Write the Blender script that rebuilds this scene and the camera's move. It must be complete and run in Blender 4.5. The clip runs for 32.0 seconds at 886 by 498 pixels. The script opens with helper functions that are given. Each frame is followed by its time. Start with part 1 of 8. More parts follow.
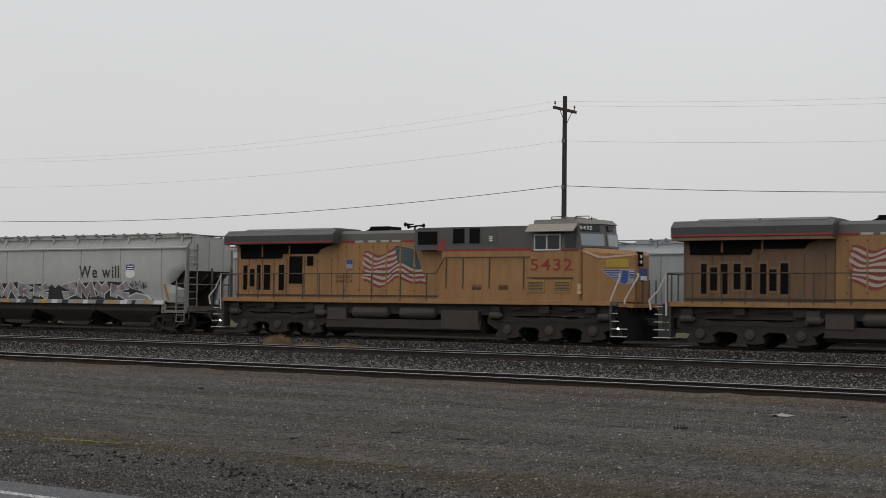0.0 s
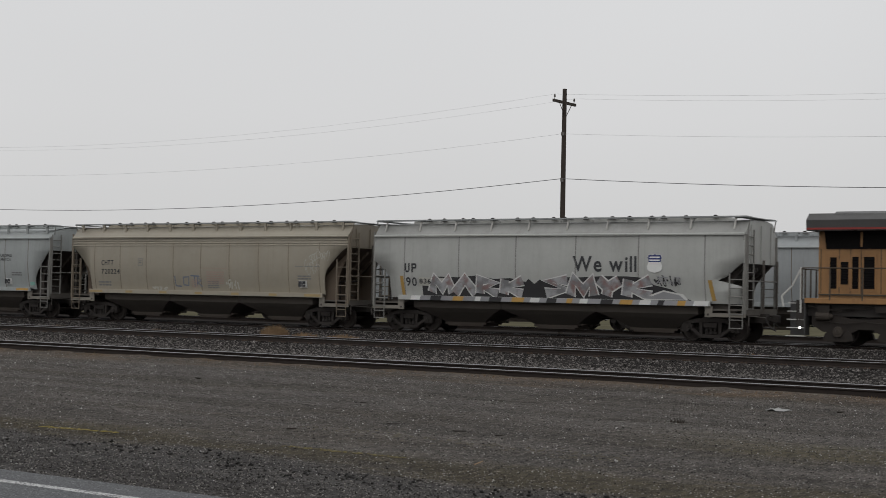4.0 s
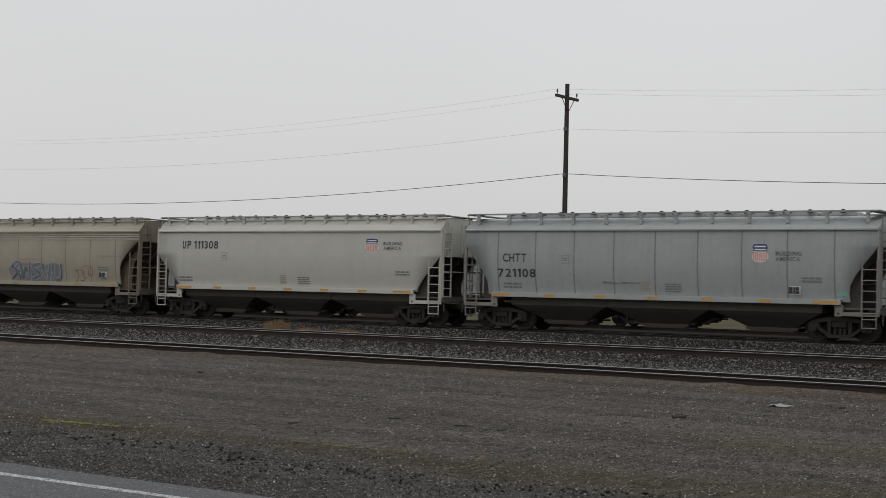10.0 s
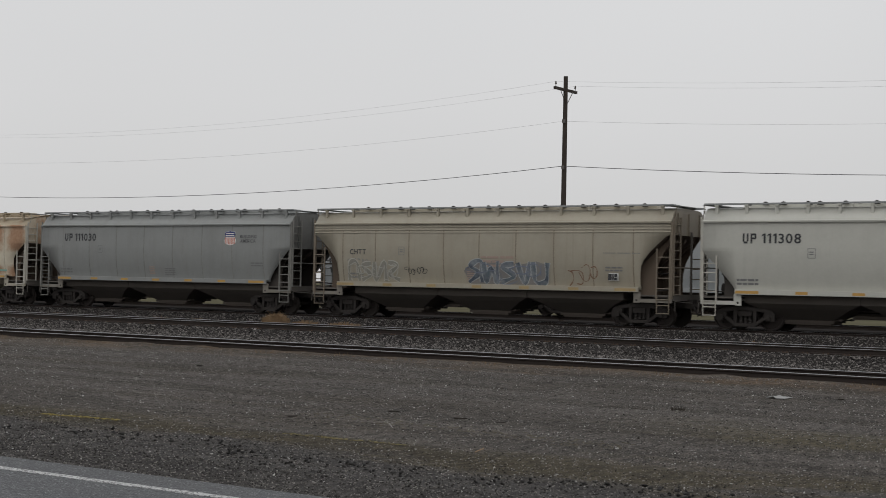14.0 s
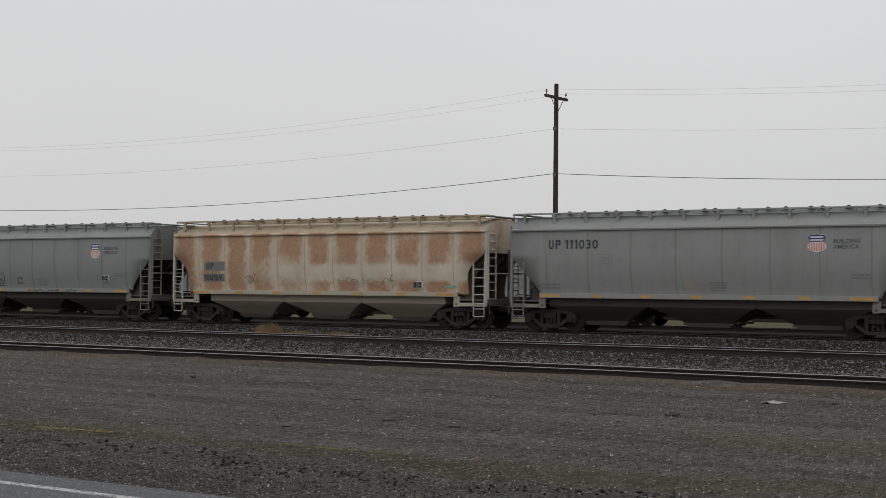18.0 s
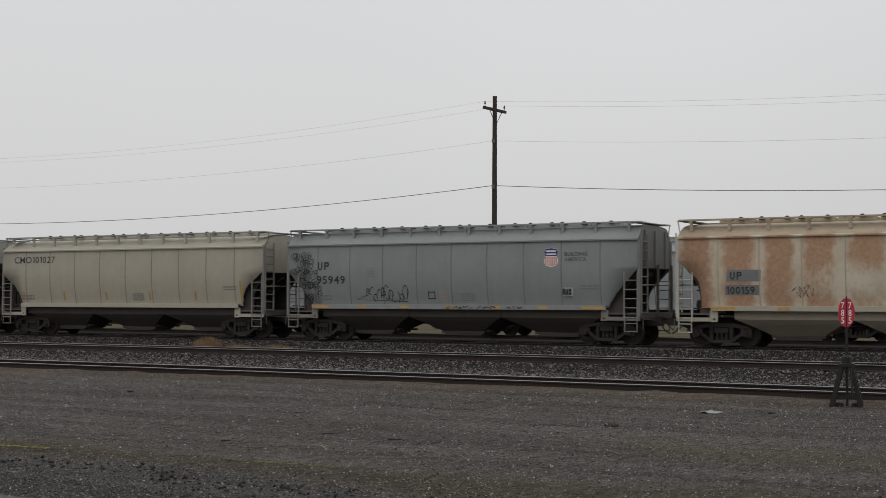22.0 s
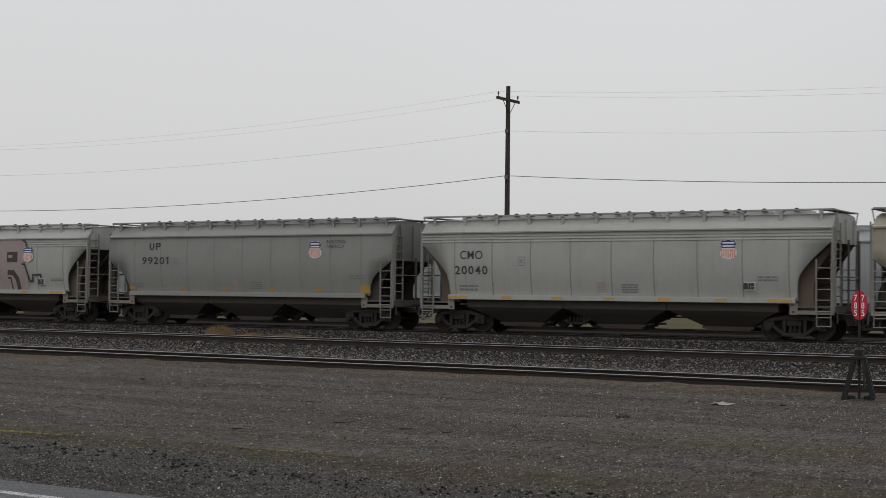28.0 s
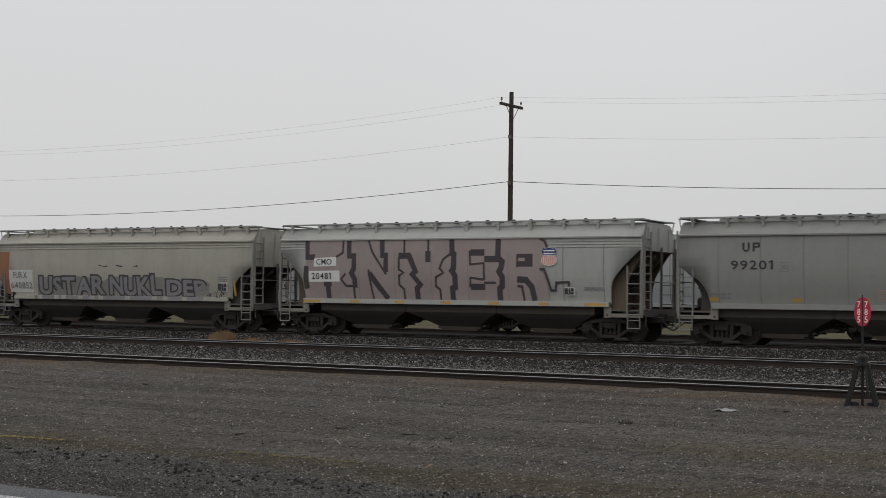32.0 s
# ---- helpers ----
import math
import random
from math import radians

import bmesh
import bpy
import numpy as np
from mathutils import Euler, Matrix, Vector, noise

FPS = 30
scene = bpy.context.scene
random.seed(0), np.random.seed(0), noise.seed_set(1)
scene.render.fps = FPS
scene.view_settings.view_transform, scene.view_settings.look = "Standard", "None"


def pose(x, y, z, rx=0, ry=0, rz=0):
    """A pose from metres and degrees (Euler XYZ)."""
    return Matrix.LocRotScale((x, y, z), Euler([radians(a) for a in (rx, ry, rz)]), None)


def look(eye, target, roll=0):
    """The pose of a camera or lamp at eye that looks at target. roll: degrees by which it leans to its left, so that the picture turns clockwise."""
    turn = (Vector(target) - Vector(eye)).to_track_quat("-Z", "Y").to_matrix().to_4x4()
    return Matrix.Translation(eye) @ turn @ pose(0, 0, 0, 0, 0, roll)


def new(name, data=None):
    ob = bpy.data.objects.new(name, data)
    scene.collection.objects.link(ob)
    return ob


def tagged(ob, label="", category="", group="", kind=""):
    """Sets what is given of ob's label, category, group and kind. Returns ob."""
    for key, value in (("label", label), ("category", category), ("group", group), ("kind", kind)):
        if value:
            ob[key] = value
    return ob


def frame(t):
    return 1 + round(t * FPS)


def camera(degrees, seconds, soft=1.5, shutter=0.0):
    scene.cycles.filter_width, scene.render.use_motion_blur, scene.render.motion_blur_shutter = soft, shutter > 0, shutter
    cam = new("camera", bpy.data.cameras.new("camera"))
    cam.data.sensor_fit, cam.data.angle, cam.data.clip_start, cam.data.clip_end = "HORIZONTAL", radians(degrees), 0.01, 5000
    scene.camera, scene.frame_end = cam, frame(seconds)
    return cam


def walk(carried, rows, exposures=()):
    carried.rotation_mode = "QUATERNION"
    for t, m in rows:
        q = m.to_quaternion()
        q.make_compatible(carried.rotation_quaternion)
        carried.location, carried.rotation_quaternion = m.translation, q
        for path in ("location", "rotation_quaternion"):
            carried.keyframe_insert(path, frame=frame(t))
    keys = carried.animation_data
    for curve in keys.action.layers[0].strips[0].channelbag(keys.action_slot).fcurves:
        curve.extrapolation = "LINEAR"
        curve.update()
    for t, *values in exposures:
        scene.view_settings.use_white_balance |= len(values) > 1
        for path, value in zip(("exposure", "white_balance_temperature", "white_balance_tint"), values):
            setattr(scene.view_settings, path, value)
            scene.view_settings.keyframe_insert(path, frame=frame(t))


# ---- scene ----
FOV = 33.52
EYE = 1.46
D1, D2, D3, D4 = 26.09, 38.21, 51.10, 63.6   # track centres, measured across the tracks

PATH = [(0, 34.47, 2.16, 0.71), (0.5, 34.45, 2.17, 0.83), (1, 34.44, 2.16, 0.90), (1.5, 34.46, 2.15, 0.88), (2, 34.47, 2.10, 0.88), (2.5, 34.47, 2.04, 0.98), (3, 34.45, 1.99, 1.10), (3.5, 34.42, 1.94, 1.15), (5.5, 34.45, 1.48, 1.32), (6, 34.48, 1.43, 1.36), (6.5, 34.49, 1.45, 1.34), (7, 34.49, 1.51, 1.29), (7.5, 34.47, 1.56, 1.21), (8, 34.45, 1.61, 1.16), (8.5, 34.47, 1.62, 1.22), (9, 34.49, 1.64, 1.30), (9.5, 34.48, 1.65, 1.34), (10, 34.48, 1.64, 1.34), (10.5, 34.49, 1.61, 1.33), (11, 34.51, 1.56, 1.33), (11.5, 34.52, 1.51, 1.32), (12, 34.52, 1.49, 1.28), (12.5, 34.52, 1.46, 1.26), (13, 34.50, 1.41, 1.28), (13.5, 34.49, 1.38, 1.27), (14, 34.43, 1.36, 1.18), (14.5, 34.37, 1.32, 1.12), (16.5, 34.18, 1.40, 0.80), (17, 34.19, 1.49, 0.67), (17.5, 34.18, 1.59, 0.57), (18, 34.14, 1.70, 0.58), (18.5, 33.99, 1.81, 0.65), (19, 33.58, 1.92, 0.68), (19.5, 33.14, 1.97, 0.62), (20, 32.82, 2.02, 0.50), (20.5, 32.55, 2.08, 0.29), (21, 32.25, 2.14, 0.02), (21.5, 31.97, 2.19, -0.02), (22, 31.78, 2.19, 0.25), (22.5, 31.73, 2.20, 0.45), (23, 31.70, 2.17, 0.51), (23.5, 31.69, 2.10, 0.60), (24, 31.67, 2.00, 0.69), (24.5, 31.67, 1.95, 0.78), (25, 31.70, 1.91, 0.81), (25.5, 31.76, 1.92, 0.73), (27.5, 32.19, 1.78, 0.63), (28, 32.26, 1.79, 0.64), (28.5, 32.31, 1.81, 0.73), (29, 32.33, 1.85, 0.77), (29.5, 32.35, 1.90, 0.69), (30, 32.36, 1.95, 0.60), (30.5, 32.36, 1.98, 0.61), (31, 32.35, 1.99, 0.70), (31.5, 32.34, 2.00, 0.75), (32, 32.38, 2.01, 0.74)]
SKEW, PIVOT, RUN = 1.4, -34.0, 0.9812          # the main track's turn, the point it turns about, the train's length scale
TRAVEL = [(0, -0.51), (0.5, 2.89), (1, 6.29), (1.5, 9.68), (2, 13.08), (2.5, 16.47), (3, 19.85), (3.5, 23.25), (5.5, 36.88), (6, 40.31), (6.5, 43.74), (7, 47.16), (7.5, 50.58), (8, 53.96), (8.5, 57.30), (9, 60.68), (9.5, 64.10), (10, 67.52), (10.5, 70.93), (11, 74.34), (11.5, 77.74), (12, 81.17), (12.5, 84.60), (13, 88.01), (13.5, 91.39), (14, 94.79), (14.5, 98.20), (16.5, 111.85), (17, 115.27), (17.5, 118.69), (18, 122.13), (18.5, 125.55), (19, 128.97), (19.5, 132.39), (20, 135.83), (20.5, 139.28), (21, 142.70), (21.5, 146.13), (22, 149.57), (22.5, 153.03), (23, 156.47), (23.5, 159.90), (24, 163.35), (24.5, 166.77), (25, 170.16), (25.5, 173.57), (27.5, 187.03), (28, 190.49), (28.5, 193.95), (29, 197.41), (29.5, 200.87), (30, 204.34), (30.5, 207.79), (31, 211.25), (31.5, 214.73), (32, 218.23)]


def camera_pose(yaw, pitch, roll):
    a, b = radians(yaw), radians(pitch)
    way = Vector((-math.sin(a) * math.cos(b), math.cos(a) * math.cos(b), math.sin(b)))
    eye = Vector((0, 0, EYE))
    return look(eye, eye + way * 10, roll)


cam = camera(FOV, 32.0, soft=0.65, shutter=0.22)
walk(cam, [(t, camera_pose(a, b, c)) for t, a, b, c in PATH], exposures=[(0, 0.0), (32, 0.0)])


# ---- sky and light: a flat overcast ----
def make_world():
    w = bpy.data.worlds.new("overcast_sky")
    w.use_nodes = True
    n, l = w.node_tree.nodes, w.node_tree.links
    n.clear()
    out = n.new("ShaderNodeOutputWorld")
    sky = n.new("ShaderNodeTexSky")
    sky.sky_type, sky.sun_disc = "NISHITA", False
    sky.sun_elevation, sky.sun_rotation = radians(38), radians(200)
    sky.dust_density, sky.air_density = 4.0, 1.0
    clear = n.new("ShaderNodeBackground")
    clear.inputs[1].default_value = 0.05
    l.new(sky.outputs[0], clear.inputs[0])
    co = n.new("ShaderNodeTexCoord")
    sep = n.new("ShaderNodeSeparateXYZ")
    l.new(co.outputs["Generated"], sep.inputs[0])
    ramp = n.new("ShaderNodeValToRGB")
    e = ramp.color_ramp.elements
    e[0].position, e[0].color = 0.0, (0.60, 0.60, 0.60, 1)
    e[1].position, e[1].color = 1.0, (1.0, 1.01, 1.03, 1)
    for pos, c in ((0.12, (0.68, 0.68, 0.685)), (0.28, (0.73, 0.735, 0.745)), (0.6, (0.87, 0.88, 0.895))):
        e.new(pos).color = (*c, 1)
    l.new(sep.outputs[2], ramp.inputs[0])
    noi = n.new("ShaderNodeTexNoise")
    noi.inputs["Scale"].default_value, noi.inputs["Detail"].default_value = 2.2, 2.0
    l.new(co.outputs["Generated"], noi.inputs["Vector"])
    mr = n.new("ShaderNodeMapRange")
    mr.inputs[1].default_value, mr.inputs[2].default_value = 0.3, 0.7
    mr.inputs[3].default_value, mr.inputs[4].default_value = 0.97, 1.04
    l.new(noi.outputs[0], mr.inputs[0])
    cloud = n.new("ShaderNodeBackground")
    l.new(ramp.outputs[0], cloud.inputs[0])
    l.new(mr.outputs[0], cloud.inputs[1])
    mix = n.new("ShaderNodeMixShader")
    mix.inputs[0].default_value = 0.96
    l.new(clear.outputs[0], mix.inputs[1])
    l.new(cloud.outputs[0], mix.inputs[2])
    l.new(mix.outputs[0], out.inputs[0])
    scene.world = w


make_world()
sun = new("sun", bpy.data.lights.new("sun", "SUN"))
sun.data.energy, sun.data.angle, sun.data.color = 0.35, radians(60), (1.0, 0.98, 0.95)
sun.matrix_world = look((20, -40, 60), (0, 0, 0))


# ---- materials ----
def nodes_of(name):
    m = bpy.data.materials.new(name)
    m.use_nodes = True
    t = m.node_tree
    return m, t.nodes, t.links, t.nodes["Principled BSDF"]


def coords(n, l, scale=(1, 1, 1), space="Object"):
    co = n.new("ShaderNodeTexCoord")
    mp = n.new("ShaderNodeMapping")
    mp.inputs["Scale"].default_value = scale
    l.new(co.outputs[space], mp.inputs["Vector"])
    return mp.outputs[0]


def noise_of(n, l, vec, scale, detail=4.0, rough=0.6):
    t = n.new("ShaderNodeTexNoise")
    t.inputs["Scale"].default_value, t.inputs["Detail"].default_value, t.inputs["Roughness"].default_value = scale, detail, rough
    l.new(vec, t.inputs["Vector"])
    return t.outputs[0]


def ranged(n, l, src, a, b, c=0.0, d=1.0):
    t = n.new("ShaderNodeMapRange")
    for k, v in zip((1, 2, 3, 4), (a, b, c, d)):
        t.inputs[k].default_value = v
    l.new(src, t.inputs[0])
    return t.outputs[0]


def mixed(n, l, fac, a, b, mode="MIX"):
    t = n.new("ShaderNodeMix")
    t.data_type, t.blend_type = "RGBA", mode
    for sock, v in ((t.inputs[0], fac), (t.inputs[6], a), (t.inputs[7], b)):
        if isinstance(v, (int, float)):
            sock.default_value = v
        elif isinstance(v, tuple):
            sock.default_value = (*v, 1)
        else:
            l.new(v, sock)
    return t.outputs[2]


def bumped(n, l, bsdf, src, strength, dist=0.01):
    b = n.new("ShaderNodeBump")
    b.inputs["Strength"].default_value, b.inputs["Distance"].default_value = strength, dist
    l.new(src, b.inputs["Height"])
    l.new(b.outputs[0], bsdf.inputs["Normal"])


def paint(name, base, dirt=(0.12, 0.095, 0.07), amount=0.6, rough=0.55, streak=0.5, spots=0.0):
    """Weathered paint: broad stains, thin streaks that run down, fine speckle."""
    m, n, l, b = nodes_of(name)
    v = coords(n, l)
    broad = ranged(n, l, noise_of(n, l, v, 0.55, 5), 0.38, 0.72)
    vs = coords(n, l, (2.6, 2.6, 0.42))
    run = ranged(n, l, noise_of(n, l, vs, 1.0, 6, 0.65), 0.46, 0.78)
    fine = ranged(n, l, noise_of(n, l, v, 14, 3), 0.3, 0.7)
    c1 = mixed(n, l, ranged(n, l, broad, 0, 1, 0, amount * 0.55), base, tuple(0.72 * x for x in base))
    c2 = mixed(n, l, ranged(n, l, run, 0, 1, 0, 0.62 * streak * amount), c1, dirt)
    c3 = mixed(n, l, ranged(n, l, fine, 0, 1, 0, 0.10), c2, tuple(0.6 * x for x in base))
    thin = ranged(n, l, noise_of(n, l, coords(n, l, (5.5, 5.5, 0.16)), 1.0, 5, 0.7), 0.56, 0.78)
    c3 = mixed(n, l, ranged(n, l, thin, 0, 1, 0, min(0.3, 0.34 * amount)), c3, tuple(0.55 * x for x in dirt))
    blot = ranged(n, l, noise_of(n, l, v, 2.4, 6, 0.7), 0.35, 0.7)
    c3 = mixed(n, l, ranged(n, l, blot, 0, 1, 0, 0.22), c3, tuple(min(1, 1.22 * x) for x in base))
    if spots:
        sp = ranged(n, l, noise_of(n, l, v, 3.3, 8, 0.7), 0.62, 0.70)
        c3 = mixed(n, l, ranged(n, l, sp, 0, 1, 0, spots), c3, (0.20, 0.085, 0.04))
    l.new(c3, b.inputs["Base Color"])
    l.new(ranged(n, l, broad, 0, 1, rough - 0.16, rough + 0.06), b.inputs["Roughness"])
    bumped(n, l, b, noise_of(n, l, v, 1.3, 3), 0.25, 0.02)
    return m


def rusty_paint(name):
    """Cream paint that has rusted through in ragged blocks beside each weld, most of all along the top."""
    m, n, l, b = nodes_of(name)
    v = coords(n, l)
    sep = n.new("ShaderNodeSeparateXYZ")
    l.new(v, sep.inputs[0])

    def calc(op, a, c, d=None):
        t = n.new("ShaderNodeMath")
        t.operation = op
        for k, q in enumerate((a, c, d)):
            if isinstance(q, (int, float)):
                t.inputs[k].default_value = q
            elif q is not None:
                l.new(q, t.inputs[k])
        return t.outputs[0]
    phase = calc("MULTIPLY_ADD", sep.outputs[0], 1 / 1.544, 6.95 / 1.544 + 20)
    slow = ranged(n, l, noise_of(n, l, coords(n, l, (0.45, 1, 0.35)), 1.0, 3), 0.3, 0.7, -0.10, 0.10)
    rag = ranged(n, l, noise_of(n, l, coords(n, l, (1, 1, 0.8)), 3.2, 7, 0.72), 0.3, 0.7, -0.11, 0.11)
    fr = calc("FRACT", calc("ADD", calc("ADD", phase, slow), rag), 0)
    block = calc("MULTIPLY", ranged(n, l, fr, 0.06, 0.24), ranged(n, l, fr, 0.76, 0.94, 1, 0))
    high = ranged(n, l, sep.outputs[2], 2.45, 3.3, 0.0, 0.34)
    low = ranged(n, l, sep.outputs[2], 1.5, 2.1, 0.26, 0.0)
    big = ranged(n, l, noise_of(n, l, coords(n, l, (0.2, 1, 0.4)), 1.0, 2), 0.36, 0.64, -0.10, 0.38)
    grain = noise_of(n, l, coords(n, l, (5, 5, 2.6)), 1.5, 9, 0.78)
    bare = calc("MULTIPLY", ranged(n, l, calc("ABSOLUTE", calc("SUBTRACT", sep.outputs[2], 2.28), 0), 0.15, 0.45, -0.42, 0.0), ranged(n, l, sep.outputs[0], -2.5, 0.5))
    tot = calc("ADD", calc("ADD", calc("ADD", calc("ADD", grain, high), low), big), bare)
    mask = calc("MULTIPLY", ranged(n, l, tot, 0.44, 0.86), ranged(n, l, block, 0, 1, 0.20, 1.0))
    fine = ranged(n, l, noise_of(n, l, v, 9, 5), 0.3, 0.7)
    rust = mixed(n, l, fine, (0.43, 0.268, 0.168), (0.33, 0.19, 0.115))
    wash = ranged(n, l, noise_of(n, l, v, 1.1, 5, 0.65), 0.35, 0.65)
    pale = mixed(n, l, wash, (0.60, 0.55, 0.44), (0.49, 0.425, 0.325))
    l.new(mixed(n, l, mask, pale, rust), b.inputs["Base Color"])
    b.inputs["Roughness"].default_value = 0.8
    bumped(n, l, b, fine, 0.2, 0.01)
    return m


def plain(name, col, rough=0.6, metal=0.0, vary=0.3, scale=6.0, bump=0.15, spec=0.3):
    m, n, l, b = nodes_of(name)
    b.inputs["Specular IOR Level"].default_value = spec
    v = coords(n, l)
    f1 = ranged(n, l, noise_of(n, l, v, scale, 5), 0.3, 0.7)
    f2 = ranged(n, l, noise_of(n, l, v, scale * 0.12, 3), 0.35, 0.65)
    c = mixed(n, l, ranged(n, l, f1, 0, 1, 0, vary), col, tuple(0.55 * x for x in col))
    c = mixed(n, l, ranged(n, l, f2, 0, 1, 0, vary), c, tuple(min(1, 1.3 * x) for x in col))
    l.new(c, b.inputs["Base Color"])
    b.inputs["Roughness"].default_value, b.inputs["Metallic"].default_value = rough, metal
    bumped(n, l, b, f1, bump, 0.01)
    return m


def stone_mat(name, a, c, rough=0.9):
    """Each stone of a joined bed takes its own tone."""
    m, n, l, b = nodes_of(name)
    g = n.new("ShaderNodeNewGeometry")
    f = noise_of(n, l, coords(n, l), 30, 3)
    p = n.new("ShaderNodeMath")
    p.operation = "POWER"
    p.inputs[1].default_value = 2.0
    l.new(g.outputs["Random Per Island"], p.inputs[0])
    base = mixed(n, l, p.outputs[0], a, c)
    b.inputs["Specular IOR Level"].default_value = 0.1
    l.new(mixed(n, l, ranged(n, l, f, 0.3, 0.7, 0, 0.35), base, (0.03, 0.028, 0.025)), b.inputs["Base Color"])
    b.inputs["Roughness"].default_value = rough
    return m


def lot_mat():
    """Packed gravel in bands along the tracks: broken asphalt by the road, an olive silt band, fine gravel, brown dirt by the rail."""
    m, n, l, b = nodes_of("lot_gravel")
    v = coords(n, l)
    sep = n.new("ShaderNodeSeparateXYZ")
    l.new(v, sep.inputs[0])
    wob = n.new("ShaderNodeMath")
    wob.operation = "ADD"
    l.new(sep.outputs[1], wob.inputs[0])
    l.new(ranged(n, l, noise_of(n, l, coords(n, l, (0.22, 0.8, 1)), 1.0, 5, 0.65), 0.25, 0.75, -1.3, 1.3), wob.inputs[1])
    y = wob.outputs[0]
    vo = n.new("ShaderNodeTexVoronoi")
    vo.inputs["Scale"].default_value = 60
    l.new(v, vo.inputs["Vector"])
    stone = n.new("ShaderNodeSeparateColor")
    l.new(vo.outputs["Color"], stone.inputs[0])
    grain = ranged(n, l, noise_of(n, l, v, 60, 4, 0.7), 0.3, 0.7)
    lane = ranged(n, l, noise_of(n, l, coords(n, l, (0.07, 1.3, 1)), 1.0, 6, 0.65), 0.36, 0.66)
    dark = mixed(n, l, stone.outputs[0], (0.012, 0.0115, 0.011), (0.115, 0.109, 0.103))
    c = mixed(n, l, ranged(n, l, lane, 0, 1, 0, 0.5), dark, (0.024, 0.022, 0.020))
    rut = ranged(n, l, noise_of(n, l, coords(n, l, (0.10, 2.6, 1)), 1.0, 6, 0.7), 0.52, 0.70)
    c = mixed(n, l, ranged(n, l, rut, 0, 1, 0, 0.34), c, (0.084, 0.078, 0.072))
    dust = ranged(n, l, noise_of(n, l, coords(n, l, (0.16, 0.7, 1)), 0.8, 5, 0.6), 0.5, 0.75)
    c = mixed(n, l, ranged(n, l, dust, 0, 1, 0, 0.4), c, (0.072, 0.064, 0.052))
    silt = mixed(n, l, grain, (0.060, 0.053, 0.034), (0.034, 0.030, 0.021))
    band = n.new("ShaderNodeMath")
    band.operation = "MULTIPLY"
    l.new(ranged(n, l, y, 11.9, 12.5), band.inputs[0])
    l.new(ranged(n, l, y, 13.2, 13.9, 1, 0), band.inputs[1])
    c = mixed(n, l, ranged(n, l, band.outputs[0], 0, 1, 0, 0.85), c, silt)
    tar = mixed(n, l, stone.outputs[2], (0.020, 0.020, 0.021), (0.062, 0.062, 0.064))
    c = mixed(n, l, ranged(n, l, y, 11.7, 12.3, 0.8, 0), c, tar)
    sand = n.new("ShaderNodeMath")
    sand.operation = "MULTIPLY"
    l.new(ranged(n, l, y, 24.0, 24.9, 0, 1), sand.inputs[0])
    l.new(ranged(n, l, noise_of(n, l, coords(n, l, (0.5, 1.5, 1)), 1.0, 5, 0.65), 0.38, 0.62, 0.15, 0.95), sand.inputs[1])
    c = mixed(n, l, sand.outputs[0], c, mixed(n, l, grain, (0.105, 0.078, 0.052), (0.055, 0.042, 0.031)))
    white = ranged(n, l, stone.outputs[1], 0.970, 0.978)
    c = mixed(n, l, ranged(n, l, white, 0, 1, 0, 0.6), c, (0.30, 0.295, 0.28))
    streak = n.new("ShaderNodeMath")
    streak.operation = "MULTIPLY_ADD"
    streak.inputs[1].default_value = 0.10
    l.new(sep.outputs[0], streak.inputs[0])
    l.new(y, streak.inputs[2])
    away = n.new("ShaderNodeMath")
    away.operation = "ABSOLUTE"
    l.new(ranged(n, l, streak.outputs[0], 15.2, 17.6, -1, 1), away.inputs[0])
    worn = n.new("ShaderNodeMath")
    worn.operation = "MULTIPLY"
    l.new(ranged(n, l, away.outputs[0], 0.1, 0.9, 0.75, 0), worn.inputs[0])
    l.new(ranged(n, l, sep.outputs[0], -9.5, -6.5), worn.inputs[1])
    c = mixed(n, l, worn.outputs[0], c, mixed(n, l, grain, (0.098, 0.090, 0.060), (0.050, 0.046, 0.033)))
    clump = ranged(n, l, noise_of(n, l, coords(n, l, (1, 0.42, 1)), 11, 4, 0.7), 0.34, 0.66, 0.52, 1.40)
    patch = ranged(n, l, noise_of(n, l, coords(n, l, (0.5, 1, 1)), 1.3, 4, 0.65), 0.3, 0.7, 0.82, 1.12)
    shade = n.new("ShaderNodeMath")
    shade.operation = "MULTIPLY"
    l.new(clump, shade.inputs[0])
    l.new(patch, shade.inputs[1])
    tone = n.new("ShaderNodeCombineColor")
    for k, q in enumerate((1.10, 1.03, 0.975)):
        t = n.new("ShaderNodeMath")
        t.operation = "MULTIPLY"
        t.inputs[1].default_value = q
        l.new(shade.outputs[0], t.inputs[0])
        l.new(t.outputs[0], tone.inputs[k])
    l.new(mixed(n, l, 1.0, c, tone.outputs[0], "MULTIPLY"), b.inputs["Base Color"])
    l.new(ranged(n, l, lane, 0, 1, 0.7, 0.95), b.inputs["Roughness"])
    b.inputs["Specular IOR Level"].default_value = 0.08
    bumped(n, l, b, vo.outputs["Distance"], 0.6, 0.02)
    return m


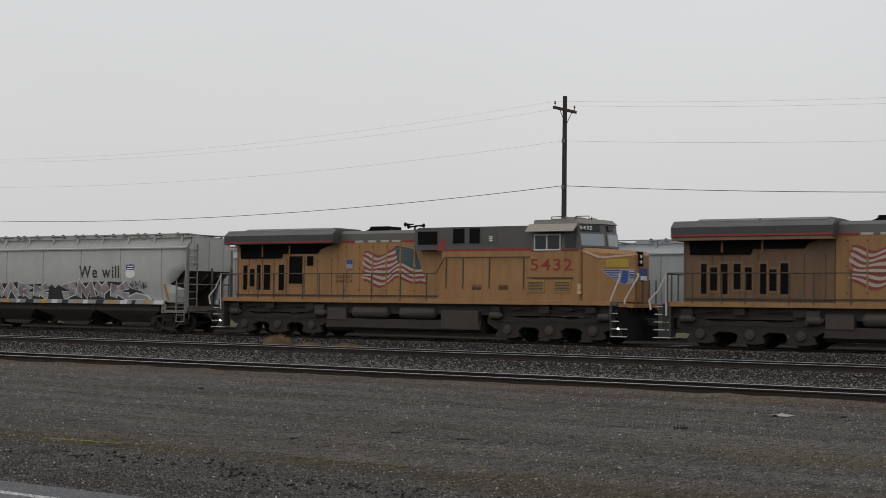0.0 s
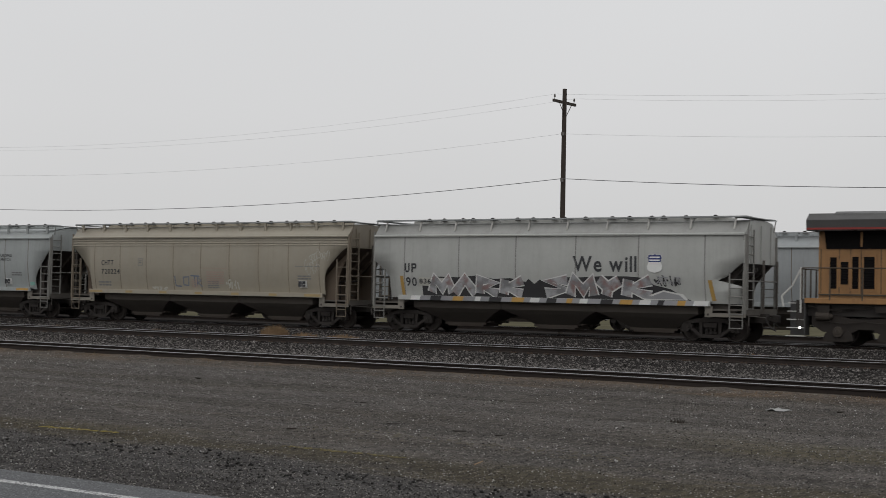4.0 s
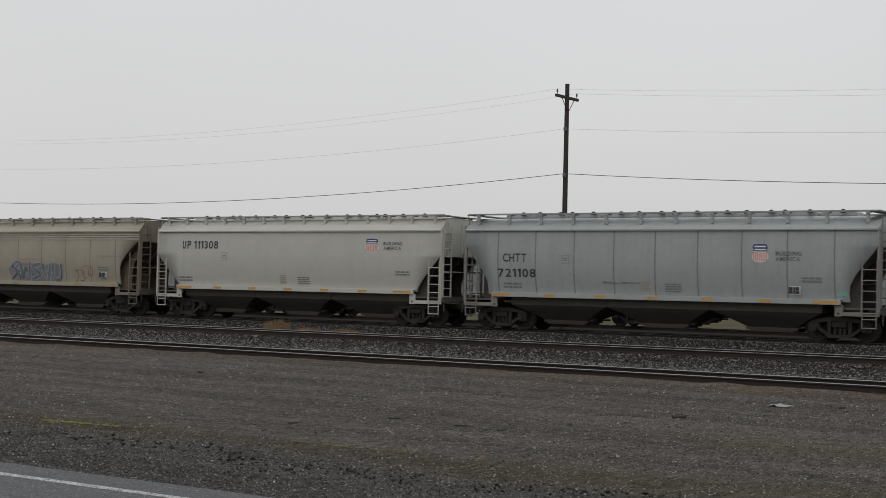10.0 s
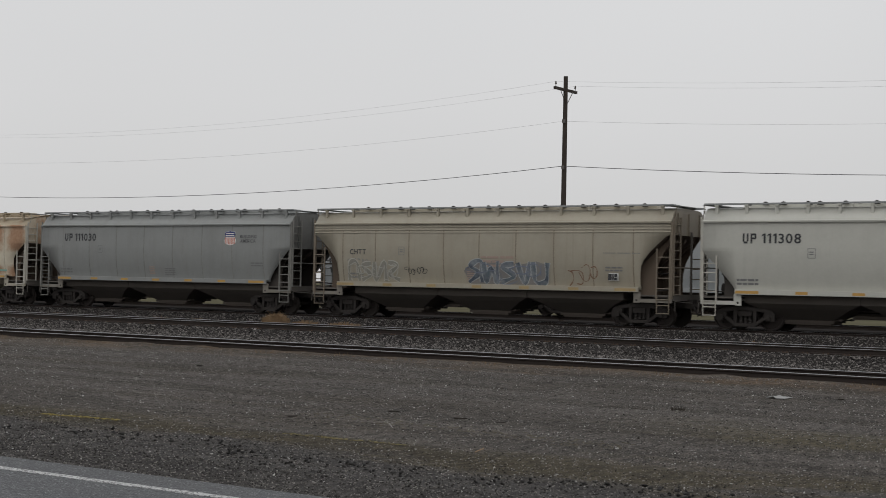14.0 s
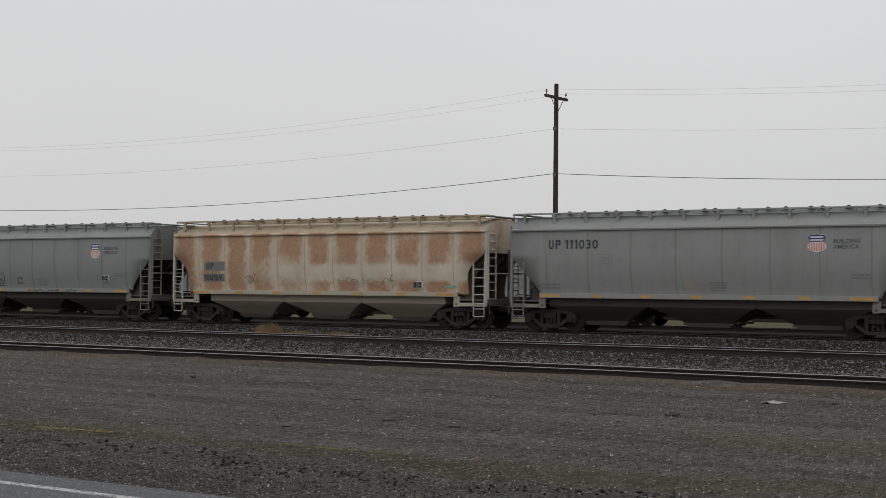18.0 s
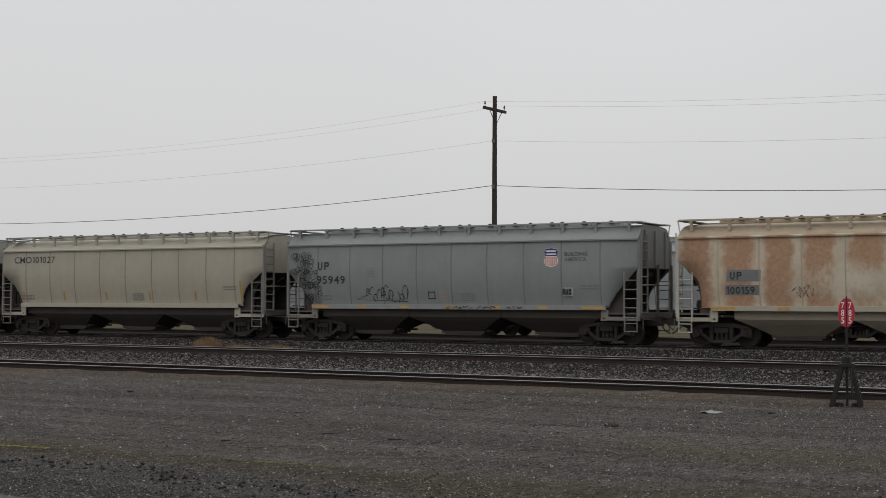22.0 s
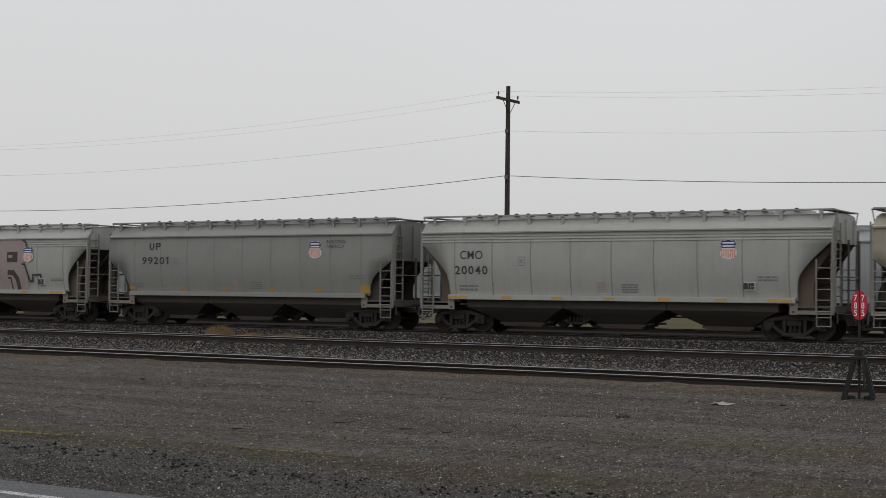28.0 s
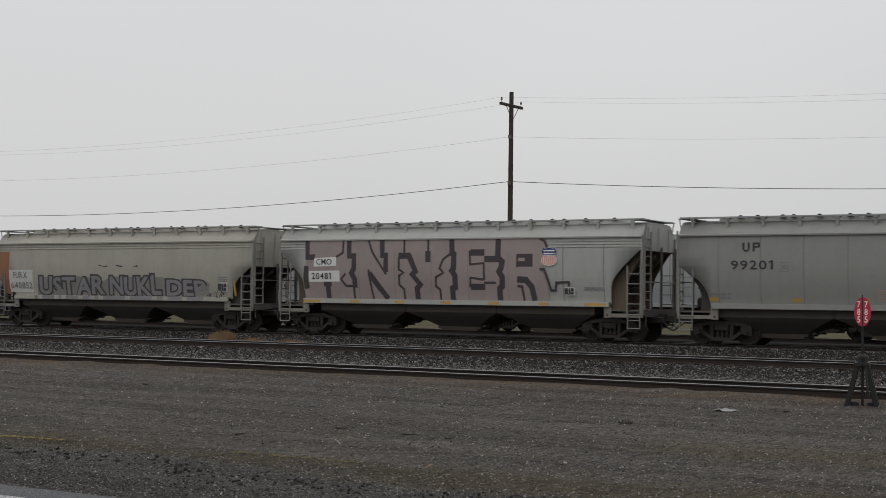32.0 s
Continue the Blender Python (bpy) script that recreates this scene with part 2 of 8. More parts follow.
def asphalt_mat():
    m, n, l, b = nodes_of("road_asphalt")
    v = coords(n, l)
    vo = n.new("ShaderNodeTexVoronoi")
    vo.inputs["Scale"].default_value = 75
    l.new(v, vo.inputs["Vector"])
    chip = n.new("ShaderNodeSeparateColor")
    l.new(vo.outputs["Color"], chip.inputs[0])
    g = noise_of(n, l, coords(n, l, (0.25, 2.5, 1)), 1.0, 4)
    c = mixed(n, l, chip.outputs[0], (0.033, 0.034, 0.037), (0.120, 0.122, 0.127))
    c = mixed(n, l, ranged(n, l, g, 0.4, 0.7, 0, 0.45), c, (0.055, 0.055, 0.057))
    c = mixed(n, l, ranged(n, l, chip.outputs[1], 0.95, 0.97, 0, 0.6), c, (0.30, 0.30, 0.30))
    l.new(c, b.inputs["Base Color"])
    b.inputs["Roughness"].default_value = 0.75
    b.inputs["Specular IOR Level"].default_value = 0.2
    bumped(n, l, b, vo.outputs["Distance"], 0.5, 0.006)
    return m


def line_mat():
    """Road paint worn through to the chippings."""
    m, n, l, b = nodes_of("edge_line_paint")
    v = coords(n, l)
    vo = n.new("ShaderNodeTexVoronoi")
    vo.inputs["Scale"].default_value = 62
    l.new(v, vo.inputs["Vector"])
    chip = n.new("ShaderNodeSeparateColor")
    l.new(vo.outputs["Color"], chip.inputs[0])
    wear = ranged(n, l, noise_of(n, l, v, 5, 4), 0.35, 0.65, 0.15, 0.6)
    gt = n.new("ShaderNodeMath")
    gt.operation = "LESS_THAN"
    l.new(chip.outputs[0], gt.inputs[0])
    l.new(wear, gt.inputs[1])
    l.new(mixed(n, l, gt.outputs[0], (0.40, 0.40, 0.395), (0.115, 0.115, 0.115)), b.inputs["Base Color"])
    b.inputs["Roughness"].default_value = 0.8
    return m


def field_mat():
    m, n, l, b = nodes_of("dry_grass_field")
    v = coords(n, l, (0.3, 1, 1))
    f = ranged(n, l, noise_of(n, l, v, 0.35, 8, 0.7), 0.35, 0.65)
    b.inputs["Specular IOR Level"].default_value = 0.0
    l.new(mixed(n, l, f, (0.074, 0.069, 0.046), (0.112, 0.103, 0.070)), b.inputs["Base Color"])
    b.inputs["Roughness"].default_value = 0.95
    return m


M_LOT, M_ROAD, M_FIELD = lot_mat(), asphalt_mat(), field_mat()
M_BALLAST = plain("ballast_bed", (0.030, 0.0275, 0.0265), 0.95, 0, 0.6, 22, 0.6, 0.0)
M_STONE = stone_mat("ballast_stone", (0.019, 0.0174, 0.0166), (0.275, 0.252, 0.238))
M_LOTSTONE = stone_mat("lot_stone", (0.028, 0.026, 0.0245), (0.285, 0.270, 0.250))
M_WHITESTONE = stone_mat("pale_pebble", (0.24, 0.232, 0.218), (0.62, 0.61, 0.58))
M_RAIL = plain("rail_side", (0.034, 0.027, 0.024), 0.85, 0.0, 0.4, 4, 0.15, 0.15)
M_RAILHEAD = plain("rail_head", (0.235, 0.235, 0.24), 0.34, 0.9, 0.15, 3, 0.05)
M_TIE = plain("tie_timber", (0.029, 0.026, 0.024), 0.95, 0, 0.5, 7, 0.4, 0.05)
M_PLATE = plain("tie_plate", (0.075, 0.05, 0.036), 0.8, 0.3)
M_LINE = line_mat()
M_YELLOW = plain("worn_yellow_paint", (0.27, 0.215, 0.055), 0.8, 0, 0.6, 9)
M_YELLOW2 = plain("faint_yellow_paint", (0.165, 0.138, 0.058), 0.85, 0, 0.6, 9)
M_DUSTY = plain("pale_dust", (0.135, 0.122, 0.088), 0.95, 0, 0.5, 9)
M_WOOD = plain("pole_timber", (0.045, 0.036, 0.03), 0.9, 0, 0.5, 3, 0.4)
M_WIRE = plain("wire", (0.10, 0.10, 0.105), 0.6, 0.3)
M_INSUL = plain("insulator", (0.12, 0.11, 0.10), 0.3)
M_STRAW = plain("short_straw", (0.17, 0.115, 0.062), 0.95, 0, 0.5, 8)
M_DARKWEED = plain("dark_weed", (0.036, 0.030, 0.023), 0.95, 0, 0.5, 8)
M_GRASS = plain("dry_weed", (0.215, 0.142, 0.080), 0.95, 0, 0.5, 8)
M_DARKSOIL = plain("damp_soil", (0.035, 0.030, 0.025), 0.95, 0, 0.5, 9, 0.5)
M_BLACK = plain("black_grime", (0.042, 0.037, 0.034), 0.7, 0, 0.5, 3)
M_TRUCK = plain("truck_casting", (0.036, 0.031, 0.028), 0.75, 0.1, 0.5, 3)
M_WHEEL = plain("wheel_steel", (0.034, 0.028, 0.025), 0.75, 0.1, 0.4, 3)
M_LETTER = plain("black_lettering", (0.040, 0.041, 0.045), 0.6, 0, 0.2)
M_WHITE = plain("white_lettering", (0.72, 0.72, 0.70), 0.55, 0, 0.2)
M_NAVY = plain("navy_paint", (0.035, 0.045, 0.16), 0.55, 0, 0.2)
M_PINK = plain("faded_red_paint", (0.56, 0.24, 0.19), 0.6, 0, 0.3)
M_DULLAMBER = plain("faded_reflector", (0.35, 0.26, 0.13), 0.6, 0, 0.4)
M_SLOGAN = plain("dark_grey_lettering", (0.085, 0.086, 0.09), 0.6)
M_AMBER = plain("amber_reflector", (0.46, 0.27, 0.075), 0.45, 0, 0.3)
M_GREYTXT = plain("small_grey_lettering", (0.20, 0.20, 0.20), 0.6)
M_SIGNRED = plain("sign_red", (0.42, 0.025, 0.05), 0.45, 0, 0.15)
M_STAND = plain("switch_stand_black", (0.020, 0.019, 0.019), 0.55, 0.2, 0.4)


# ---- mesh helpers ----
def finish(name, bm, mats, smooth=False):
    bmesh.ops.recalc_face_normals(bm, faces=bm.faces)
    me = bpy.data.meshes.new(name)
    bm.to_mesh(me)
    bm.free()
    for m in (mats if isinstance(mats, (list, tuple)) else [mats]):
        me.materials.append(m)
    if smooth:
        for p in me.polygons:
            p.use_smooth = True
    return me


def part(name, bm, material, parent=None, label="", smooth=False):
    """Links a bmesh (or ready mesh) as one mesh object, under parent if given."""
    me = finish(name, bm, material, smooth) if isinstance(bm, bmesh.types.BMesh) else bm
    ob = new(name, me)
    if parent is not None:
        ob.parent = parent
    if label:
        tagged(ob, label)
    return ob


def box(bm, x0, x1, y0, y1, z0, z1, mat=0, bevel=0.0):
    c = [bm.verts.new(p) for p in ((x0, y0, z0), (x1, y0, z0), (x1, y1, z0), (x0, y1, z0), (x0, y0, z1), (x1, y0, z1), (x1, y1, z1), (x0, y1, z1))]
    fs = [bm.faces.new([c[i] for i in q]) for q in ((0, 3, 2, 1), (4, 5, 6, 7), (0, 1, 5, 4), (1, 2, 6, 5), (2, 3, 7, 6), (3, 0, 4, 7))]
    for f in fs:
        f.material_index = mat
    if bevel:
        es = list({e for f in fs for e in f.edges})
        r = bmesh.ops.bevel(bm, geom=es, offset=bevel, segments=2, profile=0.6, affect="EDGES")
        for f in r["faces"]:
            f.material_index = mat
    return bm


def prism(bm, pts, y0, y1, axis="y", mat=0):
    """A polygon in the x-z plane (axis y), y-z plane (axis x) or x-y plane (axis z), extruded."""
    put = {"y": lambda a, b, c: (a, c, b), "x": lambda a, b, c: (c, a, b), "z": lambda a, b, c: (a, b, c)}[axis]
    lo = [bm.verts.new(put(a, b, y0)) for a, b in pts]
    hi = [bm.verts.new(put(a, b, y1)) for a, b in pts]
    k = len(pts)
    fs = [bm.faces.new(lo), bm.faces.new(hi[::-1])]
    fs += [bm.faces.new((lo[i], lo[(i + 1) % k], hi[(i + 1) % k], hi[i])) for i in range(k)]
    for f in fs:
        f.material_index = mat
    return bm


def rod(bm, p, q, r, n=6, r2=None, mat=0, caps=True):
    p, q = Vector(p), Vector(q)
    d = (q - p).normalized()
    a = d.orthogonal().normalized()
    b = d.cross(a)
    r2 = r if r2 is None else r2
    lo, hi = [], []
    for i in range(n):
        w = 2 * math.pi * (i + 0.5) / n
        o = a * math.cos(w) + b * math.sin(w)
        lo.append(bm.verts.new(p + o * r))
        hi.append(bm.verts.new(q + o * r2))
    fs = [bm.faces.new((lo[i], lo[(i + 1) % n], hi[(i + 1) % n], hi[i])) for i in range(n)]
    if caps:
        fs += [bm.faces.new(lo[::-1]), bm.faces.new(hi)]
    for f in fs:
        f.material_index = mat
    return bm


def lathe(bm, prof, n=20, axis="y", mat=0, centre=(0, 0, 0)):
    """Turns (radius, along) round an axis; ends are closed where the radius is small."""
    cx, cy, cz = centre
    rings = []
    for r, a in prof:
        ring = []
        for i in range(n):
            w = 2 * math.pi * i / n
            u, v = r * math.cos(w), r * math.sin(w)
            ring.append(bm.verts.new({"y": (cx + u, cy + a, cz + v), "x": (cx + a, cy + u, cz + v), "z": (cx + u, cy + v, cz + a)}[axis]))
        rings.append(ring)
    for s, t in zip(rings, rings[1:]):
        for i in range(n):
            bm.faces.new((s[i], s[(i + 1) % n], t[(i + 1) % n], t[i])).material_index = mat
    bm.faces.new(rings[0][::-1]).material_index = mat
    bm.faces.new(rings[-1]).material_index = mat
    return bm


def fresh():
    return bmesh.new()


GLYPHS = {}


def glyph(ch, bold):
    """Outline faces of one character, its left edge at nought, the baseline at nought."""
    key = (ch, bold)
    if key not in GLYPHS:
        if ch == "1":
            w = 0.11 + 2 * bold
            GLYPHS[key] = [(0.0, 0.50 - bold), (0.20 - w / 2, 0.60), (0.20 - w / 2, -bold), (0.20 + w / 2, -bold), (0.20 + w / 2, 0.70 + bold), (0.20 - w / 4, 0.70 + bold), (0.0, 0.50 + w * 0.75)], [[0, 1, 6], [1, 5, 6], [1, 2, 3, 4, 5]]
        else:
            cu = bpy.data.curves.new("glyph", "FONT")
            cu.body, cu.size, cu.extrude, cu.offset, cu.resolution_u = ch, 1.0, 0.0, bold, 3
            ob = bpy.data.objects.new("glyph", cu)
            me = bpy.data.meshes.new_from_object(ob)
            bpy.data.objects.remove(ob)
            left = min(v.co.x for v in me.vertices)
            GLYPHS[key] = [(v.co.x - left, v.co.y) for v in me.vertices], [list(p.vertices) for p in me.polygons]
            bpy.data.meshes.remove(me)
    return GLYPHS[key]


def text_mesh(words, height, material, width=None, depth=0.004, bold=0.0, gap=1.0):
    """Raised lettering that stands in the x-z plane and faces -y, its lower left corner at the origin."""
    verts, faces, x = [], [], 0.0
    for ch in words:
        if ch == " ":
            x += 0.30
            continue
        co, fs = glyph(ch, bold)
        k = len(verts)
        verts += [(a + x, c) for a, c in co]
        faces += [[i + k for i in f] for f in fs]
        x += max(a for a, c in co) + 0.115 * gap
    low, high = min(c for a, c in verts), max(c for a, c in verts)
    sy = height / (high - low)
    sx = width / (max(a for a, c in verts) - min(a for a, c in verts)) if width else sy
    me = bpy.data.meshes.new("lettering")
    me.from_pydata([(a * sx, -depth, (c - low) * sy) for a, c in verts], [], faces)
    me.update()
    me.materials.append(material)
    me.name = "lettering"
    return me


def bars_mesh(w, h, rows, material, seed=0, depth=0.004):
    """Plain bars: print too small to read, and one thin shadow line."""
    r = random.Random(seed)
    bm = fresh()
    step = h / rows
    for i in range(rows):
        x = 0.0
        while x < w * 0.96:
            d = min(w - x, r.uniform(0.12, 0.4) * w)
            box(bm, x, x + d * 0.86, -depth, 0.0, h - (i + 0.8) * step, h - (i + 0.25) * step)
            x += d
    return finish("small_print", bm, material)


def place(ob, x, y, z, rz=0):
    ob.matrix_basis = pose(x, y, z, 0, 0, rz)
    return ob


# ---- ground, road, tracks ----
def smooth(a, b, x):
    u = min(1, max(0, (x - a) / (b - a)))
    return u * u * (3 - 2 * u)


def lot_height(x, y):
    """The lot rises gently from the road to the near track and carries ruts and a few hollows."""
    z = -0.34 + 0.13 * smooth(9.6, 25.0, y)
    z += 0.022 * noise.noise((x * 0.12, y * 1.1, 3.0)) + 0.02 * noise.noise((x * 0.5, y * 0.5, 8.0))
    z += (0.095 + 0.05 * noise.noise((x * 0.45, 2.0, 5.0)) + 0.035 * noise.noise((x * 1.6, 6.0, 5.0))) * smooth(23.9, 25.05, y)
    z += 0.03 * noise.noise((x * 0.16, 1.0, 9.0)) * smooth(12.0, 12.8, y) * smooth(14.6, 13.4, y)
    z -= 0.09 * math.exp(-((x + 13.0) / 0.9) ** 2 - ((y - 21.2) / 0.45) ** 2)
    z -= 0.05 * math.exp(-((x + 10.0) / 0.8) ** 2 - ((y - 19.2) / 0.4) ** 2)
    return z


def make_ground():
    far = fresh()
    xs = [-4000, -400, -160, -80, -40, -20, 0, 20, 60, 160, 400, 4000]
    ys = [(57.5, -0.42), (60.8, -0.34), (66.4, -0.34), (69, -0.5), (83, -0.52), (120, -0.55), (400, -0.6), (4500, -0.8)]
    grid = [[far.verts.new((x, y, z)) for x in xs] for y, z in ys]
    for j in range(len(ys) - 1):
        for i in range(len(xs) - 1):
            f = far.faces.new((grid[j][i], grid[j][i + 1], grid[j + 1][i + 1], grid[j + 1][i]))
            f.material_index = 1 if j >= 4 else 0
    # behind and beside the camera
    back = [(-4500, -0.6), (-60, -0.6), (-4, -0.42), (1.2, -0.36)]
    g2 = [[far.verts.new((x, y, z)) for x in xs] for y, z in back]
    for j in range(len(back) - 1):
        for i in range(len(xs) - 1):
            far.faces.new((g2[j][i], g2[j][i + 1], g2[j + 1][i + 1], g2[j + 1][i])).material_index = 1
    ob = part("ground", far, [M_BALLAST, M_FIELD])
    tagged(ob, "wide flat dry grass field beyond the tracks", "ground", kind="structure")
    # lot
    bm = fresh()
    xs = [-4000, -600, -200, -120] + [-90 + 0.5 * i for i in range(int(120 / 0.5))] + [30, 45, 70, 200, 600, 4000]
    ys = [9.4 + 0.3 * i for i in range(int(15.6 / 0.3) + 1)] + [25.26]
    grid = [[bm.verts.new((x, y, lot_height(x, y) if abs(x) < 130 else -0.34 + 0.13 * smooth(9.6, 25, y))) for x in xs] for y in ys]
    for j in range(len(ys) - 1):
        for i in range(len(xs) - 1):
            bm.faces.new((grid[j][i], grid[j][i + 1], grid[j + 1][i + 1], grid[j + 1][i]))
    ob = part("ground", bm, M_LOT, smooth=True)
    tagged(ob, "damp dark packed gravel lot with ruts and pale pebbles", "ground", kind="structure")
    # ballast strip from the near track to the far one
    bm = fresh()
    prof = [(24.95, -0.24), (25.3, -0.20), (26.9, -0.17), (27.6, -0.18), (29.5, -0.30), (35.0, -0.37), (36.1, -0.30), (36.6, -0.225), (36.95, -0.196), (37.3, -0.200), (37.6, -0.205), (39.0, -0.190), (39.5, -0.18), (40.3, -0.25), (42, -0.36), (48, -0.36), (49.3, -0.16), (49.7, -0.11), (52.5, -0.11), (53, -0.18), (55, -0.38), (57.55, -0.42)]
    xs = [-4000, -600, -200] + [-130 + 2.0 * i for i in range(90)] + [60, 200, 600, 4000]
    grid = [[bm.verts.new((x, y, z + (0.03 * noise.noise((x * 0.4, y * 0.6, 1)) if 27 < y < 57 else 0))) for x in xs] for y, z in prof]
    for j in range(len(prof) - 1):
        for i in range(len(xs) - 1):
            bm.faces.new((grid[j][i], grid[j][i + 1], grid[j + 1][i + 1], grid[j + 1][i]))
    ob = part("ballast_bed", bm, M_BALLAST, smooth=True)
    tagged(ob, "grey crushed stone ballast under the railway tracks", "ballast", kind="structure")
    # road with its painted edge line
    bm = fresh()
    xs = [-4000, -500, -100, -40, -20, -10, 0, 10, 40, 100, 500, 4000]
    for a, b in zip(xs, xs[1:]):
        vs = [bm.verts.new(p) for p in ((a, 1.0, -0.335), (b, 1.0, -0.335), (b, 9.56, -0.325), (a, 9.56, -0.325))]
        bm.faces.new(vs)
    bm.faces.new([bm.verts.new(q) for q in ((-4000, 9.56, -0.325), (4000, 9.56, -0.325), (4000, 9.6, -0.42), (-4000, 9.6, -0.42))])
    road = part("road", bm, M_ROAD)
    tagged(road, "grey asphalt road beside the gravel lot", "road", kind="structure")
    bm = fresh()
    r = random.Random(4)
    x = -60.0
    while x < 40:
        d = r.uniform(0.35, 1.1)
        a, c = 8.93 + r.uniform(-0.010, 0.010), 9.04 + r.uniform(-0.010, 0.010)
        box(bm, x, x + d - r.uniform(0.0, 0.012), a, c, -0.330, -0.3215)
        x += d
    tagged(part("edge_line", bm, M_LINE), "worn white painted edge line on the road", "road line", kind="structure")


make_ground()

RAIL_PROFILE = [(-0.07, -0.17), (0.07, -0.17), (0.07, -0.155), (0.012, -0.135), (0.01, -0.045), (0.036, -0.034), (0.037, -0.008), (0.027, 0.0),
                (-0.027, 0.0), (-0.037, -0.008), (-0.036, -0.034), (-0.01, -0.045), (-0.012, -0.135), (-0.07, -0.155)]


def rail_mesh(length):
    bm = fresh()
    prism(bm, [(a, b) for a, b in RAIL_PROFILE], 0, length, axis="x")
    for f in bm.faces:
        c = f.calc_center_median()
        f.material_index = 1 if abs(f.normal.z) > 0.2 and c.z > -0.02 and len(f.verts) == 4 else 0
        if c.z > -0.02 and len(f.verts) == 4:
            f.material_index = 1
    return finish("rail", bm, [M_RAIL, M_RAILHEAD])


def make_tracks():
    me = rail_mesh(24.0)
    tie = fresh()
    box(tie, -0.115, 0.115, -1.28, 1.28, -0.345, -0.172, bevel=0.012)
    tie_me = finish("tie", tie, M_TIE)
    plate = fresh()
    for s in (-1, 1):
        box(plate, -0.10, 0.10, s * 0.7525 - 0.17, s * 0.7525 + 0.17, -0.1735, -0.160)
        for a in (-0.06, 0.06):
            for e in (-0.095, 0.095):
                box(plate, a - 0.012, a + 0.012, s * 0.7525 + e - 0.014, s * 0.7525 + e + 0.014, -0.162, -0.128)
    plate_me = finish("tie_plates", plate, M_PLATE)
    for k, (d, lab, first, last) in enumerate(((D1, "disused siding track half sunk in the gravel lot", -100, 26), (D2, "empty railway track on grey ballast", -112, 26),
                                             (D3, "main railway track under the moving train", -112, 26), (D4, "far railway track with parked hopper cars", -112, 26))):
        track = tagged(new("railway_track"), lab, "track", "tracks", "structure")
        track.matrix_basis = pose(0, d - PIVOT * math.tan(radians(SKEW)), 0, 0, 0, SKEW) if k == 2 else pose(0, d, 0)
        rng = random.Random(k)
        for s in (-1, 1):
            x = -240.0
            while x < 120:
                ob = part("rail", me, None, track)
                ob.location = (x, s * 0.7525, 0)
                x += 24.012
        x = first
        i = 0
        while x < last:
            if k in (1, 2) or (k == 0 and i % 2 == 0):
                ob = part("tie", tie_me, None, track)
                ob.matrix_basis = pose(x + rng.uniform(-0.03, 0.03), rng.uniform(-0.05, 0.05), (0 if k else -0.03) + rng.uniform(-0.008, 0.008), 0, 0, rng.uniform(-1, 1))
                if k == 1:
                    ob = part("tie_plates", plate_me, None, track)
                    ob.location = (x, 0, 0)
            x += 0.56
            i += 1


make_tracks()


# ---- covered hopper cars ----
WHEEL = {}


def wheelset_mesh(r, key):
    if key not in WHEEL:
        bm = fresh()
        rod(bm, (0, -1.05, 0), (0, 1.05, 0), 0.075, 10)
        for s in (-1, 1):
            prof = [(0.10, s * 0.80), (0.12, s * 0.80), (0.13, s * 0.745), (r - 0.07, s * 0.735), (r - 0.05, s * 0.80), (r - 0.006, s * 0.80), (r, s * 0.72), (r + 0.028, s * 0.695), (r + 0.025, s * 0.668), (r - 0.07, s * 0.67), (0.13, s * 0.70), (0.10, s * 0.66)]
            lathe(bm, prof, 24)
        for i in range(3):
            w = 2 * math.pi * i / 3
            rod(bm, (math.cos(w) * r * 0.5, -0.815, math.sin(w) * r * 0.5), (math.cos(w) * r * 0.5, -0.73, math.sin(w) * r * 0.5), 0.028, 6, mat=1)
        WHEEL[key] = finish("wheelset", bm, [M_WHEEL, M_TRUCK])
    return WHEEL[key]


TRUCK = {}


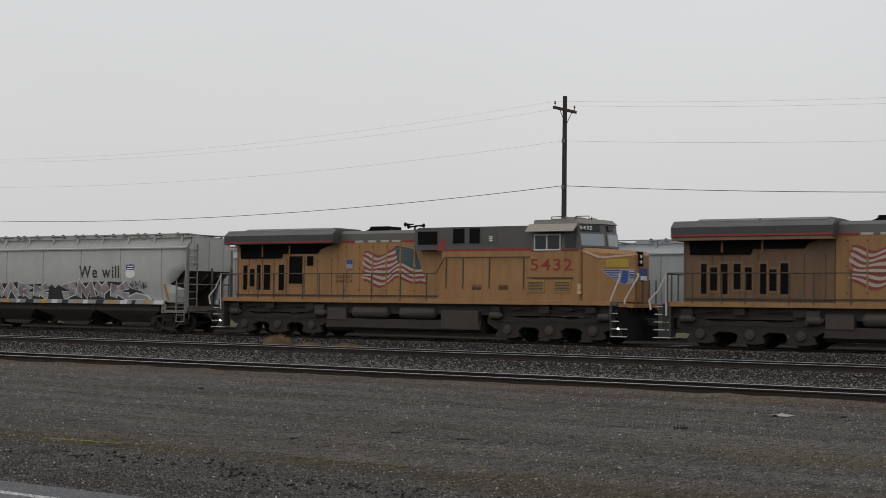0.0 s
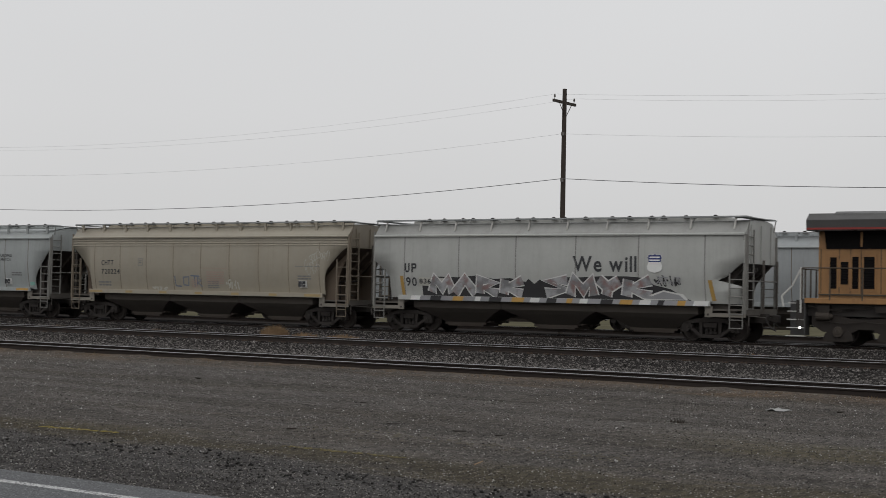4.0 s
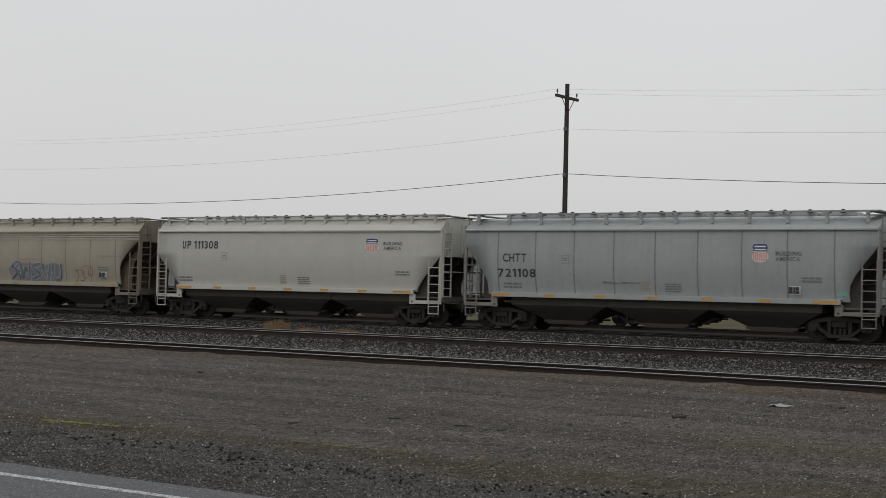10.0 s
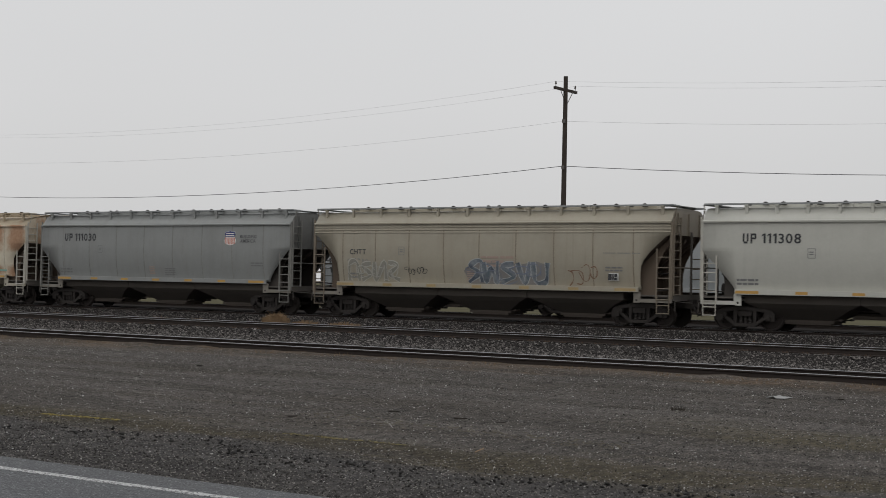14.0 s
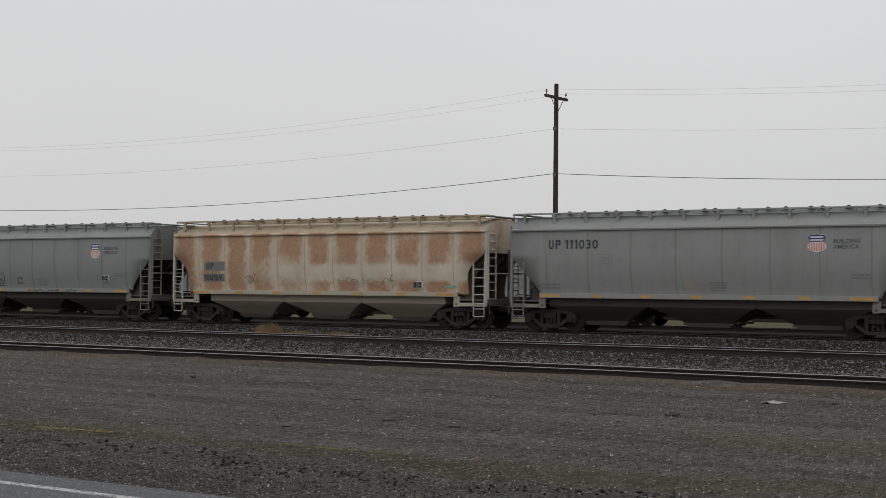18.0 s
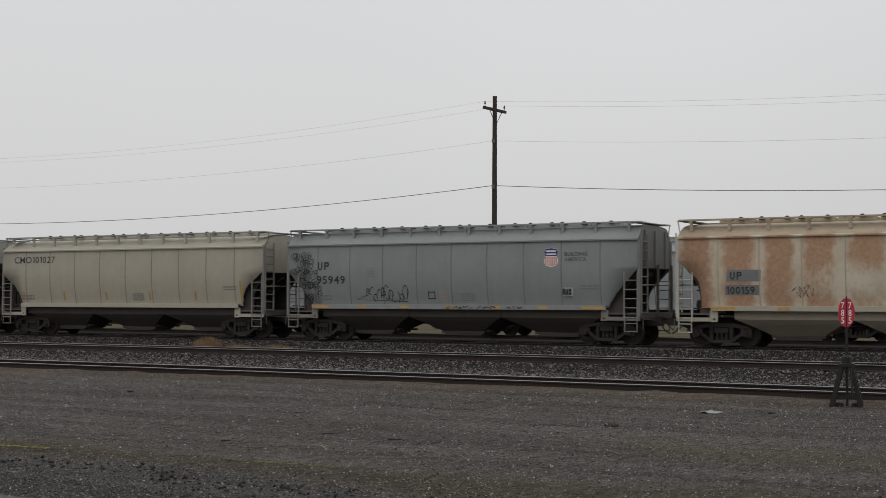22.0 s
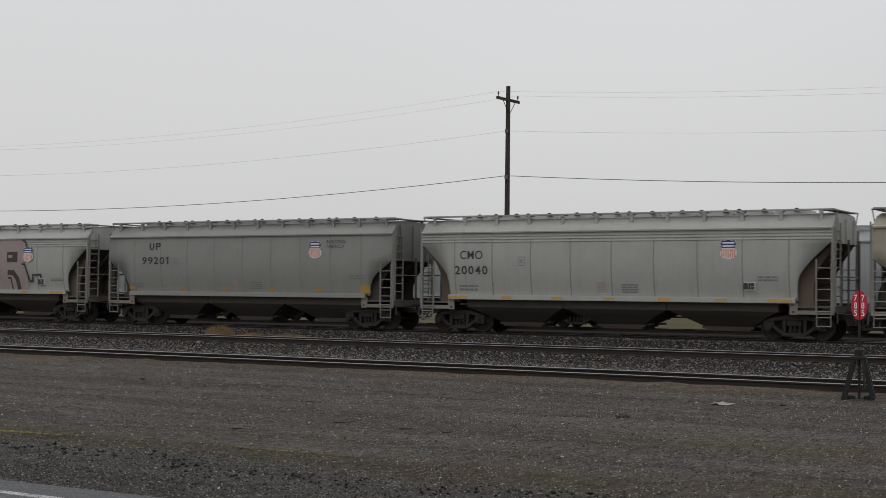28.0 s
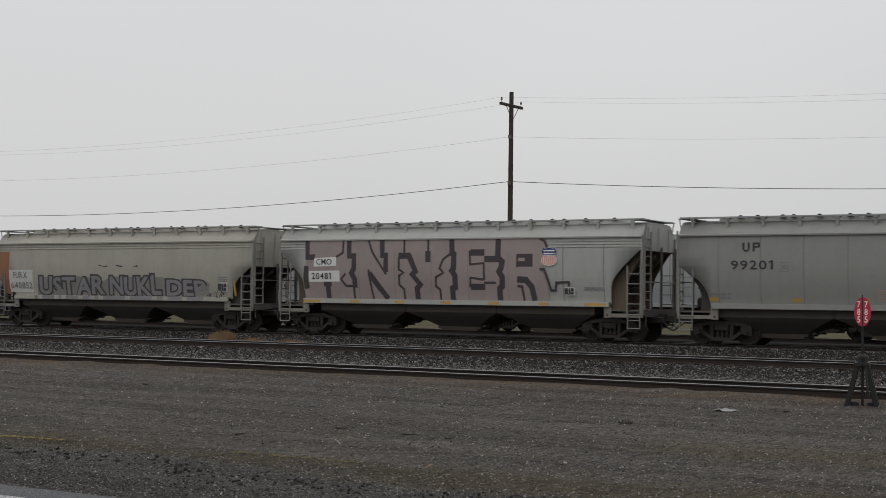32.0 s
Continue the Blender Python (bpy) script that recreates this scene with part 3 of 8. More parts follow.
def truck_frame_mesh():
    """A three-piece freight truck side frame with springs in its middle."""
    if "frame" not in TRUCK:
        bm = fresh()
        y0, y1 = -0.09, 0.09
        prism(bm, [(-1.12, 0.36), (-0.96, 0.33), (-0.74, 0.45), (-0.70, 0.62), (-1.0, 0.72), (-1.12, 0.64)], y0, y1)
        prism(bm, [(1.12, 0.36), (1.12, 0.64), (1.0, 0.72), (0.70, 0.62), (0.74, 0.45), (0.96, 0.33)], y0, y1)
        prism(bm, [(-1.0, 0.62), (-0.40, 0.72), (0.40, 0.72), (1.0, 0.62), (1.0, 0.73), (0.42, 0.86), (-0.42, 0.86), (-1.0, 0.73)], y0, y1)
        prism(bm, [(-0.80, 0.44), (-0.68, 0.50), (-0.30, 0.22), (-0.38, 0.14)], y0, y1)
        prism(bm, [(0.80, 0.44), (0.38, 0.14), (0.30, 0.22), (0.68, 0.50)], y0, y1)
        prism(bm, [(-0.42, 0.14), (0.42, 0.14), (0.40, 0.26), (-0.40, 0.26)], y0 - 0.03, y1 + 0.03)
        prism(bm, [(-0.42, 0.24), (-0.32, 0.24), (-0.30, 0.74), (-0.44, 0.74)], y0, y1)
        prism(bm, [(0.42, 0.24), (0.44, 0.74), (0.30, 0.74), (0.32, 0.24)], y0, y1)
        box(bm, -0.26, 0.26, y0 - 0.03, y1 + 0.03, 0.52, 0.70)
        for s in (-0.89, 0.89):
            rod(bm, (s, -0.17, 0.457), (s, 0.0, 0.457), 0.10, 10)
            rod(bm, (s, -0.19, 0.457), (s, -0.16, 0.457), 0.05, 8)
        TRUCK["frame"] = finish("side_frame", bm, M_TRUCK)
        bm = fresh()
        for x in (-0.17, 0.0, 0.17):
            for k in range(5):
                lathe(bm, [(0.055, 0.26 + k * 0.052), (0.075, 0.286 + k * 0.052), (0.055, 0.312 + k * 0.052)], 8, axis="z", centre=(x, 0, 0))
        TRUCK["spring"] = finish("truck_springs", bm, M_BLACK)
        bm = fresh()
        prism(bm, [(-1.0, 0.50), (1.0, 0.50), (0.8, 0.74), (-0.8, 0.74)], -0.2, 0.2, axis="x")
        for s in (-1, 1):
            box(bm, s * 0.42 - 0.03, s * 0.42 + 0.03, -0.8, 0.8, 0.38, 0.46)
            for t in (-1, 1):
                box(bm, s * 0.40 - 0.04, s * 0.40 + 0.04, t * 0.72 - 0.07, t * 0.72 + 0.07, 0.36, 0.60)
        TRUCK["bolster"] = finish("bolster", bm, M_TRUCK)
    return TRUCK


def add_truck(car, x):
    t = truck_frame_mesh()
    b = place(part("bolster", t["bolster"], None, car), x, 0, 0)
    for s in (-1, 1):
        f = place(part("side_frame", t["frame"], None, car), x, s * 1.02, 0, 0 if s < 0 else 180)
        place(part("spring", t["spring"], None, f), 0, 0, 0)
    for s in (-0.89, 0.89):
        w = place(part("wheelset", wheelset_mesh(0.457, "freight"), None, car), x + s, 0, 0.457)
        ROLLING.append((w, 0.457))


ROLLING = []       # wheelsets and their radii
CARS = []          # cars and their places along the train


def side_y(z):
    """Half width of the gently bowed side at height z."""
    return 1.61 - (0.20 * ((2.9 - z) / 1.5) ** 2 if z < 2.9 else 0.03 * ((z - 2.9) / 1.06) ** 2)


# height and depth of the cut-away lower corners, upwards from the sill
CUTS = {
    "long": [(1.40, 1.28), (1.7, 1.27), (2.05, 1.24), (2.28, 1.17), (2.5, 1.02), (2.8, 0.75), (3.1, 0.43), (3.38, 0.12), (3.46, 0.0), (3.7, 0.0), (3.96, 0.0)],
    "tan": [(1.40, 1.28), (1.7, 1.28), (2.05, 1.26), (2.28, 1.22), (2.5, 1.12), (2.8, 0.86), (3.1, 0.54), (3.38, 0.20), (3.48, 0.0), (3.7, 0.0), (3.96, 0.0)],
    "bow": [(1.40, 1.02), (1.7, 1.04), (1.97, 1.0), (2.3, 0.82), (2.55, 0.63), (2.77, 0.46), (3.05, 0.22), (3.3, 0.03), (3.36, 0.0), (3.7, 0.0), (3.96, 0.0)],
    "rust": [(1.40, 0.87), (1.8, 0.88), (2.1, 0.87), (2.3, 0.83), (2.48, 0.72), (2.75, 0.42), (2.9, 0.22), (3.06, 0.03), (3.10, 0.0), (3.6, 0.0), (3.96, 0.0)],
    "low": [(1.40, 0.80), (1.6, 0.80), (1.80, 0.80), (2.05, 0.80), (2.25, 0.78), (2.4, 0.66), (2.6, 0.42), (2.85, 0.10), (2.90, 0.0), (3.3, 0.0), (3.96, 0.0)],
    "notch": [(1.40, 0.12), (1.6, 0.12), (1.80, 0.12), (2.03, 0.12), (2.05, 1.02), (2.4, 0.66), (2.6, 0.43), (2.85, 0.14), (2.88, 0.0), (3.3, 0.0), (3.96, 0.0)],
    "round": [(1.40, 1.18), (1.6, 1.16), (1.85, 1.10), (2.1, 0.96), (2.3, 0.78), (2.55, 0.42), (2.8, 0.06), (2.86, 0.0), (3.2, 0.0), (3.6, 0.0), (3.96, 0.0)],
    "straight": [(1.40, 1.26), (1.6, 1.16), (1.9, 0.92), (2.2, 0.64), (2.5, 0.36), (2.83, 0.03), (2.87, 0.0), (3.0, 0.0), (3.3, 0.0), (3.6, 0.0), (3.96, 0.0)],
}
END_BASE = {"long": 3.42, "tan": 3.46, "bow": 3.33, "rust": 3.08, "low": 2.88, "round": 2.84, "straight": 2.88}


def side_sheet(half, style, other=None):
    """The bowed side sheet with its cut-away lower corners."""
    bm = fresh()
    cut, other = CUTS[style], CUTS[other or style]
    rows = []
    for (z, c), (_, e) in zip(cut, other):
        y = side_y(z)
        xs = [-half + c] + [-half + 1.32 + (2 * half - 2.64) * i / 12 for i in range(13)] + [half - e]
        rows.append([(bm.verts.new((x, -y, z)), bm.verts.new((x, -y + 0.02, z))) for x in xs])
    for a, b in zip(rows, rows[1:]):
        for i in range(len(a) - 1):
            bm.faces.new((a[i][0], a[i + 1][0], b[i + 1][0], b[i][0]))
            bm.faces.new((a[i][1], b[i][1], b[i + 1][1], a[i + 1][1]))
        for i in (0, -1):
            bm.faces.new((a[i][0], b[i][0], b[i][1], a[i][1]))
    return bm


ARCH = [(1.60, 3.93), (1.565, 4.02), (1.48, 4.06), (1.30, 4.20), (1.05, 4.33), (0.7, 4.42), (0.35, 4.47), (0, 4.485)]
HIP = [(1.60, 3.93), (1.57, 4.00), (1.50, 4.07), (1.27, 4.36), (1.14, 4.435), (0.8, 4.47), (0.35, 4.485), (0, 4.49)]


def end_panel(zb, top):
    return [(-side_y(zb), zb), (-1.59, 3.93)] + [(-y, z - 0.012) for y, z in top[1:]] + [(y, z - 0.012) for y, z in top[-2:0:-1]] + [(1.59, 3.93), (side_y(zb), zb)]


RUNGS = {}


def ladder(name, car, mat, p, q, up0, up1, rungs, r=0.020):
    """Two stiles from height up0 to up1 over the points p and q, with rungs between."""
    bm = fresh()
    for a in (p, q):
        box(bm, a[0] - 0.024, a[0] + 0.024, a[1] - 0.024, a[1] + 0.024, up0, up1)
    rod(bm, (p[0], p[1], up0 + 0.03), (q[0], q[1], up0 + 0.03), r, 6)
    ob = part(name, bm, mat, car)
    span = (round(q[0] - p[0], 3), round(q[1] - p[1], 3), mat.name)
    if span not in RUNGS:
        bm = fresh()
        rod(bm, (0, 0, 0), (q[0] - p[0], q[1] - p[1], 0), r, 6)
        RUNGS[span] = finish("rung", bm, mat)
    for i in range(1, rungs):
        place(part("rung", RUNGS[span], None, ob), p[0], p[1], up0 + (up1 - up0) * (i + 0.15) / rungs)
    return ob


def hopper(name_label, style, length, skin, place_along, seams, trim=None, beads=0, brackets=None, bays=3, sill=None, roof=None, end=None, slope=None, seam=None, rail=None, top=HIP, plate=None, group="hopper cars of the train"):
    """A covered grain hopper with roof hatches, running boards, ladders, bays and two trucks."""
    half = length / 2
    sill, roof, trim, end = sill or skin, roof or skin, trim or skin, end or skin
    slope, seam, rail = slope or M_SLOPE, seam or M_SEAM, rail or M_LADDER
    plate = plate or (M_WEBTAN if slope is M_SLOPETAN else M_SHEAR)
    car = tagged(new("covered_hopper_car"), name_label, "hopper car", group)
    for s in (0, 180):
        place(part("side_sheet", side_sheet(half, style, "notch" if style == "low" and s == 0 else None), skin, car, smooth=True), 0, 0, 0, s)
    # roof
    bm = fresh()
    prof = [(-y, z) for y, z in top] + [(y, z) for y, z in top[-2::-1]]
    n = 10
    rows = [[(bm.verts.new((-half + 2 * half * i / n, y, z)), bm.verts.new((-half + 2 * half * i / n, y * 0.985, z - 0.03))) for y, z in prof] for i in range(n + 1)]
    for a, b in zip(rows, rows[1:]):
        for i in range(len(prof) - 1):
            bm.faces.new((a[i][0], a[i + 1][0], b[i + 1][0], b[i][0]))
            bm.faces.new((a[i][1], b[i][1], b[i + 1][1], a[i + 1][1]))
    for a in (rows[0], rows[-1]):
        for i in range(len(prof) - 1):
            bm.faces.new((a[i][0], a[i][1], a[i + 1][1], a[i + 1][0]))
    part("roof", bm, roof, car, smooth=True)
    for s in (-1, 1):
        bm = fresh()
        lim = [(s * 1.60, 3.90), (s * 1.66, 3.90), (s * 1.665, 3.955), (s * 1.60, 3.99)]
        prism(bm, lim, -half, half, axis="x")
        for k in range(beads):
            z = 3.78 - 0.11 * k
            w = side_y(z)
            prism(bm, [(s * (w - 0.01), z - 0.038), (s * (w + 0.022), z - 0.015), (s * (w + 0.022), z + 0.015), (s * (w - 0.01), z + 0.038)], -half, half, axis="x")
        part("top_chord", bm, trim, car)
    # end panels, slope sheets, inner bulkheads
    zb = END_BASE[style]
    for s in (-1, 1):
        bm = fresh()
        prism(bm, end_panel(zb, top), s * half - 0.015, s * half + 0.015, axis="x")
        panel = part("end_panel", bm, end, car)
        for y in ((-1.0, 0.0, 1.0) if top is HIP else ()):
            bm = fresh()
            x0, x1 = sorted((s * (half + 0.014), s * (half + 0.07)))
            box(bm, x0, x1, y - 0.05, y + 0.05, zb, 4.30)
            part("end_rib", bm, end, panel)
        bm = fresh()
        w = 1.54
        vs = [(s * (half - 0.02), -w, zb + 0.02), (s * (half - 0.02), w, zb + 0.02), (s * (half - 3.3), w * 0.86, 0.98), (s * (half - 3.3), -w * 0.86, 0.98)]
        lo = [bm.verts.new(v) for v in vs]
        hi = [bm.verts.new((v[0] - s * 0.05, v[1], v[2] + 0.05)) for v in vs]
        bm.faces.new(lo)
        bm.faces.new(hi[::-1])
        for i in range(4):
            bm.faces.new((lo[i], hi[i], hi[(i + 1) % 4], lo[(i + 1) % 4]))
        # stiffeners of the slope sheet
        for y in (-0.75, 0.0, 0.75):
            prism(bm, [(s * (half - 0.1), zb - 0.12), (s * (half - 2.4), 1.35), (s * (half - 2.2), 1.3), (s * (half - 0.1), zb - 0.26)], y - 0.03, y + 0.03)
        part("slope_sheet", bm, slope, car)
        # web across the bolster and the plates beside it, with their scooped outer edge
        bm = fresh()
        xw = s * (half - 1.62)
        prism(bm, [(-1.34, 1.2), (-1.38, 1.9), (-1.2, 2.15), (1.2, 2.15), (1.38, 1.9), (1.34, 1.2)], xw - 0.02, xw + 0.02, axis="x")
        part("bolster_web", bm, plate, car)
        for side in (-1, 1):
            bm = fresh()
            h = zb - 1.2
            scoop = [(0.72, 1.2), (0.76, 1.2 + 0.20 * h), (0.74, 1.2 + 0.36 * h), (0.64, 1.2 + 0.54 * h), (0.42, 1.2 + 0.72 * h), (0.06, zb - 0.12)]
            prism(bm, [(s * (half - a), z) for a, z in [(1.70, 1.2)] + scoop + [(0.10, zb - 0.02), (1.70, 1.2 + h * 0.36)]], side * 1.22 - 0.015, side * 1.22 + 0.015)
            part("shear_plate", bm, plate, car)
        # end platform, draft sill, coupler
        bm = fresh()
        box(bm, min(s * (half - 1.35), s * (half + 0.08)), max(s * (half - 1.35), s * (half + 0.08)), -1.52, 1.52, 1.15, 1.21)
        box(bm, min(s * half, s * (half + 0.1)), max(s * half, s * (half + 0.1)), -1.5, 1.5, 1.0, 1.24)
        part("end_platform", bm, M_PLATGRIME, car)
        for y in (-1.58, 1.52):
            bm = fresh()
            box(bm, min(s * (half - 1.3), s * (half + 0.06)), max(s * (half - 1.3), s * (half + 0.06)), y, y + 0.06, 0.92, 1.06)
            part("end_sill", bm, M_PADGRIME if sill is not M_H4 and sill is not M_H9 else sill, car)
            bm = fresh()
            box(bm, min(s * (half - 0.04), s * (half + 0.075)), max(s * (half - 0.04), s * (half + 0.075)), y - 0.01, y + 0.07, 1.06, 3.94)
            part("corner_post", bm, rail, car)
        bm = fresh()
        box(bm, min(s * (half - 2.6), s * (half + 0.32)), max(s * (half - 2.6), s * (half + 0.32)), -0.19, 0.19, 0.72, 1.06)
        part("draft_sill", bm, M_TRUCK, car)
        bm = fresh()
        box(bm, min(s * (half + 0.3), s * (half + 0.62)), max(s * (half + 0.3), s * (half + 0.62)), -0.07, 0.07, 0.80, 0.94)
        box(bm, min(s * (half + 0.55), s * (half + 0.80)), max(s * (half + 0.55), s * (half + 0.80)), -0.15, 0.11, 0.74, 1.02, bevel=0.03)
        rod(bm, (s * (half + 0.25), 0.3, 0.95), (s * (half + 0.72), 0.12, 0.55), 0.022, 6)
        part("coupler", bm, M_TRUCK, car)
        for y in (-1.57, 1.51):
            bm = fresh()
            prism(bm, [(s * (half - 1.53), 0.90), (s * (half - 1.28), 0.90), (s * (half - 1.24), 0.98), (s * (half - 1.24), 1.31), (s * (half - 1.53), 1.31)], y, y + 0.06)
            pad = part("jacking_pad", bm, M_PADGRIME if sill is not M_H4 and sill is not M_H9 else sill, car)
            solid_eye(pad, s * (half - 1.40), y)
        # ladders: low one on the side with a stirrup under it, tall one on the end
        for side in (-1, 1):
            y = side * 1.60
            up = {"long": 2.85, "tan": 2.95, "bow": 2.85, "low": 2.55}.get(style, 2.7)
            ladder("side_ladder", car, rail, (s * (half - 0.56), y), (s * (half - 0.02), y), 1.0, up, 5)
            bm = fresh()
            for z in (0.52, 0.82):
                rod(bm, (s * (half - 0.54), y, z), (s * (half - 0.04), y, z), 0.02, 6)
            for a in (0.54, 0.04):
                rod(bm, (s * (half - a), y, 0.5), (s * (half - a), y, 1.15), 0.02, 6)
            part("stirrup", bm, rail, car)
        x = s * (half + 0.10)
        ladder("end_ladder", car, rail, (x, -1.50), (x, -0.92), 1.2, 4.12, 9)
        bm = fresh()
        rod(bm, (x, -1.50, 3.9), (s * half, -1.50, 3.9), 0.018, 5)
        part("ladder_stay", bm, rail, car)
        for y in (0.1, 1.5):
            bm = fresh()
            box(bm, x - 0.035, x + 0.035, y - 0.035, y + 0.035, 1.2, zb + 0.15)
            part("end_post", bm, M_POSTGRIME, car)
        bm = fresh()
        rod(bm, (x, -1.5, 2.25), (x, 1.5, 2.25), 0.022, 6)
        part("end_grab_rail", bm, rail, car)
    # hoses, cut lever and pipes at both ends
    for s in (-1, 1):
        bm = fresh()
        rod(bm, (s * (half + 0.16), -1.5, 0.98), (s * (half + 0.30), -0.2, 0.92), 0.018, 5)
        rod(bm, (s * (half + 0.16), -1.5, 0.98), (s * (half + 0.18), -1.52, 0.62), 0.018, 5)
        part("cut_lever", bm, M_POSTGRIME, car)
        bm = fresh()
        for a, b in (((0.35, -0.35, 0.9), (0.55, -0.32, 0.55)), ((0.55, -0.32, 0.55), (0.75, -0.25, 0.45))):
            rod(bm, (s * (half + a[0]), a[1], a[2]), (s * (half + b[0]), b[1], b[2]), 0.03, 6)
        part("air_hose", bm, M_BLACK, car)
        bm = fresh()
        rod(bm, (s * (half - 0.9), -0.9, 1.22), (s * (half - 0.9), -0.9, 2.0), 0.03, 6)
        rod(bm, (s * (half - 0.9), -0.9, 2.0), (s * (half - 0.3), -0.4, 2.05), 0.03, 6)
        rod(bm, (s * (half - 1.3), -1.2, 1.35), (s * (half + 0.05), -1.2, 1.42), 0.025, 6)
        part("brake_pipe", bm, M_TRUCK, car)
    # brake gear on one end
    bm = fresh()
    lathe(bm, [(0.02, 0), (0.27, 0.0), (0.28, 0.02), (0.27, 0.04), (0.02, 0.05)], 14, axis="x", centre=(-half - 0.22, 0.75, 2.5))
    box(bm, -half - 0.2, -half - 0.02, 0.6, 0.9, 2.3, 2.7)
    part("hand_brake", bm, M_TRUCK, car)
    bm = fresh()
    lathe(bm, [(0.06, 0.0), (0.2, 0.05), (0.2, 0.62), (0.06, 0.68)], 12, axis="x", centre=(-half + 0.35, -0.55, 1.5))
    lathe(bm, [(0.06, 0.0), (0.14, 0.04), (0.14, 0.4), (0.06, 0.44)], 10, axis="x", centre=(-half + 0.30, 0.35, 1.52))
    box(bm, -half + 0.35, -half + 0.65, -0.1, 0.15, 1.3, 1.75)
    part("brake_reservoir", bm, M_TRUCK, car)
    # side sills
    for s in (-1, 1):
        bm = fresh()
        x0 = half - 1.30
        box(bm, -x0, x0, min(s * 1.575, s * 1.655), max(s * 1.575, s * 1.655), 1.315, 1.485, bevel=0.008)
        box(bm, -x0, x0, min(s * 1.48, s * 1.66), max(s * 1.48, s * 1.66), 1.302, 1.318)
        box(bm, -x0, x0, min(s * 1.36, s * 1.58), max(s * 1.36, s * 1.58), 1.466, 1.480)
        part("side_sill", bm, sill, car)
    # vertical welds
    for k in range(seams):
        x = -half + 1.55 + (length - 3.1) * k / max(1, seams - 1)
        bm = fresh()
        zs = [1.49 + (((3.70 if beads else 3.9) - 1.49) * i / 10) for i in range(11)]
        vs = [[bm.verts.new((x + d, -side_y(z) - o, z)) for d, o in ((-0.024, -0.002), (-0.009, 0.007), (0.009, 0.007), (0.024, -0.002))] for z in zs]
        for a, b in zip(vs, vs[1:]):
            for i in range(3):
                bm.faces.new((a[i], a[i + 1], b[i + 1], b[i]))
        place(part("weld_seam", bm, seam, car), 0, 0, 0)
    # running boards on brackets, and hatches
    nb = brackets or 12
    xs = [-half + 0.45 + (length - 0.9) * i / (nb - 1) for i in range(nb)]
    for s in (-1, 1):
        bm = fresh()
        y0 = s * 0.95
        for k in range(6):
            y = y0 + s * 0.085 * k
            box(bm, -half - 0.04, half + 0.04, y - 0.032, y + 0.032, 4.575, 4.600)
        box(bm, -half - 0.04, half + 0.04, y0 + s * 0.47 - 0.012, y0 + s * 0.47 + 0.012, 4.56, 4.612)
        for x in xs:
            box(bm, x - 0.02, x + 0.02, min(y0, y0 + s * 0.46), max(y0, y0 + s * 0.46), 4.535, 4.575)
        part("running_board", bm, M_GALV if roof is not M_RUSTROOF else roof, car)
        for x in xs:
            bm = fresh()
            if style == "low":
                prism(bm, [(s * 1.43, 4.13), (s * 1.49, 4.13), (s * 1.34, 4.56), (s * 1.28, 4.56)], x - 0.03, x + 0.03, axis="x")
            else:
                prism(bm, [(s * 1.32, 4.17), (s * 1.40, 4.17), (s * 1.40, 4.565), (s * 1.32, 4.565)], x - 0.055, x + 0.055, axis="x")
                prism(bm, [(s * 1.40, 4.49), (s * 1.43, 4.49), (s * 1.43, 4.57), (s * 1.40, 4.57)], x - 0.075, x + 0.075, axis="x")
            part("board_bracket", bm, M_STRUT if style == "low" else roof, car)
    for s in (-1, 1):
        bm = fresh()
        x0, x1 = sorted((s * (half - 0.40), s * (half + 0.12)))
        box(bm, x0, x1, -1.38, 1.38, 4.545, 4.573)
        part("cross_board", bm, M_GALV, car)
        for y in (-1.30, 1.30):
            bm = fresh()
            rod(bm, (s * (half + 0.1), y, 4.55), (s * (half + 0.02), y, 4.10), 0.02, 6)
            part("board_brace", bm, rail, car)
    nh = 10
    for k in range(nh):
        x = -half + 1.1 + (length - 2.2) * (k + 0.5) / nh
        bm = fresh()
        box(bm, x - 0.68, x + 0.68, -0.36, 0.36, 4.47, 4.62, bevel=0.03)
        for d in (-0.45, 0.45):
            box(bm, x + d - 0.04, x + d + 0.04, -0.42, 0.42, 4.62, 4.655)
        hatch = part("roof_hatch", bm, roof, car)
        for d in ((-0.5, 0.45) if k % 3 else (0.2,)):
            if "latch" not in TRUCK:
                bm = fresh()
                prism(bm, [(-0.10, 4.58), (0.12, 4.58), (0.10, 4.66), (0.02, 4.715), (-0.06, 4.70)], -0.04, 0.04)
                TRUCK["latch"] = finish("latch", bm, M_TRUCK)
            place(part("latch", TRUCK["latch"], None, hatch), x + d, -0.46, 0.0)
    # bays with their outlet gates
    pitch = 4.30 if bays == 3 else 3.2
    for k in range(bays):
        x = (k - (bays - 1) / 2) * pitch
        bm = fresh()
        t, u = pitch / 2 - 0.012, 0.88
        up = [bm.verts.new(p) for p in ((x - t, -1.38, 1.46), (x + t, -1.38, 1.46), (x + t, 1.38, 1.46), (x - t, 1.38, 1.46))]
        mi = [bm.verts.new(p) for p in ((x - t, -1.33, 1.0), (x + t, -1.33, 1.0), (x + t, 1.33, 1.0), (x - t, 1.33, 1.0))]
        wz = [bm.verts.new(p) for p in ((x - 1.72, -1.14, 0.83), (x + 1.72, -1.14, 0.83), (x + 1.72, 1.14, 0.83), (x - 1.72, 1.14, 0.83))]
        lo = [bm.verts.new(p) for p in ((x - u, -0.58, 0.40), (x + u, -0.58, 0.40), (x + u, 0.58, 0.40), (x - u, 0.58, 0.40))]
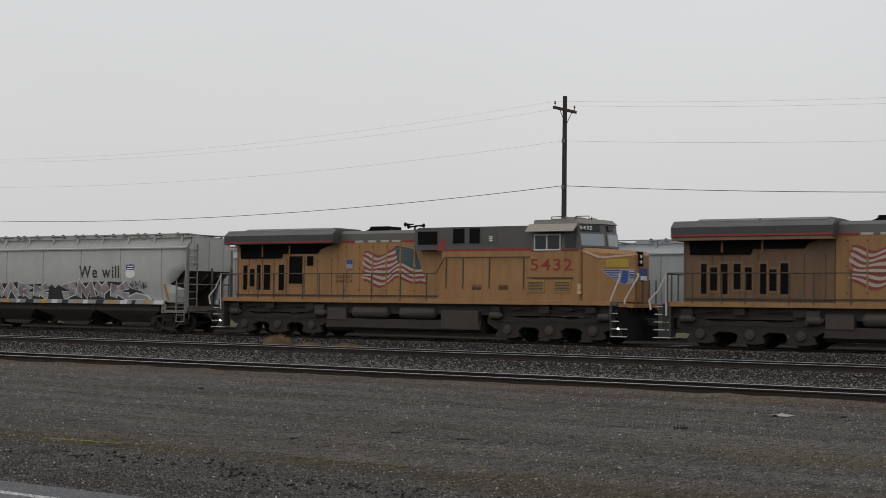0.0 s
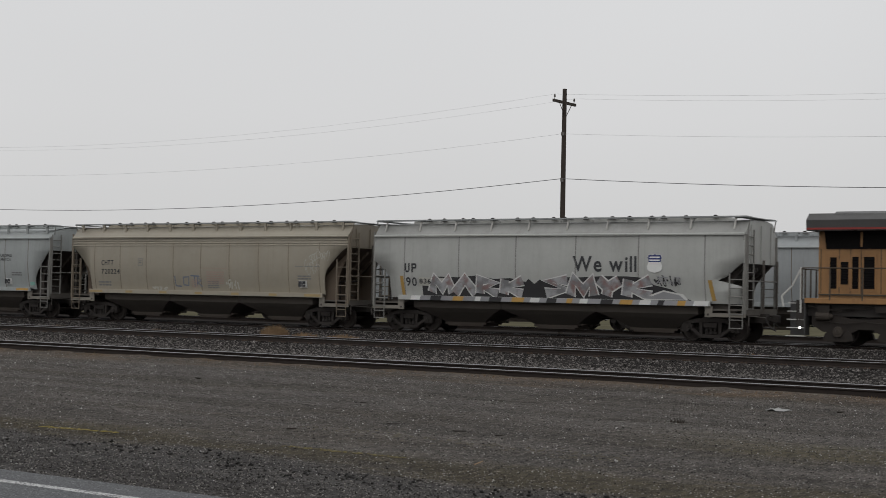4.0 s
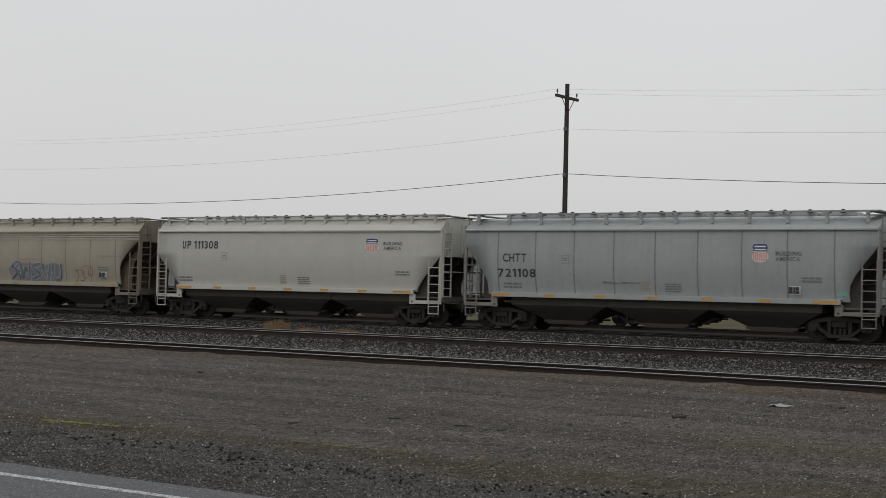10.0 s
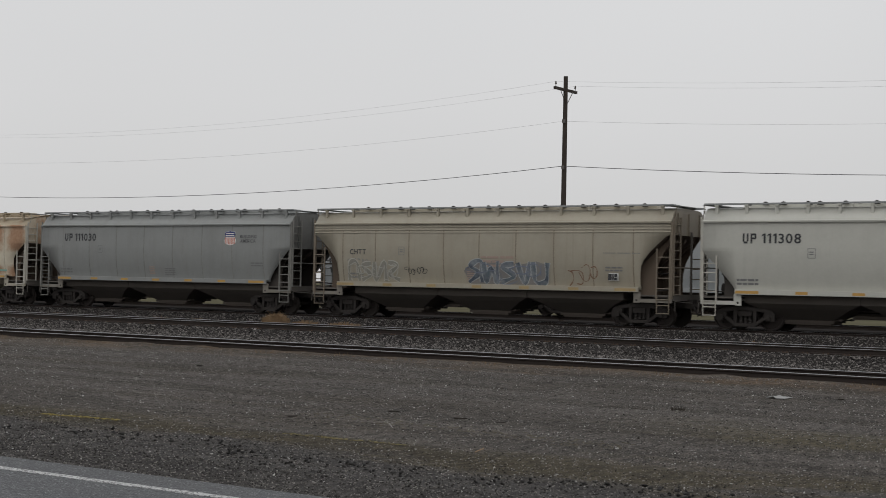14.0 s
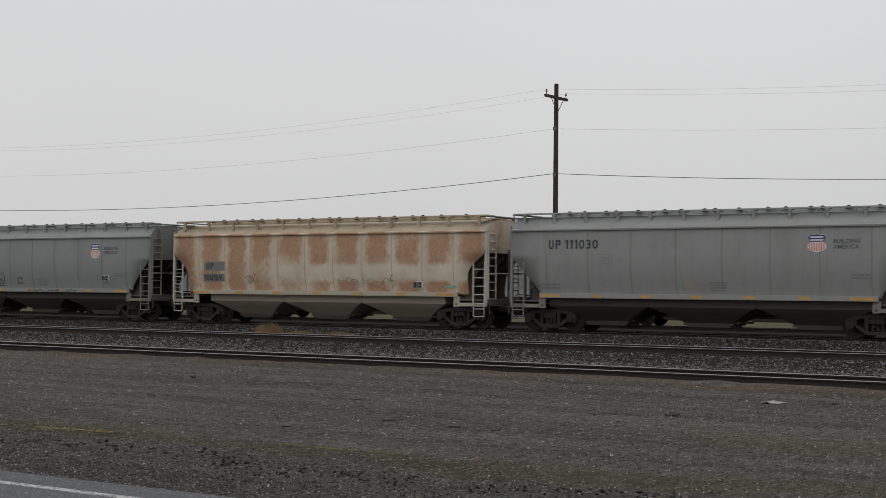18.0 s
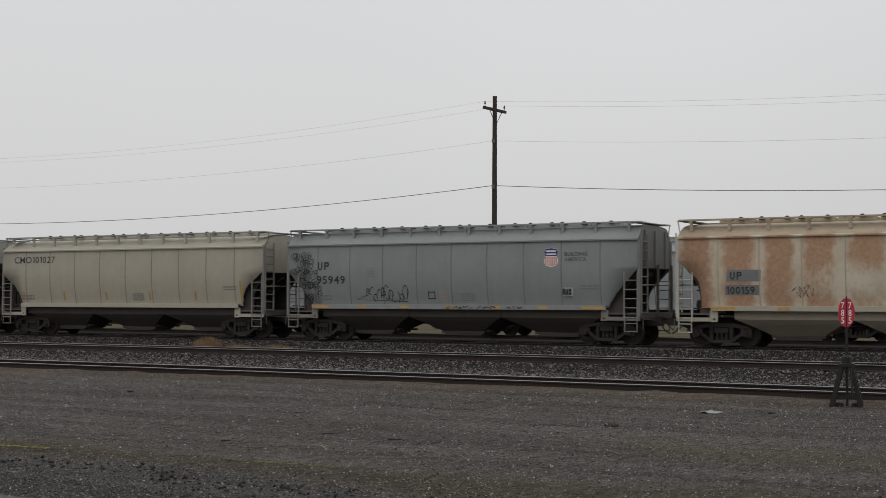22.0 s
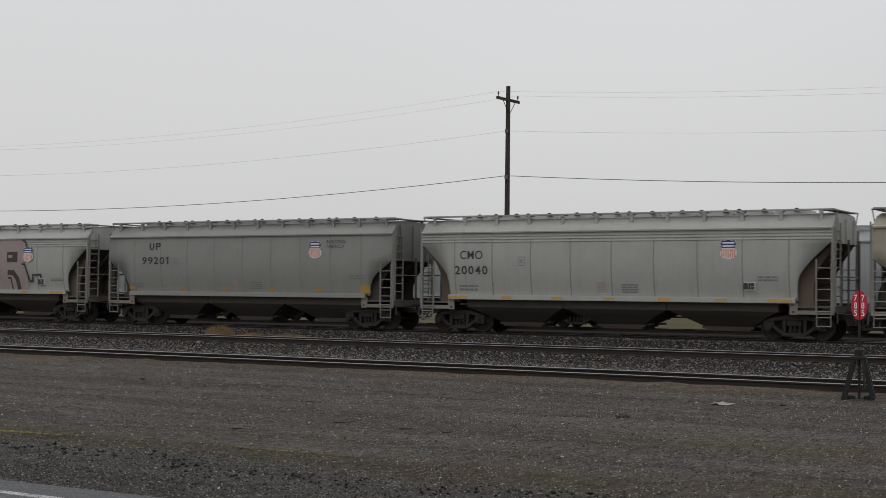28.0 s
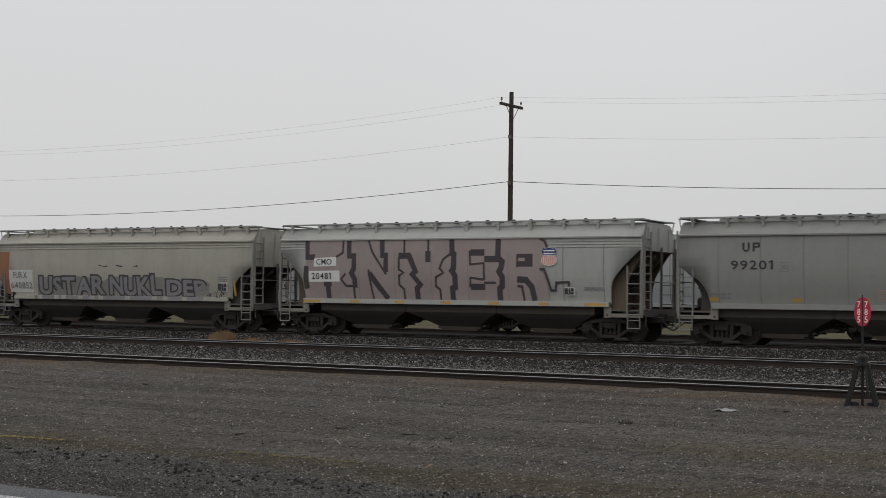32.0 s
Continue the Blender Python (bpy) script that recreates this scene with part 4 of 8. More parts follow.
        for a, b in ((up, mi), (mi, wz), (wz, lo)):
            for i in range(4):
                bm.faces.new((a[i], a[(i + 1) % 4], b[(i + 1) % 4], b[i]))
        bm.faces.new(lo)
        bm.faces.new(up)
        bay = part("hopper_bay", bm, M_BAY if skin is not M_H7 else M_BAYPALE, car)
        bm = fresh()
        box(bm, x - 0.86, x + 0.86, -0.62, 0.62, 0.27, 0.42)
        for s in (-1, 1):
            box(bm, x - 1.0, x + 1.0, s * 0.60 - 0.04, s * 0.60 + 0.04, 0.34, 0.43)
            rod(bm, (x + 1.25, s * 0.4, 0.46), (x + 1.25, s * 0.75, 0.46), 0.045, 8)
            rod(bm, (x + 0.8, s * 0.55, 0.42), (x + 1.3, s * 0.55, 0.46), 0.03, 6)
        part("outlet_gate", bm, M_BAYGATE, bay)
    bm = fresh()
    box(bm, -half + 2.5, half - 2.5, -0.14, 0.14, 0.80, 1.1)
    rod(bm, (-half + 1.5, 0.5, 0.72), (half - 1.5, 0.5, 0.72), 0.03, 6)
    part("centre_sill", bm, M_BLACK, car)
    for s in (-1, 1):
        add_truck(car, s * (half - 1.5))
    CARS.append((car, place_along))
    return car


def wrap(bm):
    """Bends flat painted shapes on to the bowed side."""
    if min((v.co.y for v in bm.verts), default=-2) < -1.658:
        return bm
    for k in range(10):
        z = 1.6 + 0.24 * k
        bmesh.ops.bisect_plane(bm, geom=bm.verts[:] + bm.edges[:] + bm.faces[:], plane_co=(0, 0, z), plane_no=(0, 0, 1))
    for v in bm.verts:
        v.co.y += 1.61 - side_y(v.co.z)
    return bm


def decal(car, me, x, z, name="lettering", label="", face=None):
    """Paint on the camera side of a car: lower left corner at x, z."""
    y = -(1.61 if face is None else face) - 0.006
    for v in me.vertices:
        v.co.y += 1.61 - side_y(z + v.co.z)
    ob = part(name, me, None, car, label)
    return place(ob, x, y, z)


def shield(car, x, z, w=0.64, h=0.70, fade=False):
    """A railway shield as plain shapes: dark band above, stripes below (or a washed-out white field)."""
    y = -side_y(z + 0.3) - 0.004

    def slab(name, pts, mat, d, owner):
        bm = fresh()
        prism(bm, [(px * w, pz * h) for px, pz in pts], -0.010 - d, 0.0)
        return part(name, bm, mat, owner)
    curl = [(0.92, 0.70), (0.98, 0.80), (0.88, 0.96), (0.70, 0.93), (0.5, 0.98), (0.30, 0.93), (0.12, 0.96), (0.02, 0.80), (0.08, 0.70)]
    ob = slab("shield_emblem", [(0.0, 0.38), (0.02, 0.2), (0.12, 0.09), (0.5, 0.0), (0.88, 0.09), (0.98, 0.2), (1.0, 0.38), (0.9, 0.55)] + curl + [(0.10, 0.55)], M_WHITE, 0.0, car)
    tagged(ob, "navy, red and white shield emblem")
    slab("shield_band", [(0.10, 0.56), (0.90, 0.56)] + [(0.5 + (a - 0.5) * 0.985, b - 0.012) for a, b in curl], M_NAVY, 0.002, ob)
    for b in (0.775, 0.62):
        slab("band_print", [(0.15, b), (0.85, b), (0.85, b + 0.072), (0.15, b + 0.072)], M_WHITE, 0.004, ob)
    for i in range(0 if fade else 7):
        a = 0.06 + i * 0.13
        lo = 0.135 - 0.09 * (1 - abs(a + 0.035 - 0.5) * 2)
        slab("stripe", [(a, lo), (a + 0.085, lo), (a + 0.085, 0.53), (a, 0.53)], M_PINK, 0.002, ob)
    return place(ob, x, y, z)


def reflectors(car, half, n=7, mat=None):
    for i in range(n):
        x = -half + 1.75 + (2 * half - 3.6) * i / (n - 1)
        w = 0.9 if i in (0, n - 1) else 0.45
        bm = fresh()
        box(bm, x - w / 2, x + w / 2, -1.661, -1.655, 1.335, 1.435)
        part("reflector", bm, mat or M_AMBER, car, "amber reflective strip")


def small_print(car, spots, mat=None):
    for i, (x, z, w, h, rows) in enumerate(spots):
        decal(car, bars_mesh(w, h, rows, mat or M_GREYTXT, i), x, z, "small_print")


def data_panel(car, x, z, w=0.42, h=0.30):
    bm = fresh()
    box(bm, 0, w, -0.006, 0, 0, h)
    ob = decal(car, finish("data_panel", bm, M_WHITE), x, z, "data_panel", "white stencil panel with black print")
    bm = fresh()
    for a, b, c, d in ((0.04, 0.40, 0.12, 0.92), (0.45, 0.62, 0.12, 0.92), (0.66, 0.96, 0.5, 0.92), (0.66, 0.96, 0.12, 0.42)):
        box(bm, a * w, b * w, -0.009, -0.004, c * h, d * h)
    part("panel_print", bm, M_LETTER, ob)


def solid_eye(pad, x, y):
    """The dark lifting eye in a jacking pad."""
    bm = fresh()
    lathe(bm, [(0.01, -0.006), (0.045, -0.006), (0.045, 0.0), (0.01, 0.002)], 10, centre=(x, y, 1.0))
    part("lifting_eye", bm, M_BLACK, pad)


M_STRUT = plain("pale_strut", (0.42, 0.41, 0.385), 0.6, 0, 0.3, 3)
M_SHEAR = plain("dark_shear_plate", (0.066, 0.058, 0.052), 0.9, 0, 0.6, 1.5)
M_PLATGRIME = plain("grimy_platform", (0.105, 0.095, 0.084), 0.85, 0, 0.6, 2.5)
M_PADGRIME = plain("grimy_pad", (0.19, 0.175, 0.15), 0.85, 0, 0.6, 2.5)
M_POSTGRIME = plain("grimy_post", (0.10, 0.09, 0.08), 0.8, 0, 0.5, 2)
M_LADDER = plain("grimy_ladder", (0.20, 0.195, 0.18), 0.7, 0, 0.4, 2)
M_LADTAN = plain("brown_grimy_ladder", (0.18, 0.15, 0.115), 0.75, 0, 0.4, 2)
M_LADPALE = plain("pale_ladder", (0.44, 0.42, 0.37), 0.7, 0, 0.35, 2)
M_WEBTAN = plain("brown_web", (0.115, 0.088, 0.066), 0.9, 0, 0.6, 1.5)
M_SLOPETAN = plain("brown_slope_sheet", (0.105, 0.082, 0.064), 0.9, 0, 0.5, 1.2)
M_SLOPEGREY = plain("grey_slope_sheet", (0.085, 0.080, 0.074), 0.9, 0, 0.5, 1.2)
M_SEAMTAN = plain("rusty_weld_seam", (0.20, 0.165, 0.125), 0.85, 0, 0.5, 2)
M_SEAMPALE = plain("pale_weld_seam", (0.36, 0.32, 0.25), 0.85, 0, 0.5, 2)
M_SEAMGREY = plain("faint_weld_seam", (0.20, 0.195, 0.185), 0.85, 0, 0.5, 2)
# Parts under the body and in the cut-away ends: darker than side paint.
M_SLOPE = plain("dark_slope_sheet", (0.060, 0.050, 0.042), 0.85, 0, 0.5, 1.2)
M_BAY = plain("dark_bay", (0.078, 0.068, 0.059), 0.85, 0, 0.5, 1.0)
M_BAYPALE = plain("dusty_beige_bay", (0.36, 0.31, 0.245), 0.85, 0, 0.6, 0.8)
M_BAYGATE = plain("dark_gate", (0.075, 0.062, 0.053), 0.85, 0, 0.5, 2.0)
M_GALV = plain("galvanised_grating", (0.30, 0.31, 0.31), 0.55, 0.4, 0.3)
M_SEAM = plain("weld_seam", (0.17, 0.15, 0.13), 0.8, 0, 0.4, 2)
M_H1 = paint("hopper_light_grey", (0.41, 0.415, 0.395))
M_H2 = paint("hopper_dusty_tan", (0.315, 0.285, 0.228), (0.25, 0.20, 0.14), 0.7)
M_H3 = paint("hopper_blue_grey", (0.32, 0.34, 0.335))
M_H4 = paint("hopper_off_white", (0.46, 0.455, 0.41), amount=0.25)
M_H5 = paint("hopper_stained_tan", (0.34, 0.31, 0.245), (0.22, 0.17, 0.12), 0.8)
M_H6 = paint("hopper_mid_grey", (0.245, 0.252, 0.245))
M_H7 = rusty_paint("hopper_rusted")
M_RUSTROOF = paint("rusted_roof", (0.400, 0.336, 0.240), (0.27, 0.13, 0.07), 1.0, 0.75, 0.9, 0.6)
M_H8 = paint("hopper_slate_grey", (0.228, 0.242, 0.238))
M_H9 = paint("hopper_cream", (0.375, 0.345, 0.275), amount=0.45)
M_H10 = paint("hopper_pale_grey", (0.345, 0.35, 0.328))
M_H11 = paint("hopper_plain_grey", (0.236, 0.236, 0.222), amount=0.45)
M_H12 = paint("hopper_silver_grey", (0.355, 0.36, 0.338))
M_H13 = paint("hopper_beige_grey", (0.34, 0.325, 0.28))
M_FAR = paint("parked_hopper_grey", (0.31, 0.327, 0.33))

# Ends darker than the sides: grime, plus shade between cars put in the colour.
M_ENDGREY = paint("grimy_shaded_car_end", (0.15, 0.15, 0.143), (0.06, 0.052, 0.045), 0.9)
M_ENDTAN = paint("grimy_shaded_tan_end", (0.20, 0.172, 0.132), (0.08, 0.062, 0.046), 0.9)
M_H1ROOF = paint("sooty_roof", (0.30, 0.30, 0.285), (0.05, 0.045, 0.04), 0.8)
H1 = hopper("light grey covered hopper with graffiti along its side", "low", 16.67, M_H1, -56.895, 6, roof=M_H1ROOF, brackets=10, seam=M_SEAMGREY, slope=M_SLOPEGREY)
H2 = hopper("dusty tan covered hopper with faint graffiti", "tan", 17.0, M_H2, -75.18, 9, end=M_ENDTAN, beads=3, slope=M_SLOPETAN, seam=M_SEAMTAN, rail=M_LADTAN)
H3 = hopper("blue-grey covered hopper with dark weld seams", "bow", 17.0, M_H3, -93.87, 9, top=ARCH)
H4 = hopper("clean off-white smooth-sided covered hopper", "straight", 16.05, M_H4, -111.65, 0, brackets=14, rail=M_LADPALE)
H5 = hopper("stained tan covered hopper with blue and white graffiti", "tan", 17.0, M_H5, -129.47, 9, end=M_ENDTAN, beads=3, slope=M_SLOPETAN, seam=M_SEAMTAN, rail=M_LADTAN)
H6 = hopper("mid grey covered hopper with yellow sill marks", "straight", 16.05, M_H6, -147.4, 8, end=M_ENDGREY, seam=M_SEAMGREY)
H7 = hopper("heavily rusted cream covered hopper", "rust", 17.05, M_H7, -165.2, 10, roof=M_RUSTROOF, sill=M_H9, slope=M_SLOPETAN, seam=M_SEAMPALE, rail=M_LADPALE, top=ARCH)
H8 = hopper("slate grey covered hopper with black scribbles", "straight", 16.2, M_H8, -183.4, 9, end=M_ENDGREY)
H9 = hopper("cream covered hopper with few markings", "round", 15.85, M_H9, -200.82, 9, seam=M_SEAMTAN, top=ARCH)
H10 = hopper("pale grey covered hopper with a red and blue emblem", "long", 16.9, M_H10, -218.61, 9, beads=3, slope=M_SLOPETAN, seam=M_SEAMGREY)
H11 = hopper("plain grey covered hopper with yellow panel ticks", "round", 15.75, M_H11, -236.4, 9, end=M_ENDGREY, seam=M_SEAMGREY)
H12 = hopper("silver-grey covered hopper with tall pink and black graffiti", "long", 16.95, M_H12, -254.25, 9, beads=3, slope=M_SLOPETAN, seam=M_SEAMGREY)
H13 = hopper("beige-grey covered hopper with low scrawled graffiti", "round", 16.0, M_H13, -272.3, 0, beads=2, seam=M_SEAMTAN)


# ---- locomotives ----
M_LOCO = paint("loco_yellow", (0.320, 0.166, 0.060), (0.085, 0.042, 0.022), 1.0, 0.6, 0.85, 0.35)
M_LOCO2 = paint("loco_sooty_yellow", (0.150, 0.084, 0.040), (0.05, 0.030, 0.020), 1.0, 0.65, 1.0, 0.4)
M_LOCO3 = paint("loco_grimy_yellow", (0.285, 0.150, 0.055), (0.07, 0.036, 0.020), 1.0, 0.62, 0.95, 0.4)
M_OLDDOOR = paint("loco_brown_door", (0.20, 0.110, 0.048), (0.06, 0.035, 0.022), 0.9, 0.65, 0.9)
M_LGREY = paint("loco_grey", (0.084, 0.081, 0.078), (0.05, 0.045, 0.04), 0.6)
M_RADGREY = paint("radiator_grey", (0.055, 0.053, 0.052), (0.05, 0.04, 0.03), 0.7)
M_SILVER = plain("radiator_top_mesh", (0.12, 0.12, 0.12), 0.5, 0.4, 0.4, 2)
M_SCREEN = plain("dark_screen", (0.010, 0.009, 0.009), 0.9, 0, 0.4, 8, 0.15, 0.05)
M_LRED = plain("loco_red_stripe", (0.26, 0.042, 0.036), 0.6, 0, 0.35, 3)
M_LTRUCK2 = plain("dusty_truck_casting", (0.058, 0.048, 0.040), 0.85, 0.05, 0.55, 2)
M_LTRUCK = plain("loco_truck_frame", (0.032, 0.0265, 0.023), 0.8, 0.1, 0.5, 2)
M_TANK = plain("grimy_air_tank", (0.060, 0.049, 0.041), 0.7, 0.1, 0.5, 2)
M_RAILW = plain("white_handrail", (0.56, 0.55, 0.52), 0.55, 0, 0.25)
M_RAILD = plain("grimy_handrail", (0.075, 0.060, 0.045), 0.7, 0, 0.4)
M_CABROOF = plain("faded_cab_roof", (0.17, 0.165, 0.155), 0.75, 0, 0.45, 3)
M_AWN = plain("awning_canvas", (0.27, 0.245, 0.21), 0.8, 0, 0.3)
M_CREAM = plain("cream_stripe", (0.50, 0.36, 0.26), 0.7, 0, 0.4, 4)
M_PALEWING = plain("dusty_pale_blue", (0.30, 0.30, 0.31), 0.65, 0, 0.3)
M_WING = plain("wing_blue", (0.045, 0.08, 0.25), 0.55, 0, 0.2)
M_FADEDY = plain("dull_yellow_patch", (0.36, 0.255, 0.045), 0.7, 0, 0.6, 4)
M_FLAGW = plain("flag_white", (0.40, 0.36, 0.31), 0.65, 0, 0.3, 3)
M_FLAGR = plain("flag_red", (0.24, 0.055, 0.045), 0.65, 0, 0.3, 3)
M_FLAGB = plain("flag_blue", (0.050, 0.078, 0.085), 0.65, 0, 0.3, 3)


def glass_mat():
    m, n, l, b = nodes_of("cab_glass")
    b.inputs["Base Color"].default_value = (0.018, 0.022, 0.026, 1)
    b.inputs["Roughness"].default_value = 0.06
    b.inputs["Specular IOR Level"].default_value = 0.35
    return m


def lamp_mat():
    m, n, l, b = nodes_of("lit_lamp")
    b.inputs["Emission Color"].default_value = (1.0, 0.97, 0.9, 1)
    b.inputs["Emission Strength"].default_value = 6.0
    return m


M_GLASS, M_LAMP = glass_mat(), lamp_mat()


def solid(name, mat, parent, *boxes, bevel=0.0, label=""):
    bm = fresh()
    for b in boxes:
        box(bm, *b, bevel=bevel)
    return part(name, bm, mat, parent, label)


def rail_run(name, mat, parent, pts, r=0.022):
    bm = fresh()
    for p, q in zip(pts, pts[1:]):
        rod(bm, p, q, r, 6)
    return part(name, bm, mat, parent)


def loco_truck(ob, c):
    for s in (-1, 1):
        y0, y1 = sorted((s * 1.08, s * 1.27))
        bm = fresh()
        # top beam that dips between the axles
        top = [(-2.95, 1.02), (-2.55, 1.12), (-2.05, 1.10), (-1.55, 0.98), (-0.95, 0.92), (-0.45, 1.0), (0.45, 1.0), (0.95, 0.92), (1.55, 0.98), (2.05, 1.10), (2.55, 1.12), (2.95, 1.02)]
        low = [(2.95, 0.74), (2.55, 0.50), (1.5, 0.46), (1.25, 0.60), (0.72, 0.60), (0.48, 0.46), (-0.48, 0.46), (-0.72, 0.60), (-1.25, 0.60), (-1.5, 0.46), (-2.55, 0.50), (-2.95, 0.74)]
        prism(bm, [(c + a, b) for a, b in top + low], y0, y1)
        fr = part("truck_frame", bm, M_LTRUCK, ob)
        for d in (-1.97, 0, 1.97):
            bm = fresh()
            prism(bm, [(c + d - 0.56, 0.22), (c + d - 0.30, 0.16), (c + d + 0.30, 0.16), (c + d + 0.56, 0.22), (c + d + 0.50, 0.42), (c + d + 0.34, 0.56), (c + d + 0.40, 0.76), (c + d - 0.40, 0.76), (c + d - 0.34, 0.56), (c + d - 0.50, 0.42)], y0 - 0.01, y1 + 0.01)
            part("pedestal", bm, M_LTRUCK, fr)
            bm = fresh()
            lathe(bm, [(0.15, s * 1.27), (0.20, s * 1.29), (0.18, s * 1.36), (0.09, s * 1.365), (0.08, s * 1.39), (0.02, s * 1.39)], 14, centre=(c + d, 0, 0.50))
            part("axle_box", bm, M_LTRUCK2, fr)
        for d in (-2.5, 2.5):
            bm = fresh()
            lathe(bm, [(0.07, -0.27), (0.15, -0.25), (0.15, 0.22), (0.10, 0.25), (0.05, 0.34)], 12, axis="x", centre=(c + d, s * 1.34, 1.04 if abs(d) > 2 else 0.92))
            part("brake_cylinder", bm, M_LTRUCK2, fr)
        bm = fresh()
        for a, b in ((-2.4, -1.0), (-0.9, 0.5), (0.6, 2.4)):
            rod(bm, (c + a, s * 1.36, 0.86), (c + (a + b) / 2, s * 1.36, 0.80), 0.018, 5)
            rod(bm, (c + (a + b) / 2, s * 1.36, 0.80), (c + b, s * 1.36, 0.88), 0.018, 5)
        part("brake_pipe", bm, M_LTRUCK, fr)
    solid("truck_bolster", M_BLACK, ob, (c - 2.6, c + 2.6, -1.0, 1.0, 0.55, 1.0))
    for d in (-1.97, 0, 1.97):
        w = place(part("wheelset", wheelset_mesh(0.533, "loco"), None, ob), c + d, 0, 0.533)
        ROLLING.append((w, 0.533))


def flag(ob, shift=0.0):
    """A painted waving flag: seven red and six white bands, the blue field at its leading end."""
    x0, x1 = 4.55 + shift, 7.32 + shift
    base = -0.955
    skew = 0.043

    def edge(u, k):
        """Height of band edge k (0 top to 13) at u along the flag."""
        top = 3.64 + 0.07 * math.sin(u * 9.0 + 2.2) + 0.20 * smooth(0.50, 0.66, u) - 0.10 * smooth(0.8, 1.0, u)
        bot = 2.42 - 0.24 * math.sin(math.pi * min(1.0, u / 0.52)) + 0.10 * smooth(0.4, 0.55, u) - 0.26 * smooth(0.58, 0.85, u) + 0.02 * u
        return top + (bot - top) * k / 13 + 0.065 * math.sin(u * 15 + k * 0.55) * (1 - 0.5 * u)
    n = 22
    for k in range(13):
        bm = fresh()
        u0 = 0.03 * math.sin(k * 2.1)
        lim = 0.66 if k < 7 else 1.0
        us = [u0 + (lim - u0) * i / n for i in range(n + 1)]
        top = [bm.verts.new((x0 + (x1 - x0) * u + skew * k * u, base, edge(u, k))) for u in us]
        bot = [bm.verts.new((x0 + (x1 - x0) * u + skew * (k + 1) * u, base, edge(u, k + 1))) for u in us]
        for i in range(n):
            bm.faces.new((top[i], top[i + 1], bot[i + 1], bot[i]))
        part("flag_stripe", bm, M_FLAGR if k % 2 == 0 else M_FLAGW, ob)
    bm = fresh()
    us = [0.60 + 0.40 * i / 8 for i in range(9)]
    top = [bm.verts.new((x0 + (x1 - x0) * u, base - 0.003, edge(u, 0) + 0.02)) for u in us]
    bot = [bm.verts.new((x0 + (x1 - x0) * u + skew * 7 * u, base - 0.003, edge(u, 7))) for u in us]
    for i in range(8):
        bm.faces.new((top[i], top[i + 1], bot[i + 1], bot[i]))
    fld = part("flag_field", bm, M_FLAGB, ob)
    bm = fresh()
    for j in range(5):
        for i in range(7):
            u = 0.64 + 0.32 * (i + 0.5 * (j % 2)) / 7
            z = edge(u, 0.8 + 1.2 * j)
            x = x0 + (x1 - x0) * u + skew * (1 + 1.2 * j) * u
            prism(bm, [(x + 0.02 * math.sin(a * 1.2566), z + 0.02 * math.cos(a * 1.2566)) for a in range(5)], base - 0.008, base - 0.002)
    tagged(part("flag_star", bm, M_FLAGW, fld), kind="stuff")


FRONT_DOORS = [(-2.41, -2.16, 2.02, 3.12), (-2.01, -1.73, 2.17, 2.96), (-1.59, -1.36, 2.02, 3.14), (-1.17, -0.78, 2.02, 3.14), (-0.28, 0.04, 2.0, 3.14), (0.33, 1.10, 2.3, 3.51), (1.36, 1.72, 3.09, 3.51)]
OLD_DOORS = [(-2.11, -1.88, 1.98, 3.09), (-1.74, -1.45, 2.1, 2.95), (-1.32, -1.03, 1.97, 3.08), (-0.79, -0.51, 2.15, 3.08), (-0.35, -0.07, 2.12, 2.95), (0.25, 0.5, 1.98, 3.08), (0.61, 0.9, 2.1, 2.87), (1.04, 1.35, 1.98, 3.09)]


